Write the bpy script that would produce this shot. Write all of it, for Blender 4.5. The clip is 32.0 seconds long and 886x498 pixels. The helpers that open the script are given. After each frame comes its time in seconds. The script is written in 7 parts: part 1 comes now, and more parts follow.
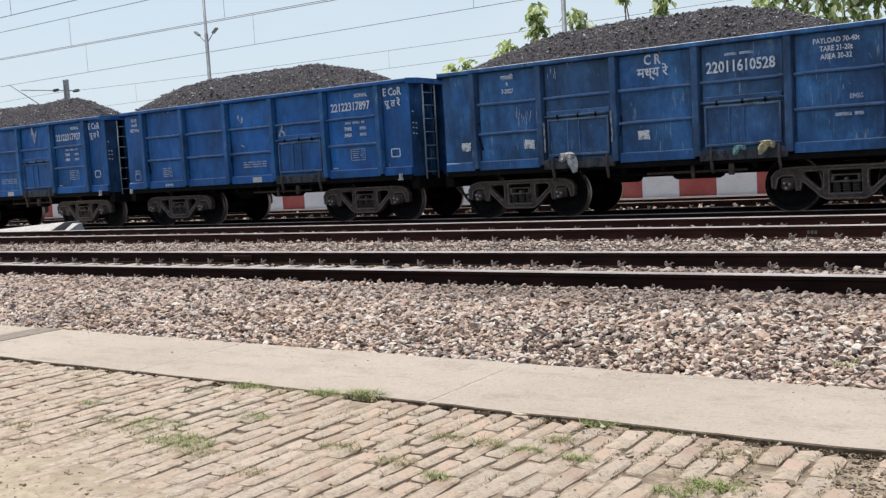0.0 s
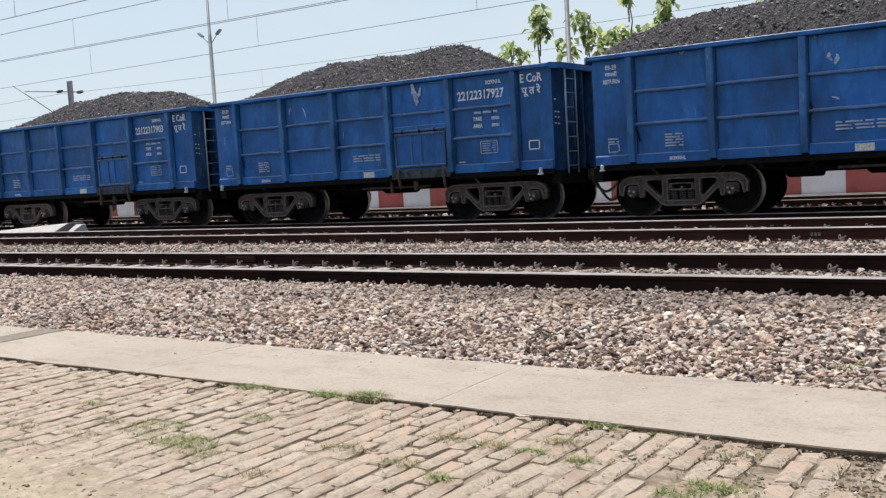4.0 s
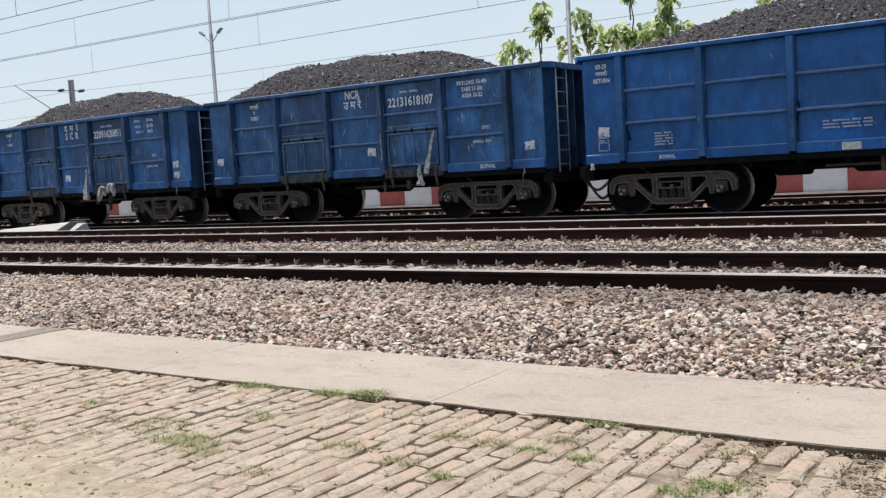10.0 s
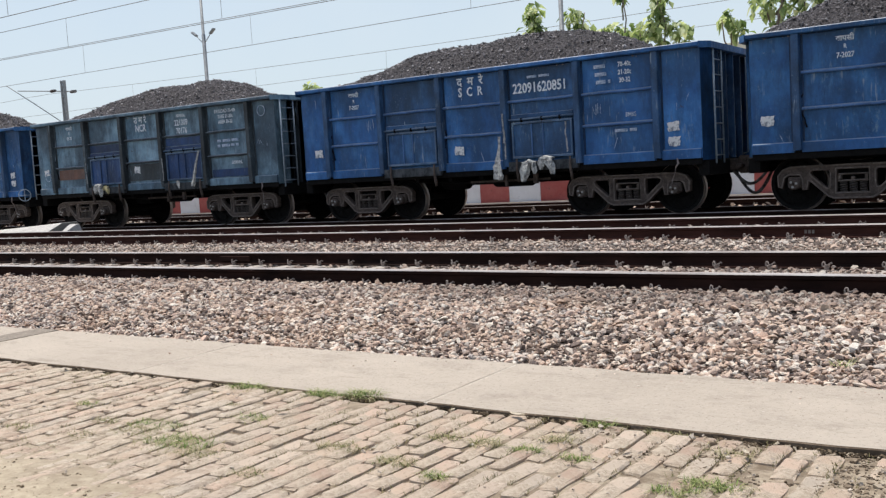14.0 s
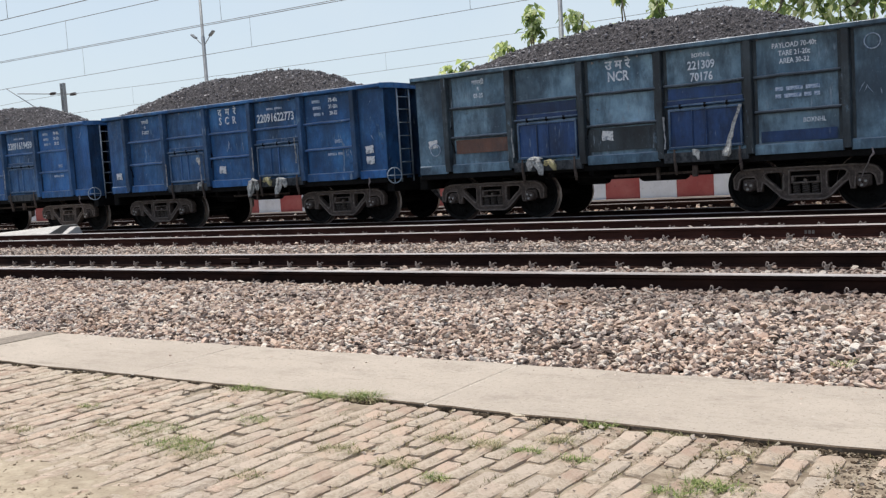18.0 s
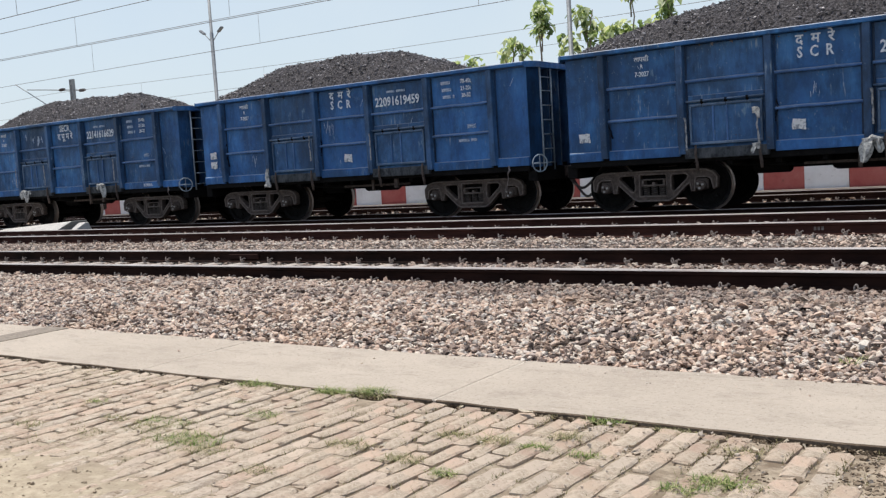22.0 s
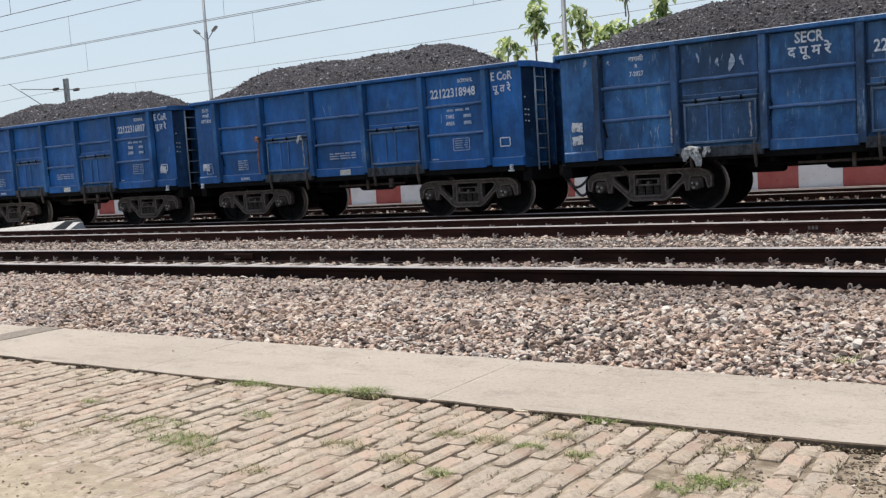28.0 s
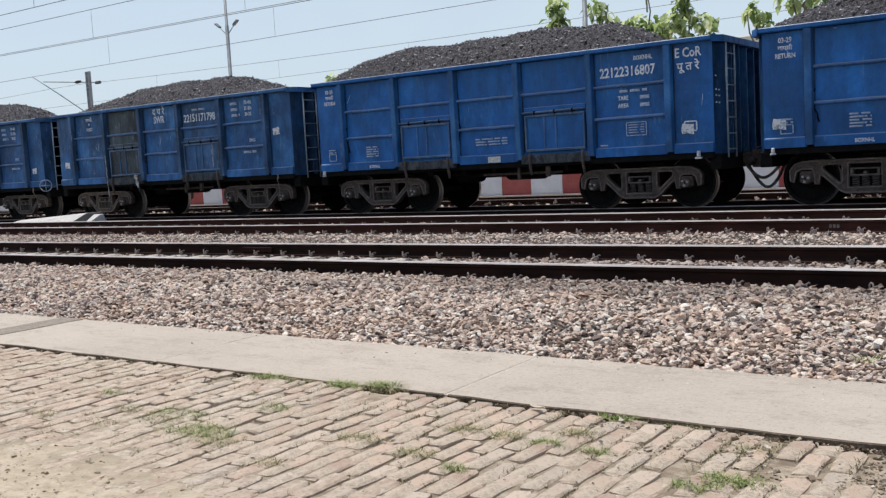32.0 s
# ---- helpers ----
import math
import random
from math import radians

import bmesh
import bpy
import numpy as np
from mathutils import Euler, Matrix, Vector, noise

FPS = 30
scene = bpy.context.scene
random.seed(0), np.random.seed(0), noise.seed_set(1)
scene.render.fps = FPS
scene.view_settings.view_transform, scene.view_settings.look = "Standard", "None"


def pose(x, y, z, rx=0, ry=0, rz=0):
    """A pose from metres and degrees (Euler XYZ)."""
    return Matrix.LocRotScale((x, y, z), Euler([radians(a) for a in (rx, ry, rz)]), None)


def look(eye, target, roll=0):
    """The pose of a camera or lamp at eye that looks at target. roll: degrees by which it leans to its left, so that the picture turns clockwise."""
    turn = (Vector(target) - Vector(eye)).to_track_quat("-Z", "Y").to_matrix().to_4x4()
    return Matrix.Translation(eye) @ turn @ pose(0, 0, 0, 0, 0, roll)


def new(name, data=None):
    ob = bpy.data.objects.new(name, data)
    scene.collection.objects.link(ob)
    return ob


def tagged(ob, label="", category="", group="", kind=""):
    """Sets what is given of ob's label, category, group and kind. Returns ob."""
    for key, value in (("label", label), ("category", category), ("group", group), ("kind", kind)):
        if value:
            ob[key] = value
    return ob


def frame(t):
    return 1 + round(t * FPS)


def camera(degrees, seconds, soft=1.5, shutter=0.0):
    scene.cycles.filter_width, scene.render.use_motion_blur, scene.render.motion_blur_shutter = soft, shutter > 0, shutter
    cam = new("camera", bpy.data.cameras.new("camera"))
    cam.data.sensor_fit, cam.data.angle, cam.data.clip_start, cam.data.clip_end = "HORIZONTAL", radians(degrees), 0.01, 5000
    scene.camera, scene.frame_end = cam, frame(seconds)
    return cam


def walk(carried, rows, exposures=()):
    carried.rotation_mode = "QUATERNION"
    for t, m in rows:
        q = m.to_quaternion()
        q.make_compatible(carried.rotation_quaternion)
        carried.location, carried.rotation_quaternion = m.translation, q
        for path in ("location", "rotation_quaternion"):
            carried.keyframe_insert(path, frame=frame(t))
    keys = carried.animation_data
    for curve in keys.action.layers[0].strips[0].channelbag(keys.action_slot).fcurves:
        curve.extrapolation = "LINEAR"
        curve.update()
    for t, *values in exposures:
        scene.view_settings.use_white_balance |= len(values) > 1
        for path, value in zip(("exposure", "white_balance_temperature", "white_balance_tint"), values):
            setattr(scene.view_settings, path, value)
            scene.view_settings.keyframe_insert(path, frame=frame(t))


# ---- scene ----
HEIGHT = 1.043
GAZE = [  # seconds, turn about x, y, z in degrees: a hand-held camera on one spot
    (0, 85.096, 3.375, 33.605), (0.5, 85.100, 3.318, 33.581), (1, 85.146, 3.318, 33.506), (1.5, 85.169, 3.450, 33.470),
    (2, 85.190, 3.388, 33.450), (2.5, 85.211, 3.494, 33.331), (3, 85.269, 3.449, 33.445), (3.5, 85.255, 3.357, 33.702),
    (5.5, 85.100, 3.274, 33.889), (6, 85.104, 3.091, 33.972), (6.5, 85.158, 3.011, 34.045), (7, 85.091, 3.101, 34.136),
    (7.5, 85.080, 3.258, 34.028), (8, 85.033, 3.280, 33.892), (8.5, 85.037, 3.270, 33.943), (9, 85.089, 3.280, 33.984),
    (9.5, 85.115, 3.344, 33.933), (10, 85.105, 3.404, 33.871), (10.5, 85.051, 3.534, 33.724), (11, 85.042, 3.528, 33.534),
    (11.5, 85.053, 3.508, 33.525), (12, 85.098, 3.425, 33.644), (12.5, 85.114, 3.495, 33.593), (13, 85.107, 3.502, 33.563),
    (13.5, 85.098, 3.505, 33.487), (14, 85.099, 3.475, 33.463), (14.5, 85.106, 3.459, 33.490), (16.5, 85.162, 3.560, 33.343),
    (17, 85.145, 3.575, 33.300), (17.5, 85.174, 3.544, 33.424), (18, 85.182, 3.653, 33.455), (18.5, 85.195, 3.763, 33.546),
    (19, 85.191, 3.826, 33.571), (19.5, 85.097, 3.863, 33.529), (20, 85.115, 3.694, 33.955), (20.5, 85.095, 3.546, 34.176),
    (21, 85.055, 3.582, 34.134), (21.5, 84.988, 3.670, 33.980), (22, 84.981, 3.626, 33.940), (22.5, 84.958, 3.635, 33.990),
    (23, 84.973, 3.495, 34.246), (23.5, 84.977, 3.413, 34.348), (24, 85.005, 3.389, 34.202), (24.5, 85.005, 3.327, 34.056),
    (25, 84.993, 3.357, 33.961), (25.5, 84.958, 3.358, 33.957), (27.5, 84.935, 3.536, 33.812), (28, 84.930, 3.644, 33.631),
    (28.5, 84.877, 3.576, 33.777), (29, 84.877, 3.257, 34.091), (29.5, 84.932, 3.024, 34.909), (30, 84.800, 3.137, 34.886),
    (30.5, 84.709, 3.125, 34.742), (31, 84.689, 3.231, 34.537), (31.5, 84.698, 3.244, 34.631), (32, 84.707, 3.221, 34.763),
]
cam = camera(49.63, 32.0, soft=1.3)
EXPOSURES = ((0.0, 0.0, 6380, 10), (27.5, -0.03, 6380, 10), (28.3, -0.06, 6320, 10), (29.0, -0.09, 6220, 10), (32.0, -0.10, 6190, 10))   # seconds, stops, kelvin, tint
walk(cam, [(t, pose(0, 0, HEIGHT, rx, ry, rz)) for t, rx, ry, rz in GAZE], EXPOSURES)

# ---- world, sun, exposure ----
SUN_AZ, SUN_EL = radians(-85), radians(75)   # azimuth from +y towards +x
world = bpy.data.worlds.new("hazy_sky")
scene.world = world
world.use_nodes = True
wt = world.node_tree
sky = wt.nodes.new("ShaderNodeTexSky")
sky.sky_type, sky.sun_disc = "NISHITA", False
sky.sun_elevation, sky.sun_rotation = SUN_EL, SUN_AZ
sky.air_density, sky.dust_density, sky.ozone_density = 1.0, 1.5, 1.0
haze = wt.nodes.new("ShaderNodeMix")
haze.data_type = "RGBA"
haze.inputs[7].default_value = (4.75, 5.35, 5.75, 1)
up = wt.nodes.new("ShaderNodeSeparateXYZ")
wt.links.new(wt.nodes.new("ShaderNodeTexCoord").outputs["Generated"], up.inputs[0])
band = wt.nodes.new("ShaderNodeMapRange")   # haze thins out towards the zenith
band.interpolation_type = "SMOOTHSTEP"
for k, v in zip(("From Min", "From Max", "To Min", "To Max"), (0.05, 0.75, 0.88, 0.15)):
    band.inputs[k].default_value = v
wt.links.new(up.outputs[2], band.inputs["Value"])
cloud = wt.nodes.new("ShaderNodeTexNoise")   # thin, soft cloud in the haze
cloud.inputs["Scale"].default_value, cloud.inputs["Detail"].default_value = 3.5, 5
thin = wt.nodes.new("ShaderNodeMapRange")
for k, v in zip(("From Min", "From Max", "To Min", "To Max"), (0.35, 0.7, 0.74, 1.1)):
    thin.inputs[k].default_value = v
wt.links.new(cloud.outputs["Fac"], thin.inputs["Value"])
veil = wt.nodes.new("ShaderNodeMath")
veil.operation = "MULTIPLY"
wt.links.new(band.outputs[0], veil.inputs[0])
wt.links.new(thin.outputs[0], veil.inputs[1])
wt.links.new(veil.outputs[0], haze.inputs[0])
wt.links.new(sky.outputs[0], haze.inputs[6])
wt.links.new(haze.outputs[2], wt.nodes["Background"].inputs[0])
wt.nodes["Background"].inputs[1].default_value = 0.15
sun = new("sun", bpy.data.lights.new("sun", "SUN"))
sun.data.energy, sun.data.angle, sun.data.color = 4.3, radians(0.6), (1.0, 0.94, 0.83)
sun.matrix_basis = look((0, 0, 30), (-math.sin(SUN_AZ) * math.cos(SUN_EL), -math.cos(SUN_AZ) * math.cos(SUN_EL), 30 - math.sin(SUN_EL)))
scene.view_settings.exposure = 0.0


# ---- materials ----
class Nodes:
    """A small wrapper for building a procedural material."""

    def __init__(self, name, rough=0.7, metal=0.0, spec=0.4):
        self.mat = bpy.data.materials.new(name)
        self.mat.use_nodes = True
        self.t = self.mat.node_tree
        self.b = self.t.nodes["Principled BSDF"]
        self.b.inputs["Roughness"].default_value = rough
        self.b.inputs["Metallic"].default_value = metal
        self.b.inputs["Specular IOR Level"].default_value = spec
        self.coord = self.t.nodes.new("ShaderNodeTexCoord").outputs["Object"]

    def link(self, a, b):
        self.t.links.new(a, b)

    def scaled(self, s, offset=None):
        m = self.t.nodes.new("ShaderNodeMapping")
        m.inputs["Scale"].default_value = s if isinstance(s, tuple) else (s, s, s)
        self.link(self.coord, m.inputs[0])
        if offset is not None:
            self.link(offset, m.inputs["Location"])
        return m.outputs[0]

    def noise(self, scale, detail=4, rough=0.6, stretch=(1, 1, 1), offset=None):
        n = self.t.nodes.new("ShaderNodeTexNoise")
        n.inputs["Scale"].default_value, n.inputs["Detail"].default_value, n.inputs["Roughness"].default_value = scale, detail, rough
        self.link(self.scaled(stretch, offset), n.inputs["Vector"])
        return n.outputs["Fac"]

    def voronoi(self, scale, out="Distance"):
        n = self.t.nodes.new("ShaderNodeTexVoronoi")
        n.inputs["Scale"].default_value = scale
        self.link(self.coord, n.inputs["Vector"])
        return n.outputs[out]

    def ramp(self, fac, *stops):
        r = self.t.nodes.new("ShaderNodeValToRGB")
        el = r.color_ramp.elements
        while len(el) < len(stops):
            el.new(0.5)
        for e, (p, c) in zip(el, stops):
            e.position = p
            e.color = (c, c, c, 1) if isinstance(c, (int, float)) else (*c, 1)
        self.link(fac, r.inputs[0])
        return r.outputs[0]

    def mix(self, fac, a, b, mode="MIX"):
        m = self.t.nodes.new("ShaderNodeMix")
        m.data_type, m.blend_type = "RGBA", mode
        for sock, v in ((m.inputs[0], fac), (m.inputs[6], a), (m.inputs[7], b)):
            if isinstance(v, tuple):
                sock.default_value = (*v, 1)
            elif isinstance(v, (int, float)):
                sock.default_value = v
            else:
                self.link(v, sock)
        return m.outputs[2]

    def math(self, op, a, b=0.0):
        m = self.t.nodes.new("ShaderNodeMath")
        m.operation = op
        for sock, v in ((m.inputs[0], a), (m.inputs[1], b)):
            if isinstance(v, (int, float)):
                sock.default_value = v
            else:
                self.link(v, sock)
        return m.outputs[0]

    def rand(self):
        return self.t.nodes.new("ShaderNodeObjectInfo").outputs["Random"]

    def island(self):
        return self.t.nodes.new("ShaderNodeNewGeometry").outputs["Random Per Island"]

    def height(self):
        s = self.t.nodes.new("ShaderNodeSeparateXYZ")
        self.link(self.coord, s.inputs[0])
        return s.outputs

    def done(self, colour, bump=None, strength=0.3, distance=0.01, rough=None):
        if isinstance(colour, tuple):
            self.b.inputs["Base Color"].default_value = (*colour, 1)
        else:
            self.link(colour, self.b.inputs["Base Color"])
        if bump is not None:
            n = self.t.nodes.new("ShaderNodeBump")
            n.inputs["Strength"].default_value, n.inputs["Distance"].default_value = strength, distance
            self.link(bump, n.inputs["Height"])
            self.link(n.outputs[0], self.b.inputs["Normal"])
        if rough is not None:
            self.link(rough, self.b.inputs["Roughness"])
        return self.mat


def wagon_paint(name, base, light, grime, wear, dirt):
    """Weathered gloss paint: tone from sheet to sheet, sun-faded patches, rain streaks, grime, chips and pale scuffs."""
    n = Nodes(name, 0.5, 0, 0.32)
    r = n.rand()
    off = n.math("MULTIPLY", r, 37.0)
    fade = n.noise(1.1, 5, 0.6, (1, 1, 1), off)
    c = n.mix(n.ramp(fade, (0.38, 0.0), (0.66, 1.0)), base, light)
    c = n.mix(n.math("MULTIPLY", n.ramp(r, (0.35, 0.0), (1.0, 0.6)), dirt), c, n.mix(0.55, base, grime))
    streak = n.noise(1.5, 7, 0.7, (2.2, 2.2, 0.55), off)
    c = n.mix(n.math("MULTIPLY", n.ramp(streak, (0.46, 0.0), (0.66, 0.85)), dirt), c, grime)
    rain = n.noise(1.6, 7, 0.75, (3.0, 3.0, 0.5), off)
    c = n.mix(n.math("MULTIPLY", n.ramp(rain, (0.56, 0.0), (0.72, 0.55)), wear), c, n.mix(0.35, light, (0.20, 0.33, 0.45)))
    soot = n.noise(0.8, 6, 0.65, (1.3, 1.3, 0.8), off)
    c = n.mix(n.math("MULTIPLY", n.ramp(soot, (0.44, 0.0), (0.62, 0.95)), dirt), c, grime)
    spot = n.noise(4.0, 8, 0.72, (1, 1, 0.6), off)
    c = n.mix(n.math("MULTIPLY", n.ramp(spot, (0.50, 0.0), (0.74, 0.9)), dirt), c, grime)
    scuff = n.noise(2.6, 9, 0.78, (1.0, 1.0, 0.45), off)
    c = n.mix(n.math("MULTIPLY", n.ramp(scuff, (0.61, 0.0), (0.68, 0.8)), wear), c, (0.17, 0.27, 0.36))
    scrape = n.math("MULTIPLY", n.ramp(n.noise(2.1, 3, 0.6, (9, 9, 1.1), off), (0.60, 0.0), (0.68, 0.9)), n.ramp(n.noise(1.1, 3, 0.6, (1, 1, 1), off), (0.52, 0.0), (0.62, 1.0)))
    c = n.mix(n.math("MULTIPLY", scrape, wear), c, (0.26, 0.33, 0.40))
    chip = n.math("MULTIPLY", n.ramp(n.noise(24, 5, 0.7, (1, 1, 0.7), off), (0.63, 0.0), (0.68, 0.8)), n.ramp(n.noise(1.7, 4, 0.6, (1, 1, 1), off), (0.42, 0.0), (0.60, 1.0)))
    c = n.mix(n.math("MULTIPLY", chip, wear), c, (0.25, 0.32, 0.38))
    rust = n.noise(4.4, 8, 0.75, (0.7, 1, 1.2), off)
    c = n.mix(n.math("MULTIPLY", n.ramp(rust, (0.65, 0.0), (0.70, 1.0)), wear), c, (0.085, 0.048, 0.034))
    # upward faces greyer and paler: dust plus the sky's light, in the colour
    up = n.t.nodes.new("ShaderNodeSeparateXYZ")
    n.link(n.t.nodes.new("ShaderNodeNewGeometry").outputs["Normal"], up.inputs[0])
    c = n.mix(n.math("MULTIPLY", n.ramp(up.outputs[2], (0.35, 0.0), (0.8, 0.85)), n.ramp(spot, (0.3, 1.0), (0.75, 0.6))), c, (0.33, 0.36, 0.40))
    rough = n.ramp(spot, (0.3, 0.34), (0.7, 0.60))
    dent = n.noise(1.9, 4, 0.55, (1.6, 1.6, 0.8), off)
    return n.done(c, n.mix(0.2, dent, spot), 0.95, 0.07, rough)


def grimy(name, a, b, rough=0.8, scale=9, metal=0.0):
    n = Nodes(name, rough, metal, 0.12)
    c = n.mix(n.ramp(n.noise(scale, 6, 0.7), (0.35, 0.0), (0.65, 1.0)), a, b)
    c = n.mix(n.ramp(n.noise(scale * 4.3, 3, 0.6), (0.55, 0.0), (0.7, 0.6)), c, tuple(v * 1.8 for v in b))
    return n.done(c, n.noise(scale * 5, 4), 0.4, 0.004)


PAINTS = {
    "blue": wagon_paint("blue_wagon_paint", (0.0114, 0.1149, 0.392), (0.0206, 0.1780, 0.533), (0.0089, 0.0521, 0.135), 0.32, 0.6),
    "worn": wagon_paint("worn_blue_wagon_paint", (0.0212, 0.1049, 0.299), (0.0554, 0.2136, 0.486), (0.0138, 0.0473, 0.113), 0.9, 0.8),
    "faded": wagon_paint("faded_blue_wagon_paint", (0.0252, 0.1212, 0.353), (0.0591, 0.2236, 0.544), (0.0148, 0.0528, 0.130), 0.8, 0.75),
    "dirty": wagon_paint("grimy_door_bay_paint", (0.0241, 0.0896, 0.231), (0.0588, 0.1782, 0.391), (0.0148, 0.0407, 0.087), 0.9, 0.85),
    "edge": wagon_paint("scuffed_edge_paint", (0.0556, 0.1319, 0.255), (0.1892, 0.2758, 0.404), (0.0212, 0.0363, 0.063), 1.0, 0.6),
    "grey": wagon_paint("grey_green_wagon_paint", (0.105, 0.195, 0.275), (0.30, 0.46, 0.57), (0.034, 0.052, 0.074), 1.0, 0.8),
    # ribs paler than the sheets: dust and daylight on their tops in one colour
    "rib": wagon_paint("pale_rib_paint", (0.0575, 0.1522, 0.373), (0.1046, 0.2254, 0.480), (0.0212, 0.0462, 0.098), 0.9, 0.45),
    "trim": wagon_paint("sooty_blue_post_paint", (0.0320, 0.0971, 0.228), (0.0681, 0.1603, 0.334), (0.0148, 0.0297, 0.054), 0.9, 0.75),
    "soot": wagon_paint("sooty_grey_post_paint", (0.042, 0.055, 0.066), (0.080, 0.108, 0.125), (0.020, 0.023, 0.026), 0.9, 0.85),
    "ends": wagon_paint("coal_dusted_end_paint", (0.0267, 0.1103, 0.302), (0.0467, 0.1679, 0.411), (0.0148, 0.0363, 0.073), 0.6, 0.8),
    "post": wagon_paint("dusty_blue_post_paint", (0.0191, 0.1163, 0.334), (0.0541, 0.2008, 0.458), (0.0106, 0.0396, 0.099), 0.7, 0.6),
    "crease": wagon_paint("sooty_shade_paint", (0.0122, 0.0399, 0.103), (0.0184, 0.0609, 0.157), (0.0090, 0.0160, 0.028), 0.4, 0.8),
    "dark": wagon_paint("dark_patch_paint", (0.0184, 0.0504, 0.151), (0.0306, 0.0819, 0.224), (0.0140, 0.0220, 0.042), 0.6, 0.7),
}
M_PALE = grimy("worn_pale_blue_steel", (0.21, 0.265, 0.33), (0.33, 0.39, 0.45), 0.6, 14)
M_PATCH = wagon_paint("brown_primer_patch", (0.15, 0.072, 0.052), (0.20, 0.10, 0.07), (0.06, 0.05, 0.05), 0.8, 0.6)
M_IRON = grimy("sooty_cast_iron", (0.052, 0.041, 0.036), (0.125, 0.096, 0.082))
# paler than the casting: worn edges, with the sky's light in the colour
M_RIM = grimy("lit_worn_casting", (0.095, 0.076, 0.066), (0.21, 0.168, 0.145), 0.6, 7)
# underframe and wheels near black: underbody shade deepened in the colour
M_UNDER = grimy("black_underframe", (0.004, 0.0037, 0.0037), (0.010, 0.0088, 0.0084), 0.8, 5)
M_WHEEL = grimy("black_wheel_steel", (0.0035, 0.0033, 0.0032), (0.010, 0.0088, 0.0084), 0.75, 7)
M_SPRING = grimy("spring_steel", (0.055, 0.046, 0.042), (0.10, 0.084, 0.074), 0.6, 15)
n = Nodes("dusty_door_sill", 0.9, 0, 0.15)
c = n.mix(n.ramp(n.noise(2.0, 7, 0.75, (4, 4, 0.9)), (0.38, 0.0), (0.68, 1.0)), (0.045, 0.050, 0.055), (0.125, 0.13, 0.135))
M_SILL = n.done(n.mix(n.ramp(n.noise(5, 7, 0.75), (0.48, 0.0), (0.62, 0.9)), c, (0.028, 0.030, 0.034)), n.noise(20, 5), 0.5, 0.01)
n = Nodes("white_stencil_paint", 0.6)
M_WHITE = n.done(n.mix(n.ramp(n.noise(14, 6, 0.7), (0.42, 0.0), (0.66, 0.8)), (0.80, 0.84, 0.88), (0.26, 0.35, 0.47)))
n = Nodes("faded_stencil_paint", 0.6)
M_FAINT = n.done(n.mix(n.ramp(n.noise(16, 6, 0.7), (0.38, 0.0), (0.62, 0.9)), (0.56, 0.63, 0.72), (0.08, 0.16, 0.31)))
n = Nodes("dirty_paper", 0.8)
M_PAPER = n.done(n.mix(n.ramp(n.noise(11, 4, 0.6), (0.5, 0.0), (0.62, 1.0)), (0.74, 0.74, 0.73), (0.26, 0.28, 0.32)))
n = Nodes("yellowed_label", 0.8)
M_YELLOW = n.done(n.mix(n.ramp(n.noise(22, 5, 0.7), (0.45, 0.0), (0.62, 1.0)), (0.70, 0.69, 0.60), (0.40, 0.40, 0.37)))
def rag_paint(name, a, b):
    n = Nodes(name, 0.6)
    return n.done(n.mix(n.ramp(n.noise(11, 6, 0.75), (0.42, 0.0), (0.62, 1.0)), a, b), n.noise(22, 5), 0.8, 0.02)


M_RAG = rag_paint("pale_plastic_rag", (0.56, 0.55, 0.52), (0.16, 0.16, 0.16))
M_TWIST = rag_paint("dirty_twisted_rag", (0.40, 0.40, 0.40), (0.10, 0.11, 0.12))
M_RAG_YELLOW = rag_paint("yellow_plastic_rag", (0.50, 0.43, 0.20), (0.22, 0.20, 0.15))
M_RAG_ORANGE = rag_paint("rust_orange_rag", (0.42, 0.17, 0.06), (0.16, 0.08, 0.05))
M_RAG_TEAL = rag_paint("teal_plastic_rag", (0.16, 0.38, 0.36), (0.10, 0.14, 0.15))
M_HOSE = grimy("dusty_rubber_hose", (0.06, 0.054, 0.052), (0.21, 0.19, 0.18), 0.6, 6)

n = Nodes("coal_slack", 0.8, 0, 0.2)
M_SLACK = n.done(n.mix(n.ramp(n.noise(21, 6, 0.8), (0.42, 0.0), (0.62, 1.0)), (0.013, 0.012, 0.013), (0.165, 0.15, 0.158)), n.noise(26, 6, 0.75), 1.0, 0.06)
n = Nodes("coal", 0.6, 0, 0.4)
tone = n.ramp(n.island(), (0.0, (0.016, 0.0145, 0.016)), (0.3, (0.075, 0.068, 0.073)), (0.6, (0.22, 0.202, 0.210)), (0.86, (0.44, 0.405, 0.415)), (1.0, (0.62, 0.58, 0.58)))
M_COAL = n.done(n.mix(n.ramp(n.noise(14, 5, 0.7), (0.4, 0.0), (0.66, 0.6)), tone, (0.022, 0.020, 0.022)), n.noise(30, 6, 0.7), 0.8, 0.03, n.ramp(n.noise(23, 3), (0.35, 0.28), (0.65, 0.6)))

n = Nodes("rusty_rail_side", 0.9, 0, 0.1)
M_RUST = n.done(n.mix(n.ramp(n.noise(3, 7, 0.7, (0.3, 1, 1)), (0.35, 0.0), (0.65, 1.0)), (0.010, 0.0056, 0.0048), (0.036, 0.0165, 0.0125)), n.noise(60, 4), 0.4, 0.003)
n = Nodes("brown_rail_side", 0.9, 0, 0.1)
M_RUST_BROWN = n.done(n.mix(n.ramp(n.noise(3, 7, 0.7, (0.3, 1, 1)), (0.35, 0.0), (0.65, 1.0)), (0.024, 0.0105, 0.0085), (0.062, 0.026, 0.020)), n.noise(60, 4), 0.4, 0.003)
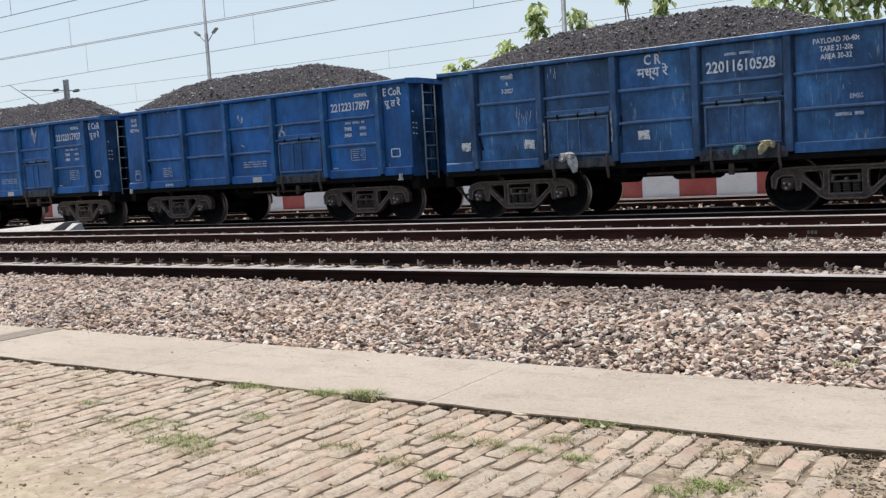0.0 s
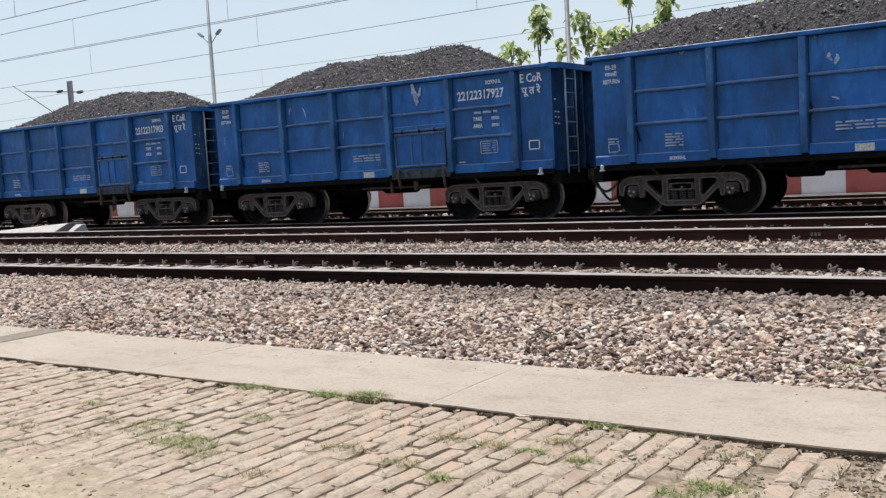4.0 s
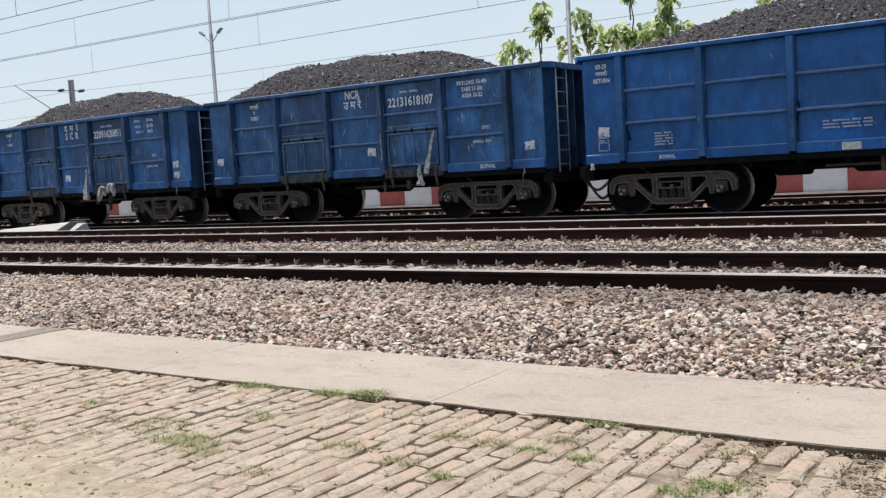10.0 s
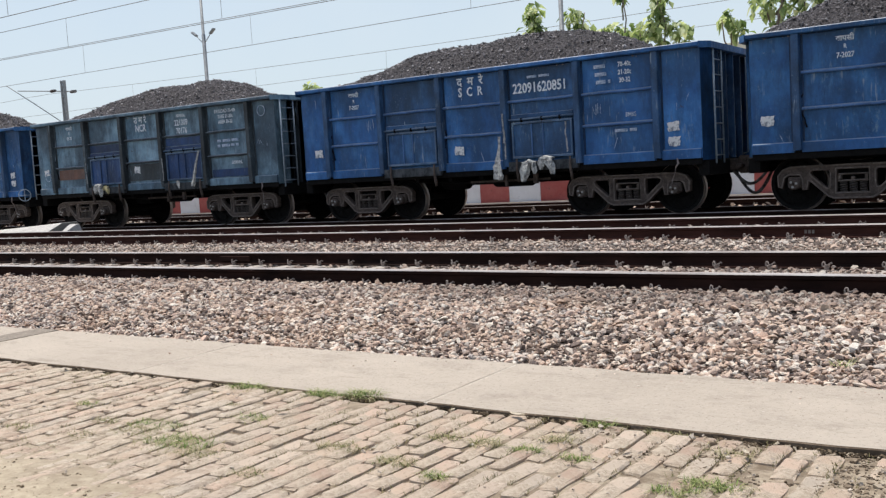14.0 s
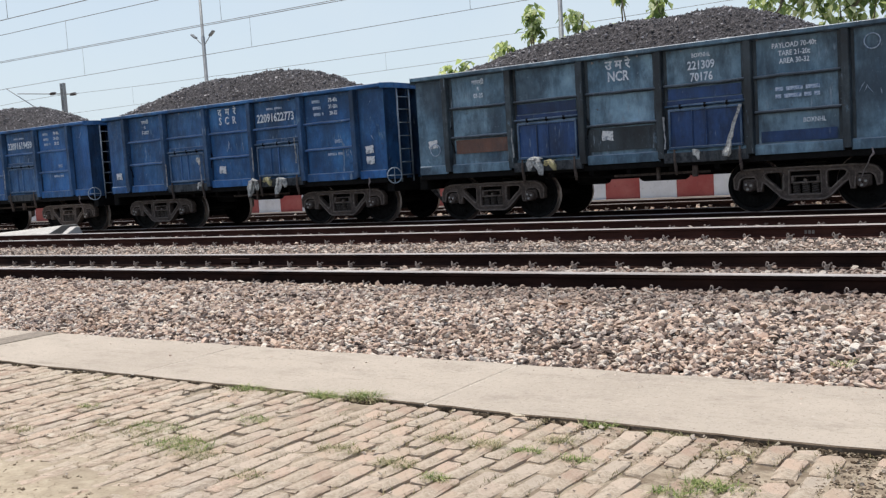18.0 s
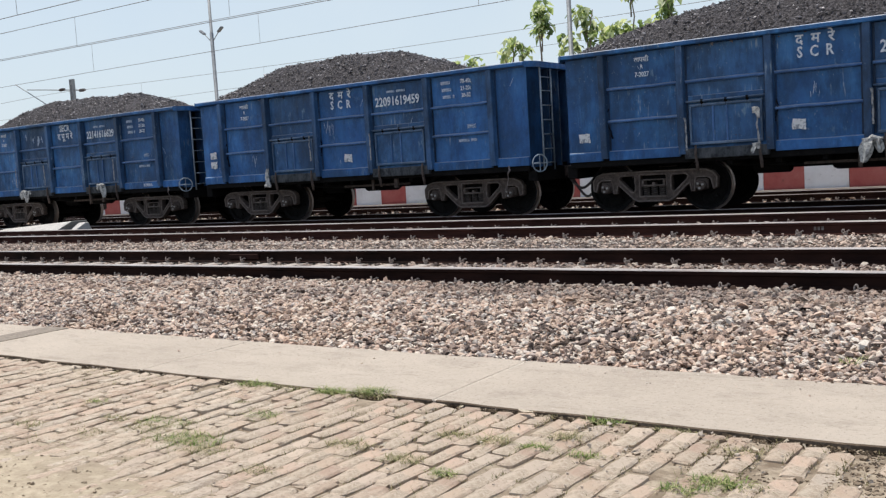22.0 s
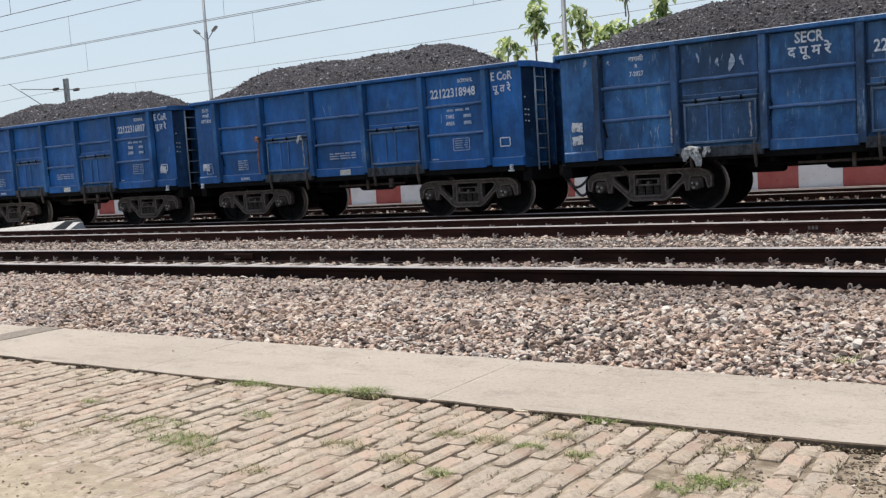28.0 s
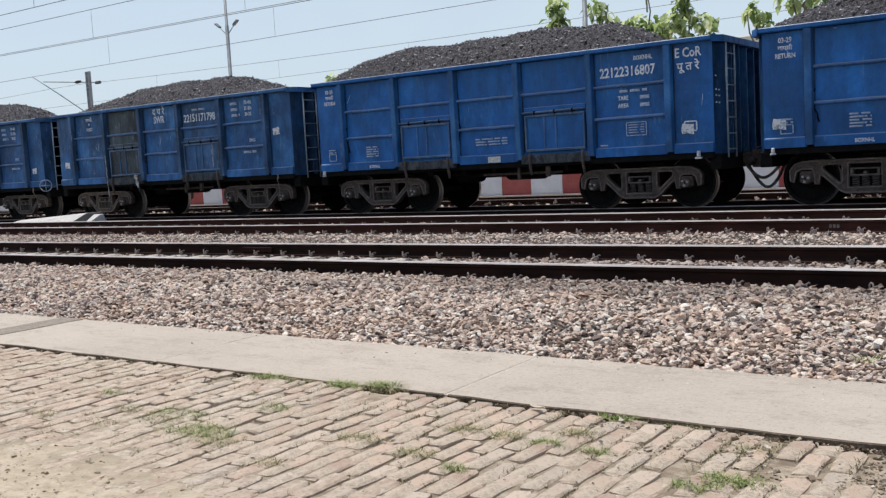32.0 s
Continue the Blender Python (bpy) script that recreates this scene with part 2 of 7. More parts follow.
n = Nodes("polished_rail_top", 0.45, 0.35, 0.4)
M_SHINE = n.done(n.mix(n.ramp(n.noise(2, 5, 0.6, (0.4, 6, 1)), (0.4, 0.0), (0.6, 1.0)), (0.70, 0.63, 0.58), (0.46, 0.39, 0.345)), None, rough=n.ramp(n.noise(5, 4, 0.6, (0.4, 8, 1)), (0.3, 0.32), (0.7, 0.5)))
n = Nodes("dull_rail_top", 0.45, 0.7, 0.5)
M_DULL = n.done(n.mix(n.ramp(n.noise(2, 5, 0.6, (0.4, 6, 1)), (0.35, 0.0), (0.6, 1.0)), (0.46, 0.41, 0.38), (0.24, 0.185, 0.16)))
n = Nodes("sleeper_concrete", 0.9, 0, 0.2)
M_SLEEPER = n.done(n.mix(n.noise(6, 6, 0.7), (0.34, 0.30, 0.265), (0.47, 0.42, 0.38)), n.noise(50, 4), 0.5, 0.004)

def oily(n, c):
    """Coal dust and oil dropped along the loaded track, with the train's shade in the colour."""
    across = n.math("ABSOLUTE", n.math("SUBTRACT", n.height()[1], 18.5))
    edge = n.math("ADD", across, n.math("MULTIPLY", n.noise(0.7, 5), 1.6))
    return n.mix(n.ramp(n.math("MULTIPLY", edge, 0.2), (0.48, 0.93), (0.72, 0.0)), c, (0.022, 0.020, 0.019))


STONE_TONES = ((0.0, (0.050, 0.037, 0.033)), (0.17, (0.150, 0.112, 0.098)), (0.30, (0.471, 0.348, 0.280)), (0.50, (0.749, 0.578, 0.455)), (0.62, (0.621, 0.428, 0.332)), (0.74, (0.535, 0.471, 0.428)), (0.86, (0.80, 0.685, 0.57)), (1.0, (0.87, 0.79, 0.69)))


def ballast_stone(name, dull, tint, spill=False):
    """Crushed stone of many colours; dull mixes in the dust or oil of the place."""
    n = Nodes(name, 0.85, 0, 0.25)
    tone = n.ramp(n.island(), *STONE_TONES)
    tone = n.mix(n.ramp(n.noise(0.9, 4, 0.6), (0.55, 0.0), (0.68, 0.55)), tone, n.mix(0.45, tone, (0.26, 0.23, 0.235)))
    tone = n.mix(n.ramp(n.noise(1.3, 4, 0.6, (1, 1, 1.3)), (0.50, 0.0), (0.66, 0.7)), tone, n.mix(0.4, tone, (0.56, 0.35, 0.215)))
    tone = n.mix(n.ramp(n.noise(1.7, 5, 0.6), (0.3, dull), (0.7, dull * 0.7)), tone, tint)
    beside = n.math("ADD", n.height()[1], n.math("MULTIPLY", n.noise(0.9, 6, 0.7), 2.6))   # brake dust and oil along the rail
    if spill:
        patch = n.math("MULTIPLY", n.ramp(n.math("MULTIPLY", beside, 0.1), (0.77, 0.0), (0.84, 0.62)), n.ramp(n.math("MULTIPLY", n.math("ADD", n.height()[0], 10.0), 0.1), (0.38, 0.15), (0.52, 1.0)))
        tone = n.mix(patch, tone, n.mix(0.7, tone, (0.105, 0.072, 0.060)))
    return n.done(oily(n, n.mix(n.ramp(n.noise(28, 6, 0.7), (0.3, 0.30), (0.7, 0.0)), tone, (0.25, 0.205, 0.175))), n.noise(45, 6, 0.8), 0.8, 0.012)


M_STONE = ballast_stone("ballast_stone", 0.0, (0.2, 0.17, 0.15))
M_STONE_DUSTY = ballast_stone("dusty_ballast_stone", 0.32, (0.40, 0.335, 0.295))
M_STONE_BROWN = ballast_stone("brown_ballast_stone", 0.20, (0.30, 0.225, 0.185), True)
M_STONE_OILY = ballast_stone("oily_ballast_stone", 0.55, (0.14, 0.105, 0.095))
# bed near black: shade in the gaps between stones, put into its colour
n = Nodes("ballast_bed", 0.95, 0, 0.15)
# pale dust tone beyond the train also carries the sunlight on that ground
dust = n.ramp(n.math("MULTIPLY", n.math("ADD", n.height()[1], n.noise(0.8, 4)), 0.04), (0.865, 0.0), (0.895, 0.85))
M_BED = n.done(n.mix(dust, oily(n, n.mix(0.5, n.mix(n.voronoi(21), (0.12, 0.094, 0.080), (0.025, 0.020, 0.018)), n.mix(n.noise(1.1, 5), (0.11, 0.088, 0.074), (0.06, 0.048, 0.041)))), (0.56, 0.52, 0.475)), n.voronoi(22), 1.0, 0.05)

n = Nodes("cast_concrete", 0.88, 0, 0.25)
c = n.mix(n.ramp(n.noise(0.9, 6, 0.65), (0.35, 0.0), (0.68, 1.0)), (0.502, 0.431, 0.356), (0.414, 0.352, 0.289))
c = n.mix(n.ramp(n.noise(3.5, 8, 0.78, (0.7, 1.2, 1)), (0.50, 0.0), (0.66, 0.65)), c, (0.317, 0.264, 0.216))
c = n.mix(n.ramp(n.noise(18, 7, 0.8), (0.5, 0.0), (0.62, 0.55)), c, (0.502, 0.431, 0.356))
c = n.mix(n.ramp(n.noise(2.0, 8, 0.8, (0.5, 2.2, 1)), (0.58, 0.0), (0.66, 0.5)), c, (0.264, 0.220, 0.176))
c = n.mix(n.ramp(n.noise(52, 6, 0.8), (0.55, 0.0), (0.64, 0.75)), c, (0.220, 0.185, 0.151))
c = n.mix(n.ramp(n.noise(34, 5, 0.75), (0.60, 0.0), (0.68, 0.7)), c, (0.598, 0.537, 0.466))
M_CONCRETE = n.done(c, n.mix(0.4, n.noise(60, 7, 0.8), n.noise(7, 5)), 0.9, 0.012)

n = Nodes("weathered_brick", 0.92, 0, 0.2)
def worn_brick(n, tone):
    """Weathered brick: pits, dusty bloom, dark lichen and chipped spots."""
    c = n.mix(n.ramp(n.noise(7, 7, 0.7), (0.42, 0.0), (0.62, 0.9)), tone, (0.567, 0.473, 0.376))
    c = n.mix(n.ramp(n.noise(1.3, 5, 0.6), (0.45, 0.0), (0.7, 0.75)), c, (0.55, 0.467, 0.361))
    c = n.mix(n.ramp(n.noise(5.2, 8, 0.8), (0.52, 0.0), (0.62, 0.65)), c, (0.302, 0.230, 0.171))
    c = n.mix(n.ramp(n.noise(30, 7, 0.8), (0.54, 0.0), (0.64, 0.75)), c, (0.211, 0.158, 0.119))
    c = n.mix(n.ramp(n.noise(17, 6, 0.8), (0.50, 0.0), (0.60, 0.45)), c, (0.300, 0.228, 0.170))
    c = n.mix(n.ramp(n.noise(14, 7, 0.8), (0.56, 0.0), (0.64, 0.75)), c, (0.639, 0.558, 0.450))
    return n.done(c, n.mix(0.4, n.noise(28, 8, 0.8), n.noise(90, 5)), 1.0, 0.016)


BRICK_TONES = ((0.0, (0.40, 0.284, 0.218)), (0.35, (0.505, 0.39, 0.294)), (0.6, (0.56, 0.41, 0.315)), (0.8, (0.45, 0.378, 0.306)), (1.0, (0.60, 0.478, 0.375)))
M_BRICK = worn_brick(n, n.ramp(n.rand(), *BRICK_TONES))
n = Nodes("weathered_brick_far", 0.92, 0, 0.2)
M_BRICK_FAR = worn_brick(n, n.ramp(n.island(), *BRICK_TONES))
n = Nodes("dusty_soil", 0.97, 0, 0.1)
c = n.mix(n.ramp(n.noise(1.9, 6, 0.7), (0.36, 0.0), (0.60, 1.0)), (0.149, 0.110, 0.077), (0.333, 0.270, 0.200))
c = n.mix(n.ramp(n.noise(9, 6, 0.75), (0.48, 0.0), (0.62, 0.8)), c, (0.450, 0.378, 0.288))
pale = n.math("ADD", n.math("MULTIPLY", n.height()[1], -1.0), n.math("MULTIPLY", n.noise(2.4, 6, 0.7), 1.0))
c = n.mix(n.ramp(n.math("MULTIPLY", n.math("ADD", pale, 3.0), 0.5), (0.55, 0.0), (0.85, 0.85)), c, n.mix(n.ramp(n.noise(10, 7, 0.75), (0.36, 0.0), (0.64, 1.0)), (0.58, 0.492, 0.365), (0.365, 0.298, 0.216)))
c = n.mix(n.ramp(n.noise(38, 5, 0.7), (0.56, 0.0), (0.68, 0.7)), c, (0.180, 0.140, 0.099))
M_SOIL = n.done(c, n.noise(45, 6, 0.7), 0.7, 0.010)
n = Nodes("ground_earth", 0.97, 0, 0.1)
M_GROUND = n.done(n.mix(n.ramp(n.noise(0.3, 8, 0.7), (0.35, 0.0), (0.65, 1.0)), (0.27, 0.235, 0.19), (0.38, 0.34, 0.285)), n.noise(9, 6), 0.7, 0.05)

n = Nodes("white_limewash", 0.9, 0, 0.2)
c = n.mix(n.ramp(n.noise(1.6, 7, 0.7), (0.42, 0.0), (0.7, 0.8)), (0.90, 0.885, 0.865), (0.76, 0.735, 0.70))
c = n.mix(n.ramp(n.noise(0.9, 8, 0.75, (1, 1, 0.6)), (0.58, 0.0), (0.70, 0.45)), c, (0.48, 0.44, 0.39))
M_LIME = n.done(n.mix(n.ramp(n.noise(7, 7, 0.75), (0.62, 0.0), (0.68, 0.6)), c, (0.34, 0.32, 0.29)), n.noise(30, 5), 0.4, 0.01)
n = Nodes("red_oxide_paint", 0.85, 0, 0.25)
c = n.mix(n.ramp(n.noise(1.4, 7, 0.7), (0.4, 0.0), (0.7, 1.0)), (0.42, 0.10, 0.085), (0.50, 0.165, 0.14))
M_RED = n.done(n.mix(n.ramp(n.noise(8, 7, 0.75), (0.60, 0.0), (0.68, 0.7)), c, (0.20, 0.085, 0.07)), n.noise(30, 5), 0.4, 0.01)
n = Nodes("cream_plaster", 0.9, 0, 0.2)
M_CREAM = n.done(n.mix(n.noise(0.8, 6), (0.62, 0.58, 0.46), (0.70, 0.66, 0.54)), n.noise(25, 5), 0.3, 0.01)
M_GALV = grimy("galvanised_steel", (0.22, 0.23, 0.24), (0.30, 0.31, 0.32), 0.55, 6, 0.4)
M_WIRE = grimy("weathered_wire", (0.20, 0.20, 0.205), (0.30, 0.30, 0.305), 0.6, 3)
M_CERAMIC = grimy("brown_ceramic", (0.035, 0.028, 0.026), (0.06, 0.045, 0.04), 0.35, 8)
M_LAMP = grimy("lamp_casing", (0.16, 0.17, 0.18), (0.24, 0.25, 0.26), 0.5, 8)
n = Nodes("grass_blade", 0.7, 0, 0.25)
M_GRASS = n.done(n.ramp(n.island(), (0.0, (0.07, 0.12, 0.024)), (0.4, (0.15, 0.215, 0.048)), (0.7, (0.26, 0.285, 0.09)), (1.0, (0.48, 0.43, 0.25))))
n = Nodes("dry_grass", 0.8, 0, 0.2)
M_STRAW = n.done(n.ramp(n.island(), (0.0, (0.10, 0.12, 0.04)), (0.4, (0.24, 0.22, 0.10)), (1.0, (0.46, 0.39, 0.25))))
n = Nodes("broad_leaf", 0.5, 0, 0.35)
n.b.inputs["Transmission Weight"].default_value = 0.0
n.b.inputs["Subsurface Weight"].default_value = 0.0
c = n.ramp(n.island(), (0.0, (0.075, 0.12, 0.045)), (0.3, (0.22, 0.29, 0.12)), (0.65, (0.43, 0.49, 0.26)), (1.0, (0.72, 0.73, 0.56)))
M_LEAF = n.done(c, n.noise(30, 3), 0.3, 0.004)
tr = n.t.nodes.new("ShaderNodeBsdfTranslucent")
n.link(n.mix(1.0, c, (1.4, 1.45, 1.0), "MULTIPLY"), tr.inputs[0])
ms = n.t.nodes.new("ShaderNodeMixShader")
ms.inputs[0].default_value = 0.45
n.link(n.b.outputs[0], ms.inputs[1])
n.link(tr.outputs[0], ms.inputs[2])
n.link(ms.outputs[0], n.t.nodes["Material Output"].inputs[0])
M_BARK = grimy("grey_bark", (0.14, 0.115, 0.09), (0.24, 0.20, 0.165), 0.9, 12)


# ---- mesh helpers ----
def mesh_from(name, verts, faces, mat=None, smooth=False):
    me = bpy.data.meshes.new(name)
    me.from_pydata([tuple(v) for v in verts], [], [tuple(f) for f in faces])
    if mat:
        me.materials.append(mat)
    if smooth:
        me.polygons.foreach_set("use_smooth", [True] * len(me.polygons))
    me.update()
    return me


def mesh_np(name, V, F, mat):
    """A triangle mesh from numpy arrays."""
    me = bpy.data.meshes.new(name)
    me.vertices.add(len(V))
    me.vertices.foreach_set("co", np.asarray(V, np.float32).ravel())
    me.loops.add(F.size)
    me.loops.foreach_set("vertex_index", np.asarray(F, np.int32).ravel())
    me.polygons.add(len(F))
    me.polygons.foreach_set("loop_start", np.arange(0, F.size, F.shape[1], dtype=np.int32))
    me.update(calc_edges=True)
    me.validate()
    me.shade_flat()
    me.materials.append(mat)
    return me


def baked(bm, name, mat=None, smooth=False):
    me = bpy.data.meshes.new(name)
    bmesh.ops.recalc_face_normals(bm, faces=bm.faces)
    bm.to_mesh(me)
    bm.free()
    if mat:
        me.materials.append(mat)
    if smooth:
        me.polygons.foreach_set("use_smooth", [True] * len(me.polygons))
    return me


def add_box(bm, x0, x1, y0, y1, z0, z1, bev=0.008, m=None):
    t = bmesh.new()
    bmesh.ops.create_cube(t, size=1)
    for v in t.verts:
        v.co = ((x0 + x1) / 2 + v.co.x * (x1 - x0), (y0 + y1) / 2 + v.co.y * (y1 - y0), (z0 + z1) / 2 + v.co.z * (z1 - z0))
    if bev:
        bmesh.ops.bevel(t, geom=t.edges[:], offset=bev, segments=1, affect="EDGES")
    if m is not None:
        t.transform(m)
    me = bpy.data.meshes.new("tmp")
    t.to_mesh(me)
    t.free()
    bm.from_mesh(me)
    bpy.data.meshes.remove(me)
    return bm


def box_mesh(name, mat, *boxes, bev=0.008):
    bm = bmesh.new()
    for b in boxes:
        add_box(bm, *b, bev=bev)
    return baked(bm, name, mat)


def add_tube(bm, pts, r, n=8, cap=True):
    pts = [Vector(p) for p in pts]
    rings = []
    for i, p in enumerate(pts):
        d = (pts[min(i + 1, len(pts) - 1)] - pts[max(i - 1, 0)]).normalized()
        a = d.orthogonal().normalized() if i == 0 else (rings[-1][1] - d * rings[-1][1].dot(d)).normalized()
        b = d.cross(a)
        rr = r[i] if isinstance(r, (list, tuple)) else r
        rings.append(([bm.verts.new(p + (a * math.cos(k * math.tau / n) + b * math.sin(k * math.tau / n)) * rr) for k in range(n)], a))
    for (p, _), (q, _) in zip(rings, rings[1:]):
        for k in range(n):
            bm.faces.new((p[k], p[(k + 1) % n], q[(k + 1) % n], q[k]))
    if cap:
        bm.faces.new(rings[0][0][::-1])
        bm.faces.new(rings[-1][0])
    return bm


def tube_mesh(name, mat, *tubes, n=8):
    bm = bmesh.new()
    for pts, r in tubes:
        add_tube(bm, pts, r, n)
    return baked(bm, name, mat, True)


def add_lathe(bm, profile, n=28, y=0.0):
    """Turn a closed profile of (radius, y) about the y axis."""
    rings = [[bm.verts.new((r * math.cos(k * math.tau / n), y + w, r * math.sin(k * math.tau / n))) for k in range(n)] for r, w in profile]
    for i in range(len(rings)):
        p, q = rings[i], rings[(i + 1) % len(rings)]
        for k in range(n):
            bm.faces.new((p[k], p[(k + 1) % n], q[(k + 1) % n], q[k]))
    return bm


def cut_plate(name, mat, outline, holes, y0, y1, bev=0.012):
    """A plate in the x-z plane with holes, from a filled curve."""
    cu = bpy.data.curves.new(name, "CURVE")
    cu.dimensions, cu.fill_mode = "2D", "BOTH"
    cu.extrude, cu.bevel_depth, cu.bevel_resolution = (y1 - y0) / 2 - bev, bev, 1
    for pts in (outline, *holes):
        s = cu.splines.new("POLY")
        s.points.add(len(pts) - 1)
        for q, (x, z) in zip(s.points, pts):
            q.co = (x, z, 0, 1)
        s.use_cyclic_u = True
    ob = bpy.data.objects.new(name, cu)
    scene.collection.objects.link(ob)
    bpy.context.view_layer.update()
    me = bpy.data.meshes.new_from_object(ob.evaluated_get(bpy.context.evaluated_depsgraph_get()))
    bpy.data.objects.remove(ob)
    me.transform(Matrix.Translation((0, (y0 + y1) / 2, 0)) @ pose(0, 0, 0, 90))
    me.materials.clear()
    me.materials.append(mat)
    return me


TEXTS = {}


def text_mesh(body, size, mat, wide=None, bold=0.0):
    """Stencilled writing in the x-z plane, centred, facing -y."""
    wide = wide or (0.80 if body.isascii() else 1.0)
    key = (body, size, mat.name, wide)
    if key not in TEXTS:
        cu = bpy.data.curves.new("writing", "FONT")
        cu.body, cu.align_x, cu.align_y, cu.size = body, "CENTER", "CENTER", size
        cu.extrude, cu.offset, cu.resolution_u = 0.0015, bold * size, 2
        ob = bpy.data.objects.new("writing", cu)
        scene.collection.objects.link(ob)
        bpy.context.view_layer.update()
        me = bpy.data.meshes.new_from_object(ob.evaluated_get(bpy.context.evaluated_depsgraph_get()))
        bpy.data.objects.remove(ob)
        me.transform(pose(0, 0, 0, 90) @ Matrix.Diagonal((wide, 1, 1, 1)))
        me.materials.clear()
        me.materials.append(mat)
        TEXTS[key] = me
    return TEXTS[key]


def part(name, data, material, parent, label="", at=None):
    """One mesh object under a thing or a part."""
    if isinstance(data, bmesh.types.BMesh):
        data = baked(data, name)
    ob = new(name, data)
    if material:
        if not data.materials:
            data.materials.append(material)
        if data.materials[0] != material:
            ob.material_slots[0].link = "OBJECT"
            ob.material_slots[0].material = material
    ob.parent = parent
    if at is not None:
        ob.matrix_basis = at
    return tagged(ob, label)


def solid(name, me, label, category, kind="", at=None, group=""):
    ob = new(name, me)
    if at is not None:
        ob.matrix_basis = at
    return tagged(ob, label, category, group, kind)


PHI = (1 + 5 ** 0.5) / 2
ROUND_V = np.array([(s, t * PHI, 0) for s in (-1, 1) for t in (-1, 1)] + [(0, s, t * PHI) for s in (-1, 1) for t in (-1, 1)] + [(t * PHI, 0, s) for s in (-1, 1) for t in (-1, 1)]) * 0.62
bm = bmesh.new()
for v in ROUND_V:
    bm.verts.new(v)
bm.verts.index_update()
bmesh.ops.convex_hull(bm, input=bm.verts[:])
ROUND_F = np.array([[v.index for v in f.verts] for f in bm.faces])
bm.free()
GEM_V = np.array([(0.6 * math.cos(a), 0.6 * math.sin(a), 0.8) for a in (0.3, 2.4, 4.5)] + [(1.12 * math.cos(a), 1.12 * math.sin(a), -0.3) for a in (0.9, 2.1, 3.4, 4.7, 5.9)])
bm = bmesh.new()
for v in GEM_V:
    bm.verts.new(v)
bm.verts.index_update()
bmesh.ops.convex_hull(bm, input=bm.verts[:])
GEM_F = np.array([[v.index for v in f.verts] for f in bm.faces])
bm.free()
BIT_V = np.array([(1.1, 0, 0), (-1.1, 0, 0), (0, 1.1, 0), (0, -1.1, 0), (0, 0, 1.1), (0, 0, -1.1)])
BIT_F = np.array([(0, 2, 4), (2, 1, 4), (1, 3, 4), (3, 0, 4), (2, 0, 5), (1, 2, 5), (3, 1, 5), (0, 3, 5)])
CUBE_V = np.array([(x, y, z) for x in (-0.8, 0.8) for y in (-0.8, 0.8) for z in (-0.8, 0.8)])
CUBE_F = np.array([(0, 1, 3), (0, 3, 2), (4, 6, 7), (4, 7, 5), (0, 4, 5), (0, 5, 1), (2, 3, 7), (2, 7, 6), (0, 2, 6), (0, 6, 4), (1, 5, 7), (1, 7, 3)])


def pebbles(name, centres, sizes, mat, seed, flat=0.62, shape="lump"):
    """Many angular crushed stones joined into one mesh."""
    g = np.random.default_rng(seed)
    k = len(centres)
    base, tri = {"round": (ROUND_V, ROUND_F), "gem": (GEM_V, GEM_F), "lump": (CUBE_V, CUBE_F), "bit": (BIT_V, BIT_F)}[shape]
    V = np.repeat(base[None], k, 0) * g.uniform(0.62 if shape == "gem" else 0.45, 1.25, (k, len(base), 3))
    if shape == "bit":
        V = V + g.uniform(-0.3, 0.3, V.shape)
    V = V * (sizes[:, None, None] * g.uniform(0.65, 1.35, (k, 1, 3)) * np.array([1.24, 0.94, flat]))
    a, b, c = g.uniform(0, math.tau, k), g.normal(0, 0.38, k), g.normal(0, 0.38, k)
    ca, sa, cb, sb = np.cos(a)[:, None], np.sin(a)[:, None], np.cos(b)[:, None], np.sin(b)[:, None]
    cc, sc = np.cos(c)[:, None], np.sin(c)[:, None]
    y, z = V[..., 1] * cc - V[..., 2] * sc, V[..., 1] * sc + V[..., 2] * cc
    x, z = V[..., 0] * cb - z * sb, V[..., 0] * sb + z * cb
    V = np.stack([x * ca - y * sa, x * sa + y * ca, z], -1) + centres[:, None, :]
    F = (tri[None] + (np.arange(k) * len(base))[:, None, None]).reshape(-1, 3)
    return mesh_np(name, V.reshape(-1, 3), F, mat)


def empty(name, at, label, category, group="", kind=""):
    ob = new(name)
    ob.empty_display_size = 0.2
    ob.matrix_basis = at
    return tagged(ob, label, category, group, kind)


# ---- plan, in metres ----
STRIP_NEAR, STRIP_FAR = 3.43, 4.30
TRACK_A, TRACK_B, TRACK_C, TRACK_D = 8.93, 13.5, 19.54, 24.3
Z_A, Z_B, Z_C, Z_D = 0.0, 0.035, -0.167, -0.17
GAUGE = 1.676 + 0.072
WALL_Y = 26.35
SPACE_A, SHIFT_A, SPACE_B, SHIFT_B = 0.538, 0.108, 0.55, 0.23   # sleepers
PITCH, BODY = 10.963, 10.034


def bed_height(y):
    """The ballast's level across the tracks."""
    pts = ((3.0, -0.05), (4.3, -0.045), (5.4, -0.03), (6.9, -0.085), (7.5, -0.145), (7.92, -0.158), (8.12, -0.205), (8.25, -0.215), (9.6, -0.215), (10.2, -0.198), (11.0, -0.20), (12.2, -0.158), (14.8, -0.155), (16.6, -0.34), (18.0, -0.37), (21.0, -0.37), (22.8, -0.37), (26.5, -0.38))
    return float(np.interp(y, [p[0] for p in pts], [p[1] for p in pts]))


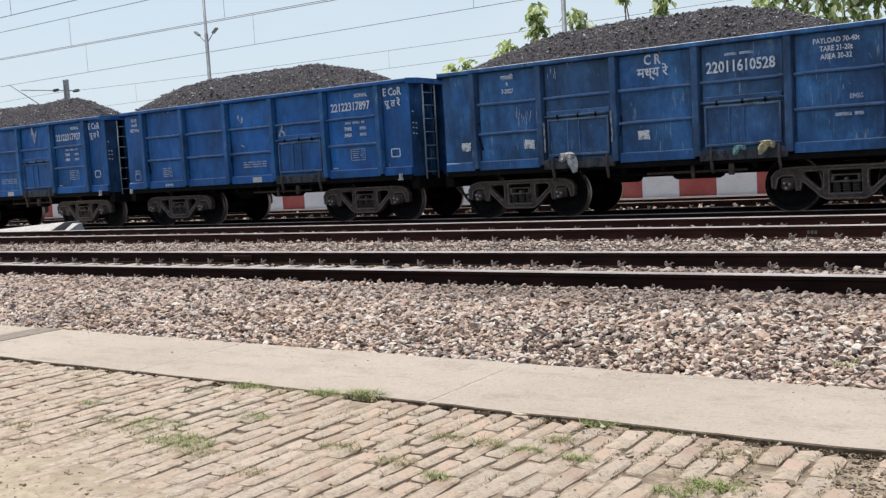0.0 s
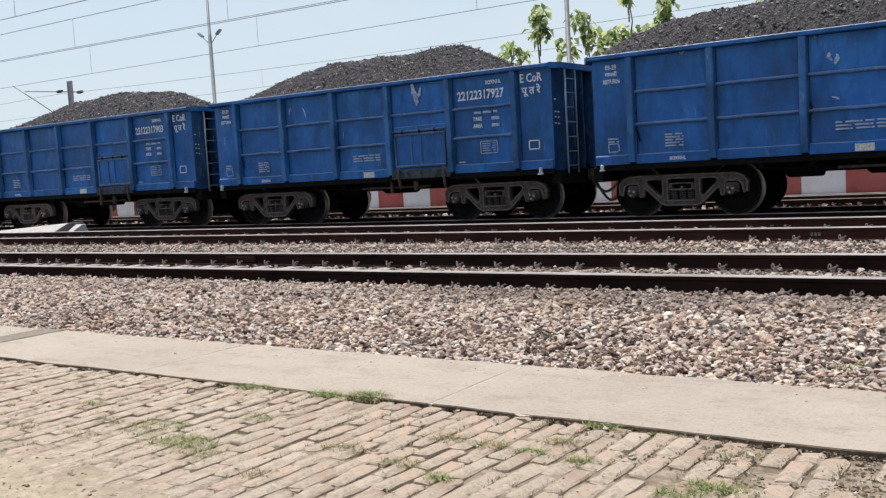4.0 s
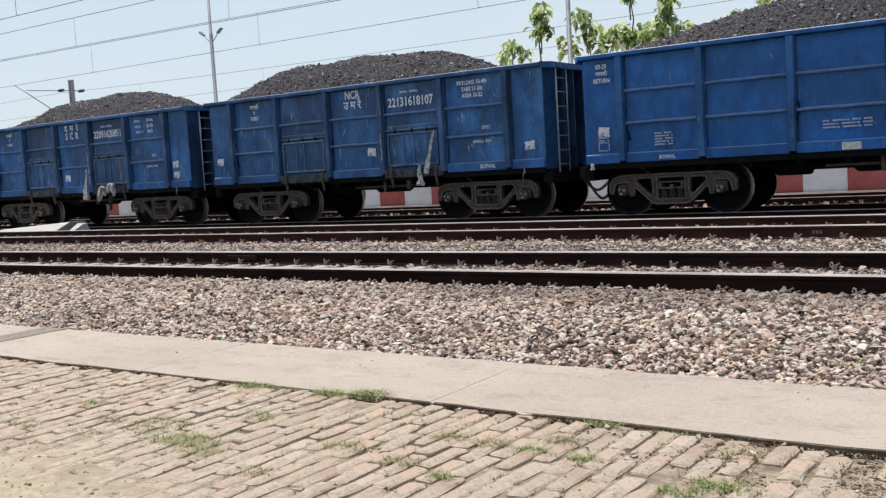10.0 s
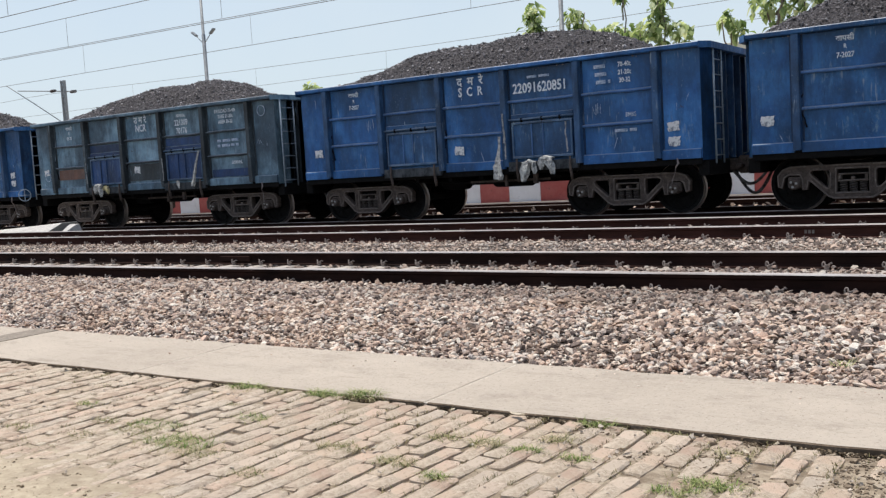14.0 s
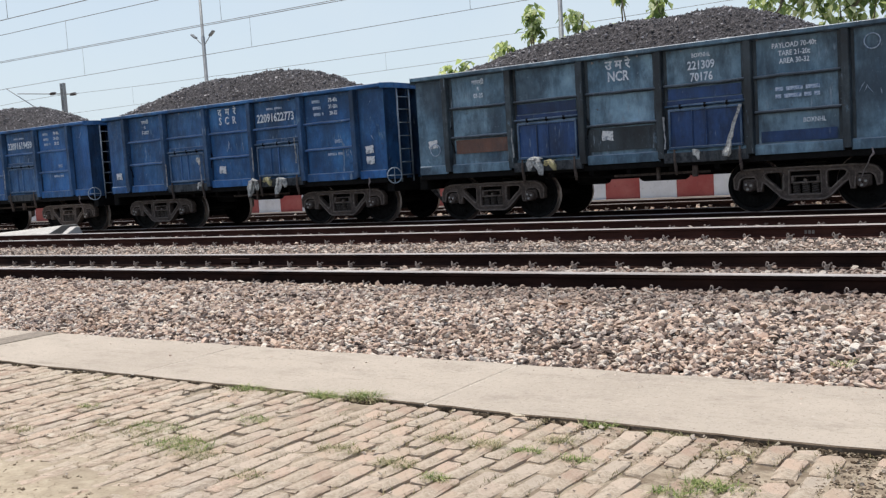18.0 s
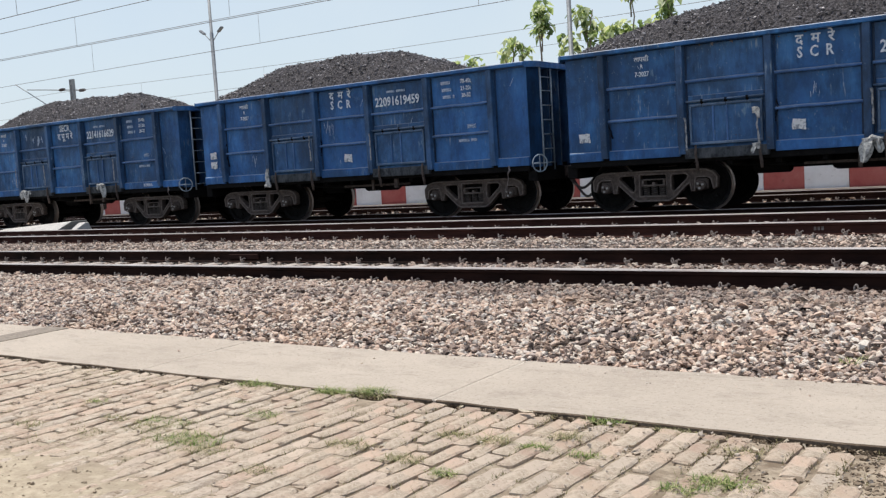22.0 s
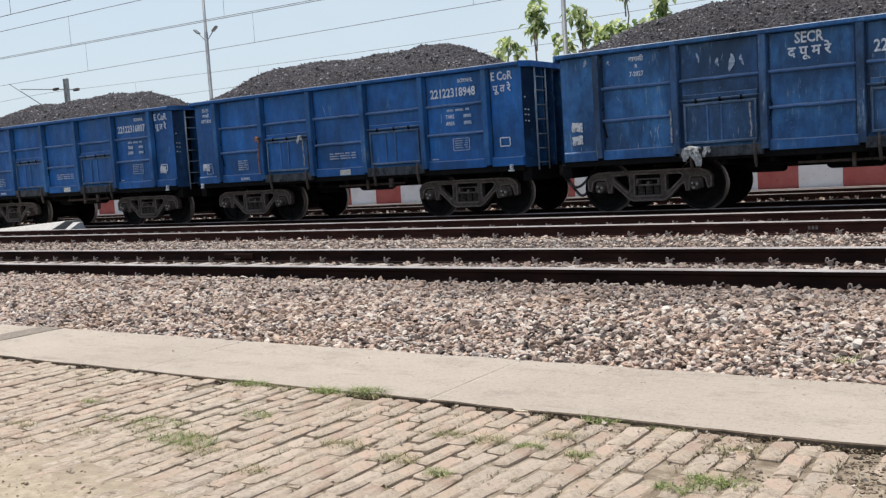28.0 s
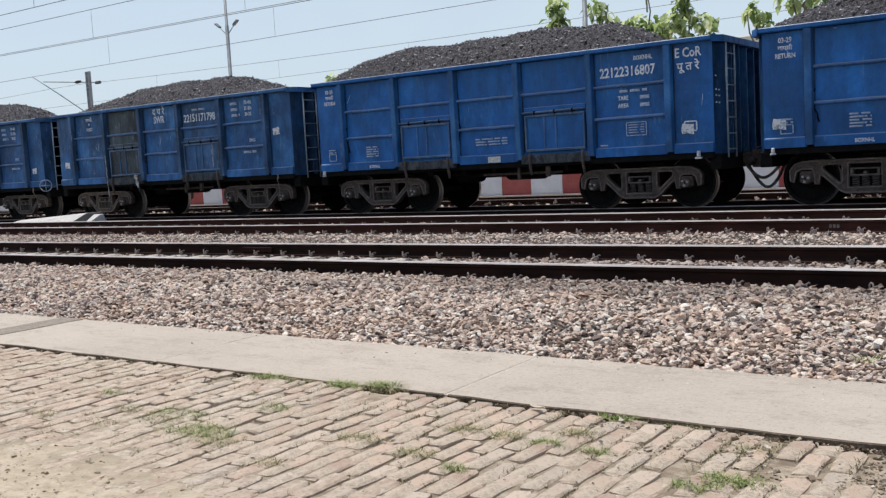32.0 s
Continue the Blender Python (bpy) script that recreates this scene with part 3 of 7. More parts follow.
# ---- ground and ballast ----
g = np.random.default_rng(4)
solid("ground", mesh_from("ground", [(-900, -900, -0.5), (900, -900, -0.5), (900, 1500, -0.5), (-900, 1500, -0.5)], [(0, 1, 2, 3)], M_GROUND), "bare dry earth reaching to the horizon", "ground", "structure")
ys = np.concatenate([np.arange(4.28, 17, 0.12), np.arange(17, 26.6, 0.4)])
xs = np.concatenate([np.arange(-160, -40, 6), np.arange(-40, 6, 0.25), np.arange(6, 60, 6)])
V = [(x, y, bed_height(y) + 0.018 * noise.noise((x * 1.7, y * 1.7, 3.1)) + 0.02 * noise.noise((x * 0.5, y * 0.6, 8.0))) for y in ys for x in xs]
nx = len(xs)
F = [(j * nx + i, j * nx + i + 1, (j + 1) * nx + i + 1, (j + 1) * nx + i) for j in range(len(ys) - 1) for i in range(nx - 1)]
solid("ballast_bed", mesh_from("ballast_bed", V, F, M_BED), "packed bed of crushed stone under the tracks", "ballast", "structure")


def scatter(name, x0, x1, y0, y1, per, size, seed, label, slope=1.64, keep=None, shape="gem", mat=None, lift=None):
    g = np.random.default_rng(seed)
    k = int((x1 - x0) * (y1 - y0) * per)
    x, y = g.uniform(x0, x1, k), g.uniform(y0, y1, k)
    ok = (x > -slope * y - 1.6) & (x < 0.7 - 0.15 * y)
    x, y = x[ok], y[ok]
    if keep is not None:
        ok = keep(x, y)
        x, y = x[ok], y[ok]
    s = np.clip(g.lognormal(math.log(size), 0.30, len(x)), size * 0.45, size * 1.9)
    z = np.array([bed_height(v) for v in y]) + g.uniform(-1.1, 1.6, len(x)) * s
    if lift is not None:
        z = z + lift(x)
    me = pebbles(name, np.stack([x, y, z], 1), s, mat or M_STONE, seed + 50, 0.58 if shape == "round" else 0.64, shape)
    return solid(name, me, label, "ballast", "stuff")


scatter("ballast_stones", -10.5, 1, 4.27, 5.0, 3300, 0.0124, 11, "loose crushed pinkish-grey ballast stones along the concrete strip", shape="round")
scatter("ballast_stones", -12.5, 1, 4.98, 6.3, 2400, 0.0140, 18, "loose crushed pinkish-grey ballast stones beside the track")
scatter("ballast_stones", -16, 1, 6.25, 7.95, 1800, 0.0152, 17, "loose crushed brownish ballast stones beside the track", mat=M_STONE_BROWN)
scatter("crib_stones", -22, 1, 8.12, 9.72, 1000, 0.0180, 12, "dull oily ballast stones between the rails", mat=M_STONE_OILY, keep=lambda x, y: np.abs(((x - SHIFT_A) / SPACE_A + 0.5) % 1 - 0.5) * SPACE_A > np.where(x > -6.5, 0.04, 0.145), lift=lambda x: 0.024 * np.clip((x + 8.0) / 2, 0, 1))
scatter("middle_stones", -26, 1, 9.86, 12.58, 640, 0.0195, 13, "dusty crushed ballast stones between two tracks", mat=M_STONE_DUSTY, shape="bit")
scatter("crib_stones", -27, 1, 12.75, 14.3, 420, 0.024, 14, "dull oily ballast stones between the rails", mat=M_STONE_OILY, shape="bit", keep=lambda x, y: np.abs(((x - SHIFT_B) / SPACE_B + 0.5) % 1 - 0.5) * SPACE_B > 0.12)
scatter("verge_stones", -36, 1, 14.45, 18.6, 60, 0.036, 15, "sparse ballast stones beside the loaded track", shape="bit")
scatter("verge_stones", -46, 0, 22.0, 26.2, 25, 0.04, 16, "sparse ballast stones at the foot of the platform wall", shape="bit")

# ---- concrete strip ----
# slab fronts dark brown: a soil tint plus the edge's shade as colour
M_SLAB_SIDE = grimy("shaded_soil_concrete", (0.085, 0.062, 0.044), (0.17, 0.13, 0.095), 0.95, 9)
M_MORTAR = grimy("worn_mortar", (0.44, 0.38, 0.31), (0.60, 0.54, 0.46), 0.95, 14)
strip = empty("pavement", pose(0, 0, 0), "pale cast concrete edging strip along the ballast", "pavement", kind="structure")
for i in range(-16, 6):
    x0 = -2.44 + i * 2.01
    bm = bmesh.new()
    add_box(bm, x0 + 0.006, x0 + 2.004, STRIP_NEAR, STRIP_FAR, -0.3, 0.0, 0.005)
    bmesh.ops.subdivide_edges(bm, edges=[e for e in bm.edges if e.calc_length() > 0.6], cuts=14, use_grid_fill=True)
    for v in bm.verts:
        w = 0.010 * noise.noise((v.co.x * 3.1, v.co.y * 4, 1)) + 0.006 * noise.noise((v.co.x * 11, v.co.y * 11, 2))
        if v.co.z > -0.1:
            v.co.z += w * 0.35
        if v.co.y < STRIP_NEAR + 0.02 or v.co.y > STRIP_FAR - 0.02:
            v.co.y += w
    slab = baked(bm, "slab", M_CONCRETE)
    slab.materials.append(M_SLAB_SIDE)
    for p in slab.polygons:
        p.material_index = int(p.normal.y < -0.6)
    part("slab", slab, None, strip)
    part("joint", box_mesh("joint", M_MORTAR, (x0 - 0.0055, x0 + 0.0055, STRIP_NEAR + 0.006, STRIP_FAR - 0.006, -0.1, -0.0015), bev=0.002), None, strip, "pale worn mortar joint")

# a thin darker slab lies across the strip
bm = bmesh.new()
add_box(bm, -6.62, -6.36, STRIP_NEAR + 0.2, STRIP_FAR - 0.01, 0.001, 0.006, 0.002)
solid("damp_stain", baked(bm, "damp_stain", grimy("dark_band_concrete", (0.20, 0.17, 0.14), (0.27, 0.23, 0.19), 0.9, 14)), "dark mortar patch across the concrete strip", "mortar patch", "structure")

# ---- tracks ----
HEAD = [(-0.036, -0.012), (-0.030, 0.0), (0.030, 0.0), (0.036, -0.012)]
RAIL = HEAD + [(0.034, -0.042), (0.010, -0.056), (0.009, -0.125), (0.028, -0.150), (0.075, -0.160), (0.075, -0.172), (-0.075, -0.172), (-0.075, -0.160), (-0.028, -0.150), (-0.009, -0.125), (-0.010, -0.056), (-0.034, -0.042)]


def rail_mesh(top, side):
    nodes = [x for x in range(-150, 51, 10)]
    V = [(x, y, z) for x in nodes for y, z in RAIL]
    k = len(RAIL)
    F = [(i * k + j, i * k + (j + 1) % k, (i + 1) * k + (j + 1) % k, (i + 1) * k + j) for i in range(len(nodes) - 1) for j in range(k)]
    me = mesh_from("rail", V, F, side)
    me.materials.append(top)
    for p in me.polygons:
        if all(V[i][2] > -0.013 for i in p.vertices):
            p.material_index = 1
    return me


bm = bmesh.new()
add_box(bm, -0.125, 0.125, -1.375, 1.375, -0.37, -0.178, 0.015)
for v in bm.verts:
    if v.co.z > -0.2:
        v.co.x *= 0.82
        if abs(v.co.y) < 0.5:
            v.co.z -= 0.008
SLEEPER = baked(bm, "sleeper", M_SLEEPER)
bm = bmesh.new()
add_tube(bm, [(-0.060, 0.010, -0.172), (-0.062, 0.012, -0.135), (-0.045, 0.0, -0.116), (-0.022, -0.012, -0.120), (-0.012, -0.03, -0.148), (0.01, -0.035, -0.152), (0.04, -0.02, -0.142), (0.062, 0.008, -0.128), (0.066, 0.035, -0.140)], 0.0105, 5)
add_box(bm, -0.045, 0.045, -0.025, 0.025, -0.178, -0.158, 0.006)
for v in bm.verts:
    v.co = (v.co.x * 0.66, v.co.y * 0.8, -0.148 + (v.co.z + 0.178) * 0.82)
add_box(bm, -0.022, 0.022, -0.016, 0.022, -0.180, -0.142, 0.006)
CLIP = baked(bm, "rail_clip", grimy("rusty_clip", (0.12, 0.095, 0.084), (0.34, 0.295, 0.27), 0.6, 20))


def track(y, z, top, x0, x1, label, clips=True, shift=0.0, space=0.55, side=None):
    t = empty("railway_track", pose(0, y, z), label, "railway track", "parallel railway tracks", "structure")
    me = rail_mesh(top, side or M_RUST)
    for s in (-1, 1):
        part("rail", me, None, t, at=pose(0, s * GAUGE / 2, 0))
    k0, k1 = math.floor(x0 / space), math.ceil(x1 / space)
    for k in range(k0, k1):
        x = k * space + shift
        part("sleeper", SLEEPER, None, t, at=pose(x, 0, 0))
        if clips:
            for s in (-1, 1):
                part("rail_clip", CLIP, None, t, at=pose(x, s * GAUGE / 2 - 0.092, 0))
                if s > 0:
                    part("rail_clip", CLIP, None, t, at=pose(x, s * GAUGE / 2 + 0.092, 0, 0, 0, 180))
    return t


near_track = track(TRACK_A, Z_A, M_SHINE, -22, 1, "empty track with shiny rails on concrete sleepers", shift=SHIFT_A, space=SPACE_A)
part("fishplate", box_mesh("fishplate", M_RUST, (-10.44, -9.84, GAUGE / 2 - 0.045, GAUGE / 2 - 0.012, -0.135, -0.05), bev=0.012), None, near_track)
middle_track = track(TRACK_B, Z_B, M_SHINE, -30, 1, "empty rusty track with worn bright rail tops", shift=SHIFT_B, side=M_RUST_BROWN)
track(TRACK_C, Z_C, M_DULL, -40, 1, "dirty track carrying the loaded coal train", False)
track(TRACK_D, Z_D, M_DULL, -48, 1, "rusty track along the painted platform wall", True, 0.1)

M_PAINTMARK = grimy("faded_rail_paint", (0.10, 0.085, 0.075), (0.22, 0.20, 0.18), 0.9, 30)
for k in range(3):
    part("paint_mark", box_mesh("paint_mark", M_PAINTMARK, (-2.91 + k * 0.045, -2.88 + k * 0.045, -GAUGE / 2 - 0.014, -GAUGE / 2 - 0.0095, -0.11, -0.065), bev=0), None, middle_track, "faded white paint mark")

# ---- platform with the red and white wall ----
wall = empty("wall_platform", pose(0, 0, 0), "low platform wall painted in red and white blocks", "wall", kind="structure")
RED_W, CYCLE = 1.06, 2.175
for k in range(-34, 16):
    x0 = -9.72 + 0.2 + k * CYCLE
    part("wall_panel", box_mesh("wall_panel", M_RED, (x0, x0 + RED_W, WALL_Y, WALL_Y + 0.35, -0.5, 1.0), bev=0.01), None, wall)
    part("wall_panel", box_mesh("wall_panel", M_LIME, (x0 + RED_W + 0.004, x0 + CYCLE - 0.004, WALL_Y, WALL_Y + 0.35, -0.5, 1.0), bev=0.01), None, wall)
part("wall_ledge", box_mesh("wall_ledge", M_CONCRETE, (-90, 26, WALL_Y - 0.10, WALL_Y - 0.004, -0.5, -0.19)), None, wall, "pale concrete footing")
part("coping", box_mesh("coping", M_CONCRETE, (-90, 26, WALL_Y - 0.06, WALL_Y + 0.45, 1.004, 1.08)), None, wall, "grey concrete coping")
solid("platform", box_mesh("platform", M_GROUND, (-90, 26, WALL_Y + 0.46, 60, -0.49, 1.05)), "raised dusty earth platform behind the wall", "platform", "structure")

# ---- whitewashed marker blocks between the tracks ----
M_MARKER = grimy("dirty_whitewash", (0.55, 0.53, 0.50), (0.44, 0.42, 0.40), 0.9, 5)


def marker(x0, x1, slant0, slant1, label):
    bm = bmesh.new()
    w = [(x0 + slant0, 16.3, -0.30), (x1 + slant1, 16.3, -0.30), (x1, 17.0, 0.10 if x1 - x0 > 1.2 else 0.05), (x0, 17.0, 0.05 if x1 - x0 < 1.2 else -0.08)]
    a = [bm.verts.new(p) for p in w]
    b = [bm.verts.new((p[0], p[1] + ((1.6 if i < 2 else 0.5) if x1 - x0 > 1.2 else (0.9 if i < 2 else 0.12)), p[2])) for i, p in enumerate(w)]
    bm.faces.new(a)
    bm.faces.new(b[::-1])
    for i in range(4):
        bm.faces.new((a[i], b[i], b[(i + 1) % 4], a[(i + 1) % 4]))
    bmesh.ops.bevel(bm, geom=bm.edges[:], offset=0.012, segments=1, affect="EDGES")
    return solid("marker_block", baked(bm, "marker_block", M_MARKER), label, "marker block", group="marker blocks")


marker(-28.0, -24.55, -0.6, -0.25, "long whitewashed concrete marker block lying between tracks")
marker(-24.22, -23.92, 0.2, 0.05, "short whitewashed concrete marker block lying between tracks")

# ---- overhead line ----
def wire(y, z, r, label, sag=0.0, span=50.0, x0=-40.0, grade=0.0):
    bm = bmesh.new()
    pts = []
    for i in range(0, 81):
        x = -150 + i * 2.5
        u = ((x - x0) / span) % 1.0
        pts.append((x, y, z - sag * 4 * u * (1 - u) + grade * max(-20.0, min(20.0, x + 26.0))))
    add_tube(bm, pts, r, 5)
    return solid("overhead_wire", baked(bm, "overhead_wire", M_WIRE, True), label, "overhead wire", group="overhead wires")


def dropper(y, x, z0, z1):
    ob = solid("wire_dropper", tube_mesh("wire_dropper", M_WIRE, ([(x, y, z0), (x, y, z1)], 0.006), n=5), "thin dropper wire between overhead wires", "dropper wire", group="wire droppers")


LINES = ((14.3, 5.40, 6.45), (TRACK_C, 5.56, 6.51), (24.3, 5.59, 6.66), (36.6, 5.78, 6.58))
for y, zc, zm in LINES:
    wire(y, zc, 0.010, "taut grey contact wire over the tracks", grade=-0.008 if y == TRACK_C else 0.0)
    wire(y, zm + (0.42 if y > 30 else 0.0), 0.011, "grey carrier wire above the contact wire", 0.42 if y > 30 else 0.0, 66.0, -53.45, -0.008 if y == 24.3 else 0.0)
for li, x in ((0, -29.0), (0, -22.04), (0, -15.0), (1, -34.0), (1, -27.03), (1, -20.04), (1, -13.0), (2, -41.7), (2, -32.7), (2, -23.57), (2, -14.75), (2, -5.9), (3, -45.1), (3, -35.4), (3, -27.0), (3, -18.0)):
    y, zc, zm = LINES[li]
    u = (x + 53.45) / 66.0
    dropper(y, x, zc + 0.012, zm - 0.012 + (0.42 * (1 - 4 * u * (1 - u)) if li == 3 else 0.0))

for x in (-149.6, 49.6):
    gantry = empty("overhead_line_gantry", pose(x, 0, -0.5), "grey steel gantry carrying the overhead wires", "gantry", "overhead line gantries")
    for y in (11.2, 40.0):
        part("leg", box_mesh("leg", M_GALV, (-0.15, 0.15, y - 0.15, y + 0.15, 0, 8.2)), None, gantry)
    part("beam", box_mesh("beam", M_GALV, (-0.2, 0.2, 11.0, 40.2, 8.204, 8.6)), None, gantry)
    for y, zc, zm in LINES:
        part("hanger", tube_mesh("hanger", M_GALV, ([(0, y, 8.21), (0, y, zc + 0.5)], 0.03)), None, gantry)

mast = empty("overhead_line_mast", pose(-53.45, 38.0, 1.05), "grey steel overhead line mast with dark insulators", "mast")
part("post", box_mesh("post", M_GALV, (-0.17, -0.10, -0.10, 0.10, 0, 6.87), (0.10, 0.17, -0.10, 0.10, 0, 6.87), (-0.16, 0.16, -0.08, 0.08, 1, 1.1), (-0.16, 0.16, -0.08, 0.08, 2.6, 2.7), (-0.16, 0.16, -0.08, 0.08, 4.2, 4.3), (-0.16, 0.16, -0.08, 0.08, 5.8, 5.9), (-0.16, 0.16, -0.08, 0.08, 6.5, 6.6)), None, mast)
for s in (-1, 1):
    bm = bmesh.new()
    add_lathe(bm, [(0.03, -0.3), (0.09, -0.26), (0.09, -0.2), (0.05, -0.16), (0.10, -0.1), (0.10, -0.04), (0.05, 0.0), (0.10, 0.05), (0.10, 0.11), (0.05, 0.16), (0.09, 0.22), (0.03, 0.3)], 10)
    bm.transform(pose(0.95 if s > 0 else -1.1, 0, 6.20 - s * 0.11, 0, 6, 90))
    part("insulator", bm, M_CERAMIC, mast, "dark ribbed ceramic insulator")
for pts in ([(-0.18, 0, 6.21), (-4.85, 0, 6.66)], [(0.18, 0, 6.18), (1.3, 0, 6.06)], [(-0.18, 0, 4.15), (-3.3, 0, 5.74), (-6.1, 0, 7.13)]):
    part("bracket_arm", tube_mesh("bracket_arm", M_GALV, (pts, 0.032)), None, mast)

# ---- lamp posts ----
def lamp_post(x, y, top, arms, label):
    p = empty("street_lamp", pose(x, y, 1.05), label, "street lamp", "lamp posts along the platform")
    part("post", tube_mesh("post", M_GALV, ([(0, 0, 0), (0, 0, 3.2), (0, 0, 3.21), (0, 0, 6.4), (0, 0, 6.41), (0, 0, top)], [0.10, 0.10, 0.08, 0.08, 0.065, 0.055]), n=12), None, p)
    if arms:
        for s in (-1, 1):
            part("arm", tube_mesh("arm", M_GALV, ([(0, 0, arms), (s * 0.22, 0, arms + 0.20), (s * 0.44, 0, arms + 0.40)], 0.020)), None, p)
            bm = bmesh.new()
            add_box(bm, -0.17, 0.17, -0.09, 0.09, -0.04, 0.04, 0.025, pose(s * 0.56, 0, arms + 0.50, 0, -s * 36, 0))
            part("lamp_head", bm, M_LAMP, p, "grey floodlight head")
    return p


lamp_post(-31.98, 30.0, 8.6, 5.98, "tall galvanised lamp post with two angled floodlights")
lamp_post(-14.65, 30.0, 8.6, 0, "tall plain galvanised lamp post behind the wall")

# ---- cream building far behind ----
house = empty("building", pose(-6, 46, 1.05), "low cream plastered building behind the trees", "building")
part("wall", box_mesh("wall", M_CREAM, (-8.5, 14, 0, 8, 0, 4.6), bev=0.02), None, house)
part("roof", box_mesh("roof", M_CREAM, (-9.1, 14.6, -0.6, 8.6, 4.604, 4.95), bev=0.03), None, house, "flat cream roof slab with overhang")


# ---- trees ----
def leaf_cloud(spots, seed):
    """Large drooping leaves round each clump: (x, y, z, radius, count)."""
    g = np.random.default_rng(seed)
    VV, FF, k = [], [], 0
    for x, y, z, r, cnt in spots:
        for _ in range(cnt):
            d = g.normal(0, 1, 3)
            d = d / np.linalg.norm(d) * r * g.uniform(0.25, 1.0) ** 0.6
            base = np.array((x, y, z)) + d * (1, 1, 1.05)
            az, droop = g.uniform(0, math.tau), g.uniform(-0.1, 1.25)
            L, w = g.uniform(0.20, 0.40), g.uniform(0.085, 0.15)
            f = np.array((math.cos(az) * math.cos(droop), math.sin(az) * math.cos(droop), -math.sin(droop)))
            s = np.array((-math.sin(az), math.cos(az), 0)) * math.cos(0.5) + np.array((0, 0, 1)) * g.uniform(-0.5, 0.5)
            up = np.cross(f, s)
            mid = base + f * L * 0.5 - up * 0.0
            tip = base + f * L + np.array((0, 0, -0.25 * L))
            VV += [base, mid + s * w + up * 0.03, mid - up * 0.015, mid - s * w + up * 0.03, tip]
            FF += [(k, k + 1, k + 2), (k, k + 2, k + 3), (k + 1, k + 4, k + 2), (k + 2, k + 4, k + 3)]
            k += 5
    return mesh_np("crown", np.array(VV), np.array(FF), M_LEAF)


def tree(x, y, clumps, seed, label, thick=0.07):
    """A slim broad-leaved tree; clumps: (dx, dy, z, radius, leaves)."""
    z0 = 1.05
    g = random.Random(seed)
    t = empty("tree", pose(x, y, z0), label, "tree", "trees behind the platform")
    top = max(c[2] for c in clumps) - z0
    trunk = [(0, 0, 0)]
    for i in range(1, 7):
        trunk.append((g.uniform(-0.05, 0.05) * i, g.uniform(-0.05, 0.05) * i, top * i / 6))
    part("trunk", tube_mesh("trunk", M_BARK, (trunk, [thick * (1 - 0.12 * i) for i in range(7)])), None, t)
    for dx, dy, z, r, _ in clumps:
        h = z - z0
        base = max(0.4, h - 0.9 - 0.5 * abs(dx))
        b = Vector((0, 0, base)).lerp(Vector(trunk[-1]), 0.0)
        part("limb", tube_mesh("limb", M_BARK, ([tuple(b), (dx * 0.5, dy * 0.5, base + (h - base) * 0.35), (dx * 0.9, dy * 0.9, base + (h - base) * 0.8), (dx, dy, h + r * 0.5)], [thick * 0.5, thick * 0.4, thick * 0.3, thick * 0.15]), n=6), None, t)
    crown = part("crown", leaf_cloud([(dx, dy, z - z0, r, c) for dx, dy, z, r, c in clumps], seed), None, t, "large drooping yellow-green leaves")
    crown["kind"] = "stuff"
    return t


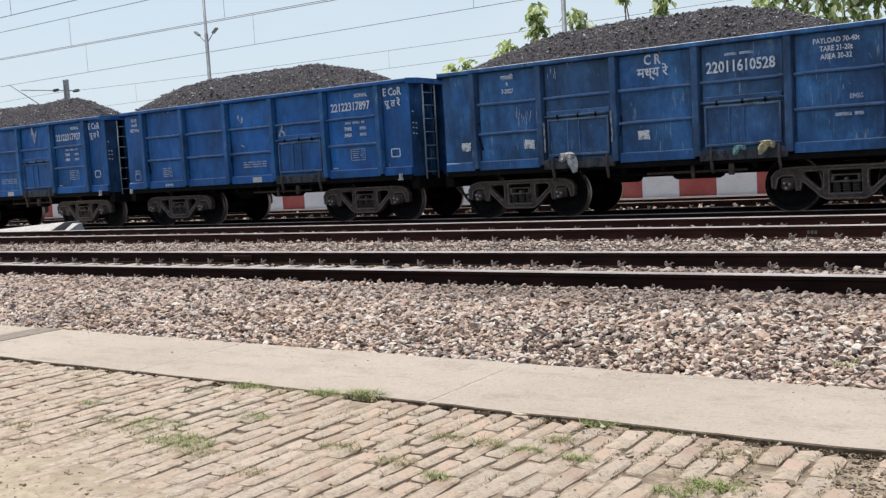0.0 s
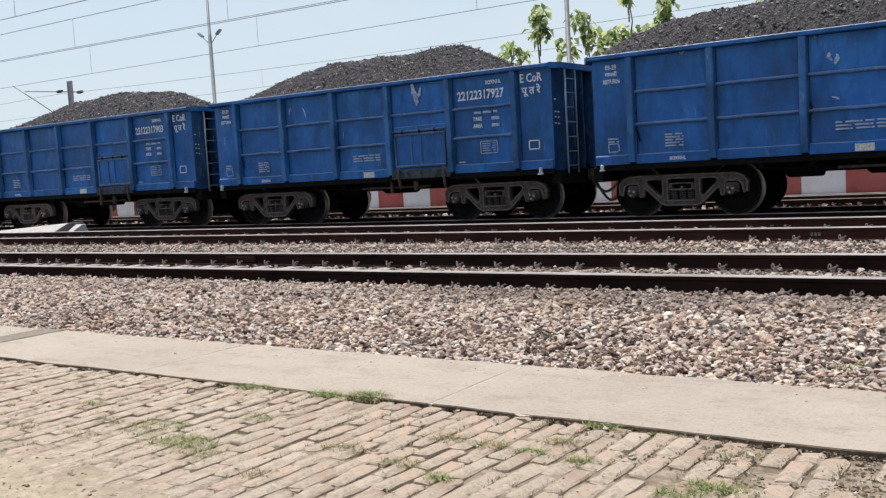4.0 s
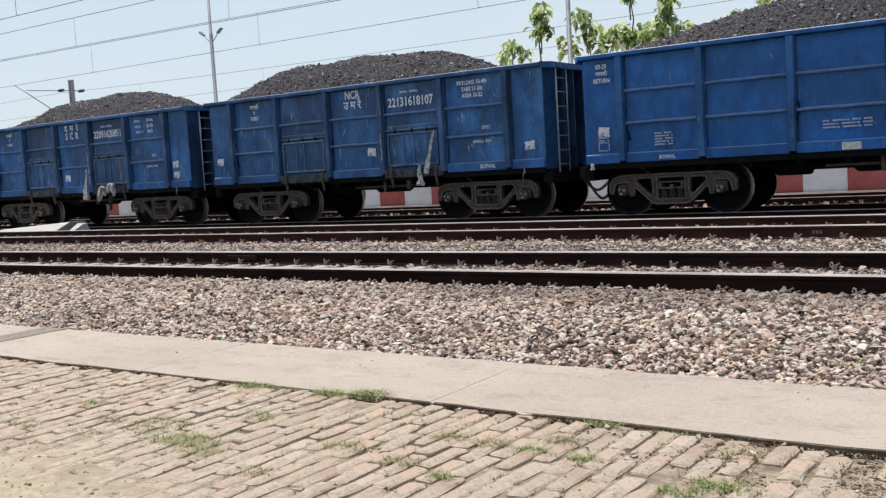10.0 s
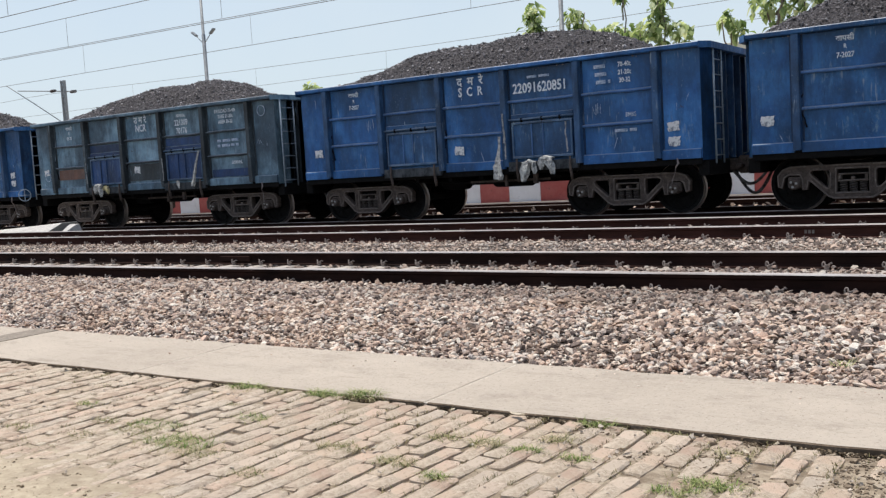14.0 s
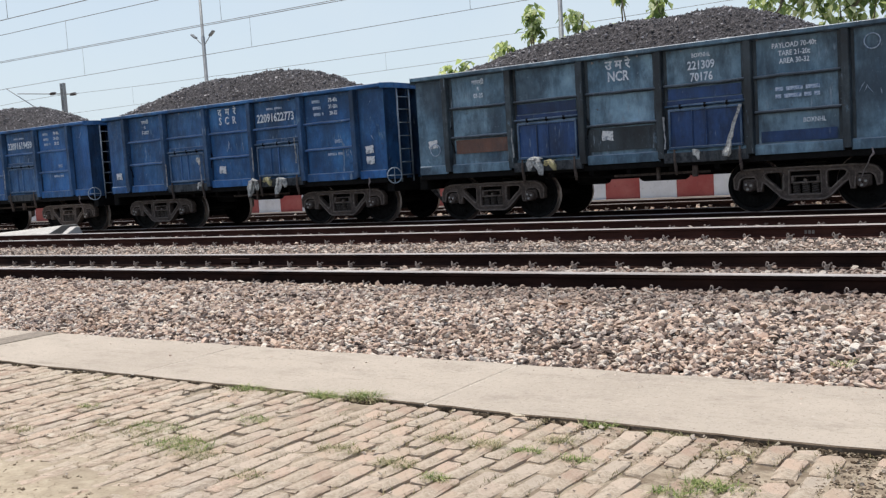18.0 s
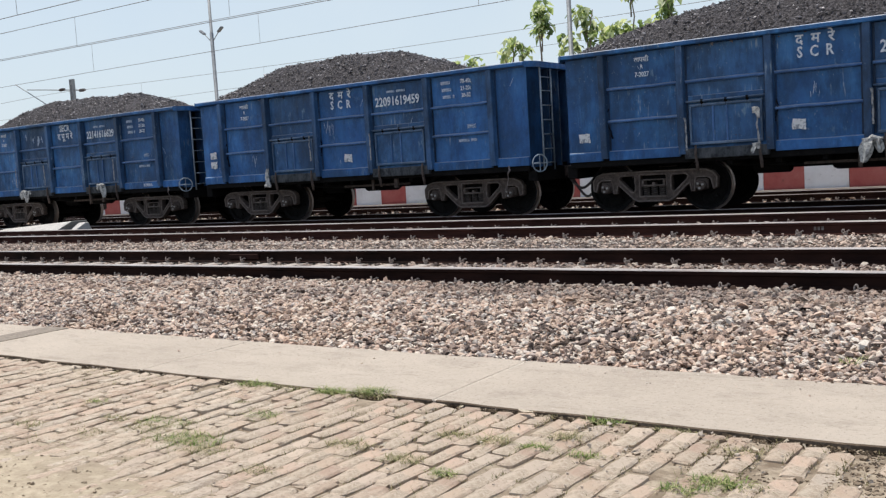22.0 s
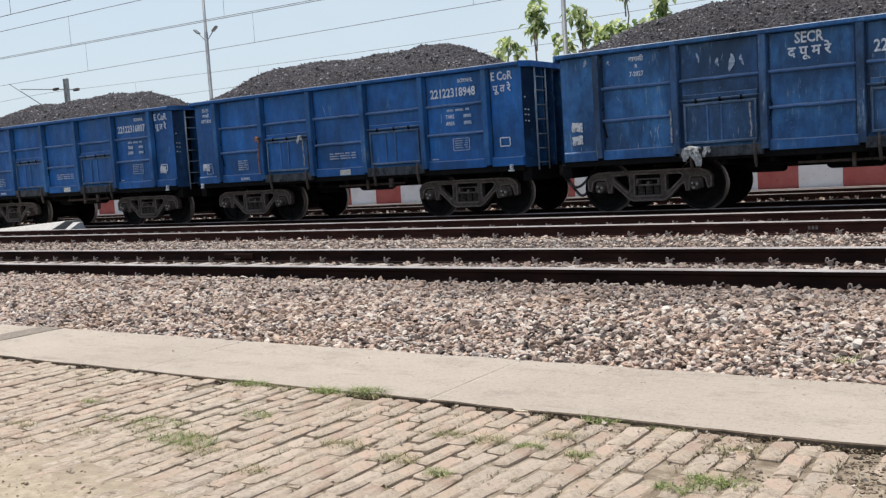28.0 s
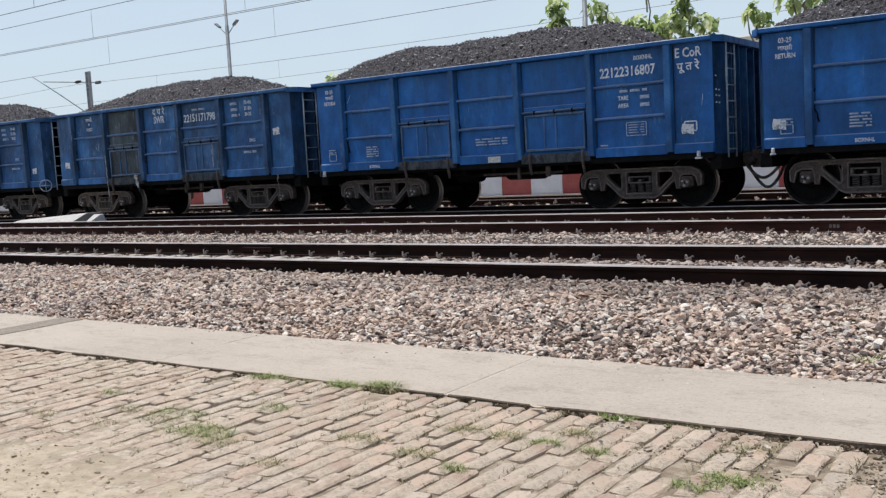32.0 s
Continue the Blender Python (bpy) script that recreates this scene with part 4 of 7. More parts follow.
TREES = (
    (-26.45, 30.5, ((0, 0, 4.62, 0.30, 40), (-0.28, 0.1, 4.5, 0.25, 24), (0.3, 0.1, 4.5, 0.25, 24)), "low young tree with a bright leafy top"),
    (-15.75, 30.0, ((0, 0, 6.05, 0.36, 55), (0.05, 0, 5.65, 0.38, 60), (-0.05, 0.1, 6.40, 0.2, 22)), "slim young tree with a narrow leafy top"),
    (-17.1, 30.3, ((0.05, 0, 5.15, 0.36, 34), (-0.45, 0.2, 4.85, 0.30, 22), (0.4, 0.1, 4.9, 0.35, 22)), "young tree with sparse pale leaves"),
    (-19.5, 30.5, ((-0.15, 0, 4.75, 0.28, 22), (0.62, 0, 4.72, 0.30, 22)), "young tree with sparse pale leaves"),
    (-14.3, 30.6, ((-0.2, 0, 6.0, 0.30, 34), (0.0, 0, 5.55, 0.36, 44), (0.5, 0.1, 5.1, 0.5, 66), (-0.7, 0, 5.0, 0.45, 50), (1.1, 0, 5.1, 0.4, 40)), "slim young tree with drooping yellowish leaves"),
    (-12.84, 31.0, ((0.0, 0, 6.5, 0.26, 34), (-0.3, 0, 5.15, 0.45, 60), (0.4, 0.2, 5.0, 0.40, 50)), "slim tree with a bare stem and leafy tuft"),
    (-11.4, 30.6, ((0.05, 0, 6.0, 0.32, 44), (-0.1, 0, 5.55, 0.34, 44), (-0.75, 0, 5.1, 0.42, 60), (0.0, 0, 5.05, 0.50, 80), (0.7, 0.1, 4.95, 0.42, 56)), "young tree with pale drooping leaves"),
    (-9.1, 30.6, ((0, 0, 5.12, 0.33, 40), (0.2, 0.1, 4.75, 0.30, 30)), "small tree with one drooping leafy branch"),
    (-7.6, 30.2, ((-0.35, 0, 5.45, 0.45, 60), (0.45, 0, 6.1, 0.55, 80), (0.1, 0.3, 5.0, 0.45, 50), (0.9, 0, 5.4, 0.5, 70)), "broad-leaved tree with large drooping leaves"),
    (-5.6, 30.6, ((-0.6, 0, 6.3, 0.65, 100), (0.2, 0, 5.8, 0.7, 120), (0.9, 0, 6.2, 0.7, 110), (-0.3, 0.2, 5.0, 0.7, 100), (0.7, 0.3, 4.9, 0.7, 90), (0, 0.4, 4.2, 0.7, 80), (0.8, 0.3, 3.7, 0.6, 60)), "dense broad-leaved tree with large green leaves"),
    (-3.6, 31.0, ((-0.4, 0, 6.2, 0.7, 120), (0.5, 0, 5.8, 0.7, 110), (1.2, 0, 6.2, 0.7, 100), (-0.3, 0.2, 5.0, 0.7, 100), (0.6, 0.3, 4.7, 0.7, 90), (-0.5, 0.4, 4.0, 0.7, 80), (0.3, 0.4, 3.3, 0.6, 60)), "dense broad-leaved tree with large green leaves"),
    (-1.4, 31.2, ((-0.4, 0, 6.3, 0.7, 110), (0.4, 0.2, 5.6, 0.8, 120), (-0.2, 0.2, 4.6, 0.7, 100), (0.5, 0.3, 3.9, 0.6, 60)), "dense broad-leaved tree with large green leaves"),
)
for i, (x, y, clumps, label) in enumerate(TREES):
    tree(x, y, clumps, 60 + i, label, 0.06 if i < 8 else 0.09)

# ---- wagon meshes, in the wagon's space: x along the train, y across, z above the rail ----
POSTS = (0.83, 2.45, 4.12, 5.78, 7.49, 9.17)
SKIN, FACE, TOP, SILL = -1.47, -1.61, 3.27, 1.06
EDGES = (0.0, *POSTS, BODY)
W = {}


def panel_mesh(i):
    """A pressed side sheet between two posts, with a folded lower edge."""
    a, b = EDGES[i] + (0.0 if i == 0 else 0.06), EDGES[i + 1] - (0.0 if i == 6 else 0.06)
    nx, nz = 12, 14
    zs = [SILL + 0.02, SILL + 0.20, SILL + 0.215] + [SILL + 0.24 + (TOP - 0.10 - SILL - 0.24) * k / nz for k in range(nz + 1)]
    V, F = [], []
    for z in zs:
        for k in range(nx + 1):
            x = a + (b - a) * k / nx
            bulge = 0.012 * noise.noise((x * 1.3 + i * 7, z * 1.6, 2.0)) + 0.006 * noise.noise((x * 4, z * 4, 5.0))
            V.append((x, SKIN + bulge - (0.012 if z < SILL + 0.205 else 0.0), z))
    w = nx + 1
    for j in range(len(zs) - 1):
        for k in range(nx):
            F.append((j * w + k, j * w + k + 1, (j + 1) * w + k + 1, (j + 1) * w + k))
    return mesh_from("side_panel", V, F, PAINTS["blue"], True)


PANELS = [panel_mesh(i) for i in range(7)]


def post_mesh(x):
    bm = bmesh.new()
    ring = ((x - 0.085, SKIN + 0.01), (x - 0.065, FACE), (x + 0.065, FACE), (x + 0.085, SKIN + 0.01))
    lo = [bm.verts.new((px, py + 0.02, SILL + 0.06)) for px, py in ring]
    mi = [bm.verts.new((px, py, SILL + 0.30)) for px, py in ring]
    hi = [bm.verts.new((px, py, TOP - 0.09)) for px, py in ring]
    for p, q in ((lo, mi), (mi, hi)):
        for k in range(3):
            bm.faces.new((p[k], p[k + 1], q[k + 1], q[k]))
    bm.faces.new(lo[::-1])
    bm.faces.new(hi)
    bmesh.ops.bevel(bm, geom=[e for e in bm.edges if abs((e.verts[0].co - e.verts[1].co).z) > 0.5], offset=0.008, segments=2, affect="EDGES")
    return baked(bm, "side_post", PAINTS["blue"])


POST = [post_mesh(x) for x in POSTS]


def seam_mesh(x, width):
    """Dark strips on the sheet on both sides of a side post: crease shade with soot."""
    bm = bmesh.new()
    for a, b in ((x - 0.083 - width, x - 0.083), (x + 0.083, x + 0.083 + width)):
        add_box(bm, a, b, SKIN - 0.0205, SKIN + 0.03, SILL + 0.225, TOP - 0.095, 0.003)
    return baked(bm, "post_flange", PAINTS["crease"])


CREASES = {w: [seam_mesh(x, w) for x in POSTS] for w in (0.020, 0.032, 0.055)}


def rib_mesh(i, z):
    a, b = EDGES[i] + 0.085, EDGES[i + 1] - 0.085
    bm = bmesh.new()
    bend = [noise.noise((i * 3.3 + k * 0.8, z, 4.0)) * 0.012 for k in range(7)]
    pts = [(a + (b - a) * k / 6, SKIN - 0.02, z + bend[k]) for k in range(7)]
    sec = [(0.03, -0.036), (-0.048, -0.030), (-0.060, -0.010), (-0.050, 0.012), (0.03, 0.034)]
    rows = [[bm.verts.new((p[0], p[1] + sy, p[2] + sz)) for sy, sz in sec] for p in pts]
    for p, q in zip(rows, rows[1:]):
        for k in range(5):
            bm.faces.new((p[k], p[(k + 1) % 5], q[(k + 1) % 5], q[k]))
    bm.faces.new(rows[0][::-1])
    bm.faces.new(rows[-1])
    return baked(bm, "rib", PAINTS["blue"])


def flange_mesh(i):
    """The folded lower edge of a side sheet, proud of it, with a sloping top."""
    a, b = EDGES[i] + (0.02 if i == 0 else 0.075), EDGES[i + 1] - (0.02 if i == 6 else 0.075)
    sec = [(0.02, 0.022), (-0.052, 0.022), (-0.052, 0.175), (-0.044, 0.198), (0.02, 0.222)]
    bm = bmesh.new()
    rows = []
    for k in range(6):
        x = a + (b - a) * k / 5
        rows.append([bm.verts.new((x, SKIN + sy + 0.004 * noise.noise((x * 2, sz * 5, i)), SILL + sz + (0.006 * noise.noise((x * 1.7, i, 3)) if sz > 0.1 else 0))) for sy, sz in sec])
    for p, q in zip(rows, rows[1:]):
        for k in range(5):
            bm.faces.new((p[k], p[(k + 1) % 5], q[(k + 1) % 5], q[k]))
    bm.faces.new(rows[0][::-1])
    bm.faces.new(rows[-1])
    return baked(bm, "bottom_flange", PAINTS["blue"])


FLANGES = [flange_mesh(i) for i in range(7)]
RIBS = {(i, z): rib_mesh(i, z) for i in range(1, 6) for z in (2.50, 1.86)}
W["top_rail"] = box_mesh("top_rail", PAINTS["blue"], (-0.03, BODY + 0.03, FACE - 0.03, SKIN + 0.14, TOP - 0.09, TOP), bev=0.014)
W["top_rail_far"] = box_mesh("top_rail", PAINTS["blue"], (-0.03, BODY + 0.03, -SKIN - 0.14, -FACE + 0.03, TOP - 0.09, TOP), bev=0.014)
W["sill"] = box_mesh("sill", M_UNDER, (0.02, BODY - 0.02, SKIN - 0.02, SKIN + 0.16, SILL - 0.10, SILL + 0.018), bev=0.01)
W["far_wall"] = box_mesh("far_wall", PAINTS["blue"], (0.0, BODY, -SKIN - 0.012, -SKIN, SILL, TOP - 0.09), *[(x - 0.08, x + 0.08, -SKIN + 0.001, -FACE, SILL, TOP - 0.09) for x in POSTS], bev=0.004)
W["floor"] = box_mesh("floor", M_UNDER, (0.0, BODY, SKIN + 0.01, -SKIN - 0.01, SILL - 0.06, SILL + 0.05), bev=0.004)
CH = 0.30


def end_wall(s):
    """The end sheet with chamfered corners; s = 1 for the leading end."""
    xi = BODY - 0.18 if s > 0 else 0.18
    xo = BODY + 0.14 if s > 0 else -0.14
    pts = [(BODY if s > 0 else 0.0, SKIN), (xo, SKIN + CH), (xo, SKIN + CH + 0.04), (xi, SKIN + CH + 0.06), (xi, -SKIN - CH - 0.06), (xo, -SKIN - CH - 0.04), (xo, -SKIN - CH), (BODY if s > 0 else 0.0, -SKIN)]
    bm = bmesh.new()
    lo = [bm.verts.new((x, y, SILL - 0.02)) for x, y in pts]
    hi = [bm.verts.new((x, y, TOP - 0.09)) for x, y in pts]
    for k in range(len(pts) - 1):
        bm.faces.new((lo[k], lo[k + 1], hi[k + 1], hi[k]))
    bmesh.ops.solidify(bm, geom=bm.faces[:], thickness=0.01)
    return baked(bm, "end_wall", PAINTS["blue"])


def end_coping(s):
    xo = BODY + 0.20 if s > 0 else -0.20
    xi = BODY + 0.034 if s > 0 else -0.034
    xk = BODY - 0.22 if s > 0 else 0.22
    pts = [(xi, FACE - 0.03), (xo, FACE + 0.22), (xo, -FACE - 0.22), (xi, -FACE + 0.03), (xi, -SKIN - 0.2), (xk, -SKIN - 0.22), (xk, SKIN + 0.22), (xi, SKIN + 0.2)]
    bm = bmesh.new()
    lo = [bm.verts.new((x, y, TOP - 0.12)) for x, y in pts]
    hi = [bm.verts.new((x, y, TOP + 0.004)) for x, y in pts]
    bm.faces.new(lo[::-1])
    bm.faces.new(hi)
    for k in range(len(pts)):
        bm.faces.new((lo[k], lo[(k + 1) % 8], hi[(k + 1) % 8], hi[k]))
    return baked(bm, "end_coping", PAINTS["blue"])


for s, key in ((1, "lead"), (-1, "tail")):
    W["end_wall_" + key], W["end_coping_" + key] = end_wall(s), end_coping(s)
    xw, xe = (BODY - 0.17, BODY + 0.12) if s > 0 else (-0.12, 0.17)
    W["end_post_" + key] = [box_mesh("end_post", PAINTS["blue"], (xw, xe, y - 0.022, y + 0.022, SILL - 0.02, TOP - 0.125), bev=0.006) for y in (-0.72, -0.24, 0.24, 0.72)]
    xb = BODY + 0.16 if s > 0 else -0.16
    W["ladder_" + key] = tube_mesh("ladder", PAINTS["blue"], ([(xb, -1.16, SILL - 0.1), (xb, -1.16, TOP - 0.10)], 0.02), ([(xb, -0.68, SILL - 0.1), (xb, -0.68, TOP - 0.10)], 0.02), n=6)
    W["rung_" + key] = [tube_mesh("rung", PAINTS["blue"], ([(xb, -1.16, z), (xb, -0.68, z)], 0.014), n=6) for z in (1.12, 1.42, 1.73, 2.04, 2.35, 2.66, 2.95)]
    W["headstock_" + key] = box_mesh("headstock", M_UNDER, ((BODY - 0.12, BODY + 0.10, -1.40, 1.40, SILL - 0.32, SILL - 0.03) if s > 0 else (-0.10, 0.12, -1.40, 1.40, SILL - 0.32, SILL - 0.03)), bev=0.015)
    sx = 1 if s > 0 else -1
    ex = BODY if s > 0 else 0.0
    bm = bmesh.new()
    add_box(bm, min(ex + sx * 0.05, ex + sx * 0.30), max(ex + sx * 0.05, ex + sx * 0.30), -0.11, 0.11, 0.78, 1.02, 0.03)
    add_box(bm, min(ex + sx * 0.27, ex + sx * 0.50), max(ex + sx * 0.27, ex + sx * 0.50), -0.20, 0.16, 0.72, 1.08, 0.05)
    add_box(bm, min(ex + sx * 0.30, ex + sx * 0.42), max(ex + sx * 0.30, ex + sx * 0.42), -0.42, -0.18, 0.84, 0.92, 0.02)
    W["coupler_" + key] = baked(bm, "coupler", M_IRON)
W["grab_bar"] = tube_mesh("grab_bar", M_PALE, ([(BODY + 0.06, 0.98, SILL + 0.05), (BODY + 0.16, 0.98, SILL + 0.08), (BODY + 0.16, 0.98, TOP - 0.16), (BODY + 0.06, 0.98, TOP - 0.13)], 0.017), n=6)


def door_mesh(x0, x1):
    bm = bmesh.new()
    z0, z1 = 1.28, 2.05
    y = SKIN - 0.03
    add_box(bm, x0, x1, y - 0.012, y + 0.02, z0, z1, 0.004)
    return baked(bm, "door", PAINTS["blue"])


def door_frame_mesh(x0, x1):
    bm = bmesh.new()
    z0, z1 = 1.28, 2.05
    y = SKIN - 0.03
    for a, b, c, d in ((x0, x1, z1 - 0.045, z1), (x0, x1, z0, z0 + 0.05), (x0, x0 + 0.04, z0 + 0.052, z1 - 0.047), (x1 - 0.04, x1, z0 + 0.052, z1 - 0.047)):
        add_box(bm, a, b, y - 0.052, y - 0.013, c, d, 0.008)
    return baked(bm, "door_frame", PAINTS["blue"])


DOORS = {}
for i in (2, 4):
    a, b = EDGES[i] + 0.15, EDGES[i + 1] - 0.14
    DOORS[i] = {
        "door": door_mesh(a, b),
        "frame": door_frame_mesh(a, b),
        "rail": [box_mesh("door_rail", PAINTS["blue"], (x - 0.016, x + 0.016, SKIN - 0.066, SKIN - 0.043, 1.334, 2.002), bev=0.006) for x in (a + (b - a) * 0.33, a + (b - a) * 0.52)],
        "rod": tube_mesh("hinge_rod", PAINTS["blue"], ([(a - 0.06, SKIN - 0.075, 2.105), (b + 0.06, SKIN - 0.075, 2.115)], 0.021), n=6),
        "lintel": box_mesh("lintel", PAINTS["blue"], (a - 0.02, b + 0.02, SKIN - 0.045, SKIN + 0.0, 2.08, 2.22), bev=0.01),
        "hinge": [box_mesh("hinge", M_UNDER, (x - 0.03, x + 0.03, SKIN - 0.095, SKIN - 0.046, 2.06, 2.14), (x - 0.012, x + 0.012, SKIN - 0.085, SKIN - 0.05, 2.0, 2.07), bev=0.012) for x in (a + 0.25, (a + b) / 2 + 0.02, b - 0.27)],
        "threshold": box_mesh("threshold", M_SILL, (a - 0.10, b + 0.10, FACE + 0.02, SKIN + 0.06, SILL - 0.04, SILL + 0.16), bev=0.012),
        "latch": [tube_mesh("latch", M_IRON, ([(x, FACE - 0.01, SILL + 0.22), (x, FACE - 0.025, SILL + 0.02), (x + 0.015, FACE - 0.005, SILL - 0.14), (x + 0.02, FACE + 0.01, SILL - 0.27)], [0.022, 0.027, 0.036, 0.026]), n=6) for x in (a + 0.13, b - 0.04)],
    }

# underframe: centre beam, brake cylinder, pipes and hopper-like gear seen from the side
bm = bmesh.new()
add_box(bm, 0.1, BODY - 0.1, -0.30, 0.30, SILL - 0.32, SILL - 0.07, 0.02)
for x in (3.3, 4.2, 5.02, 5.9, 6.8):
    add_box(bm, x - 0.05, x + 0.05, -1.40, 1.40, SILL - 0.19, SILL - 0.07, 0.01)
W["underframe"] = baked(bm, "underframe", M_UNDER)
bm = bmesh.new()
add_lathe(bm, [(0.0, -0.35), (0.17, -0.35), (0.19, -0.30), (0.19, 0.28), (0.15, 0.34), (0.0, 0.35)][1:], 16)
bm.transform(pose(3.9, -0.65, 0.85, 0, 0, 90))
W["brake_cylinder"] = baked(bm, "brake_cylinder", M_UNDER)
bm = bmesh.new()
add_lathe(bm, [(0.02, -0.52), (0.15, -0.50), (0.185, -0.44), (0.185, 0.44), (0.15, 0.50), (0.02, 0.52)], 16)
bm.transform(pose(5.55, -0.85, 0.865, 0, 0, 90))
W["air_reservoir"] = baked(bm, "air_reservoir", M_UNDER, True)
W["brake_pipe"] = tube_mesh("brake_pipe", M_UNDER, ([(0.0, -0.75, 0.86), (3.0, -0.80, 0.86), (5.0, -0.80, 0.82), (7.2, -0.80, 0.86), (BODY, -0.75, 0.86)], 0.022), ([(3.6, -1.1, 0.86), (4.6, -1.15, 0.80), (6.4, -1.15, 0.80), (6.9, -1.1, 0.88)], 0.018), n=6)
W["chain"] = []
for x, z0, z1, sway in ((0.93, 2.12, 1.52, -0.05), (4.22, 2.02, 1.62, 0.03), (5.70, 1.95, 1.60, 0.02)):
    W["chain"].append(tube_mesh("lashing_chain", M_UNDER, ([(x + sway * math.sin(k * 0.6) + 0.008 * (-1) ** k, SKIN - 0.035, z0 + (z1 - z0) * k / 8) for k in range(9)], [0.010, 0.014] * 4 + [0.018]), n=5))
M_CORD = grimy("dirty_cord", (0.16, 0.13, 0.125), (0.32, 0.27, 0.26), 0.9, 30)
W["cord"] = tube_mesh("tether_cord", M_CORD, ([(9.58, FACE - 0.02, 1.10), (9.60, FACE - 0.03, 1.00), (9.54, FACE - 0.01, 0.93), (9.48, -1.50, 0.82), (9.40, -1.42, 0.70), (9.34, -1.36, 0.55)], [0.012, 0.022, 0.012, 0.010, 0.011, 0.010]), n=6)
W["brake_lever"] = box_mesh("brake_lever", M_IRON, (5.55, 5.62, -1.30, -1.24, 0.70, 0.98), (6.32, 6.42, -1.42, -1.34, 0.74, 0.96), (4.6, 6.6, -1.18, -1.14, 0.80, 0.85), bev=0.008)
bm = bmesh.new()
for s in range(20):
    a, b = s * math.tau / 20, (s + 1) * math.tau / 20
    add_tube(bm, [(0.18 * math.cos(a), 0, 0.18 * math.sin(a)), (0.18 * math.cos(b), 0, 0.18 * math.sin(b))], 0.014, 5, False)
for a in (0, math.tau / 4, math.tau / 2, 3 * math.tau / 4):
    add_tube(bm, [(0, 0, 0), (0.18 * math.cos(a), 0, 0.18 * math.sin(a))], 0.010, 5)
add_tube(bm, [(0, 0, 0), (0, 0.2, 0)], 0.02, 6)
W["brake_wheel"] = baked(bm, "brake_wheel", M_PALE)

# bogie: cast side frame with triangular windows, springs, axle boxes
HALF = [(0.85, 0.815), (1.08, 0.805), (1.22, 0.755), (1.30, 0.65), (1.29, 0.46), (1.23, 0.44), (1.19, 0.62), (1.11, 0.67), (0.91, 0.67), (0.865, 0.60), (0.855, 0.40), (0.79, 0.40), (0.765, 0.555), (0.70, 0.53), (0.42, 0.265), (0.32, 0.22)]
SIDE_OUT = HALF + [(-x, z) for x, z in reversed(HALF)]
HOLE = [(0.41, 0.745), (0.375, 0.70), (0.375, 0.45), (0.405, 0.395), (0.46, 0.405), (0.71, 0.635), (0.735, 0.70), (0.69, 0.745)]
MID = [(-0.28, 0.755), (-0.29, 0.31), (0.29, 0.31), (0.28, 0.755)]
RIM = []
for loop in (SIDE_OUT, HOLE, [(-x, z) for x, z in HOLE], MID):
    bm = bmesh.new()
    add_tube(bm, [(x, -0.078, z) for x, z in loop + loop[:1]], 0.017, 5, False)
    RIM.append(baked(bm, "casting_rim", M_RIM))
W["side_frame"] = cut_plate("side_frame", M_IRON, SIDE_OUT, [HOLE, [(-x, z) for x, z in HOLE], MID], -0.075, 0.075, 0.02)
bm = bmesh.new()
for k in range(5):
    pts = [(0.062 * math.cos(a), 0.062 * math.sin(a), 0.30 + 0.21 * (k + a / math.tau) / 5) for a in [j * math.tau / 6 for j in range(7)]]
    add_tube(bm, pts, 0.017, 4, False)
W["spring"] = baked(bm, "spring", M_SPRING, True)
W["bolster"] = box_mesh("bolster", M_IRON, (-0.2, 0.2, -0.35, 0.35, 0.748, 0.90), bev=0.012)
W["bolster_bar"] = [box_mesh("bolster_bar", M_RIM, b, bev=0.012) for b in ((-0.26, 0.26, -1.21, 1.21, 0.515, 0.545), (-0.26, 0.26, -1.20, 1.20, 0.635, 0.66), (-0.27, 0.27, -1.20, 1.20, 0.285, 0.315))]
W["spring_seat"] = [box_mesh("spring_seat", M_RIM, b, bev=0.01) for b in ((-0.25, -0.20, -1.205, 1.205, 0.547, 0.633), (0.20, 0.25, -1.205, 1.205, 0.547, 0.633), (-0.03, 0.03, -1.19, 1.19, 0.547, 0.60))]
# fills the spring window with near black for the shade behind the springs
W["spring_plank"] = box_mesh("spring_plank", M_UNDER, (-0.34, 0.34, -1.02, 1.02, 0.24, 0.74), bev=0.02)
bm = bmesh.new()
add_box(bm, -0.13, 0.13, -0.09, 0.09, 0.42, 0.63, 0.03)
add_lathe(bm, [(0.02, -0.19), (0.09, -0.19), (0.105, -0.165), (0.105, 0.05), (0.02, 0.05)], 14)
W["axle_box"] = baked(bm, "axle_box", M_IRON)
for v in W["axle_box"].vertices:
    if abs(v.co.z) < 0.15 and v.co.z < 0.2:
        v.co.z += 0.5
bm = bmesh.new()
add_box(bm, -0.02, 0.02, -0.214, -0.186, -0.02, 0.02, 0.005)
W["end_bolt"] = baked(bm, "cap_bolt", grimy("bare_bolt_steel", (0.28, 0.26, 0.24), (0.42, 0.40, 0.37), 0.5, 30))
WHEEL_PROFILE = [(0.10, -0.09), (0.16, -0.085), (0.20, -0.03), (0.40, 0.0), (0.43, -0.055), (0.497, -0.062), (0.500, -0.05), (0.503, 0.045), (0.532, 0.055), (0.532, 0.075), (0.42, 0.078), (0.39, 0.035), (0.20, 0.02), (0.16, 0.09), (0.10, 0.09)]
bm = bmesh.new()
add_lathe(bm, WHEEL_PROFILE, 26)
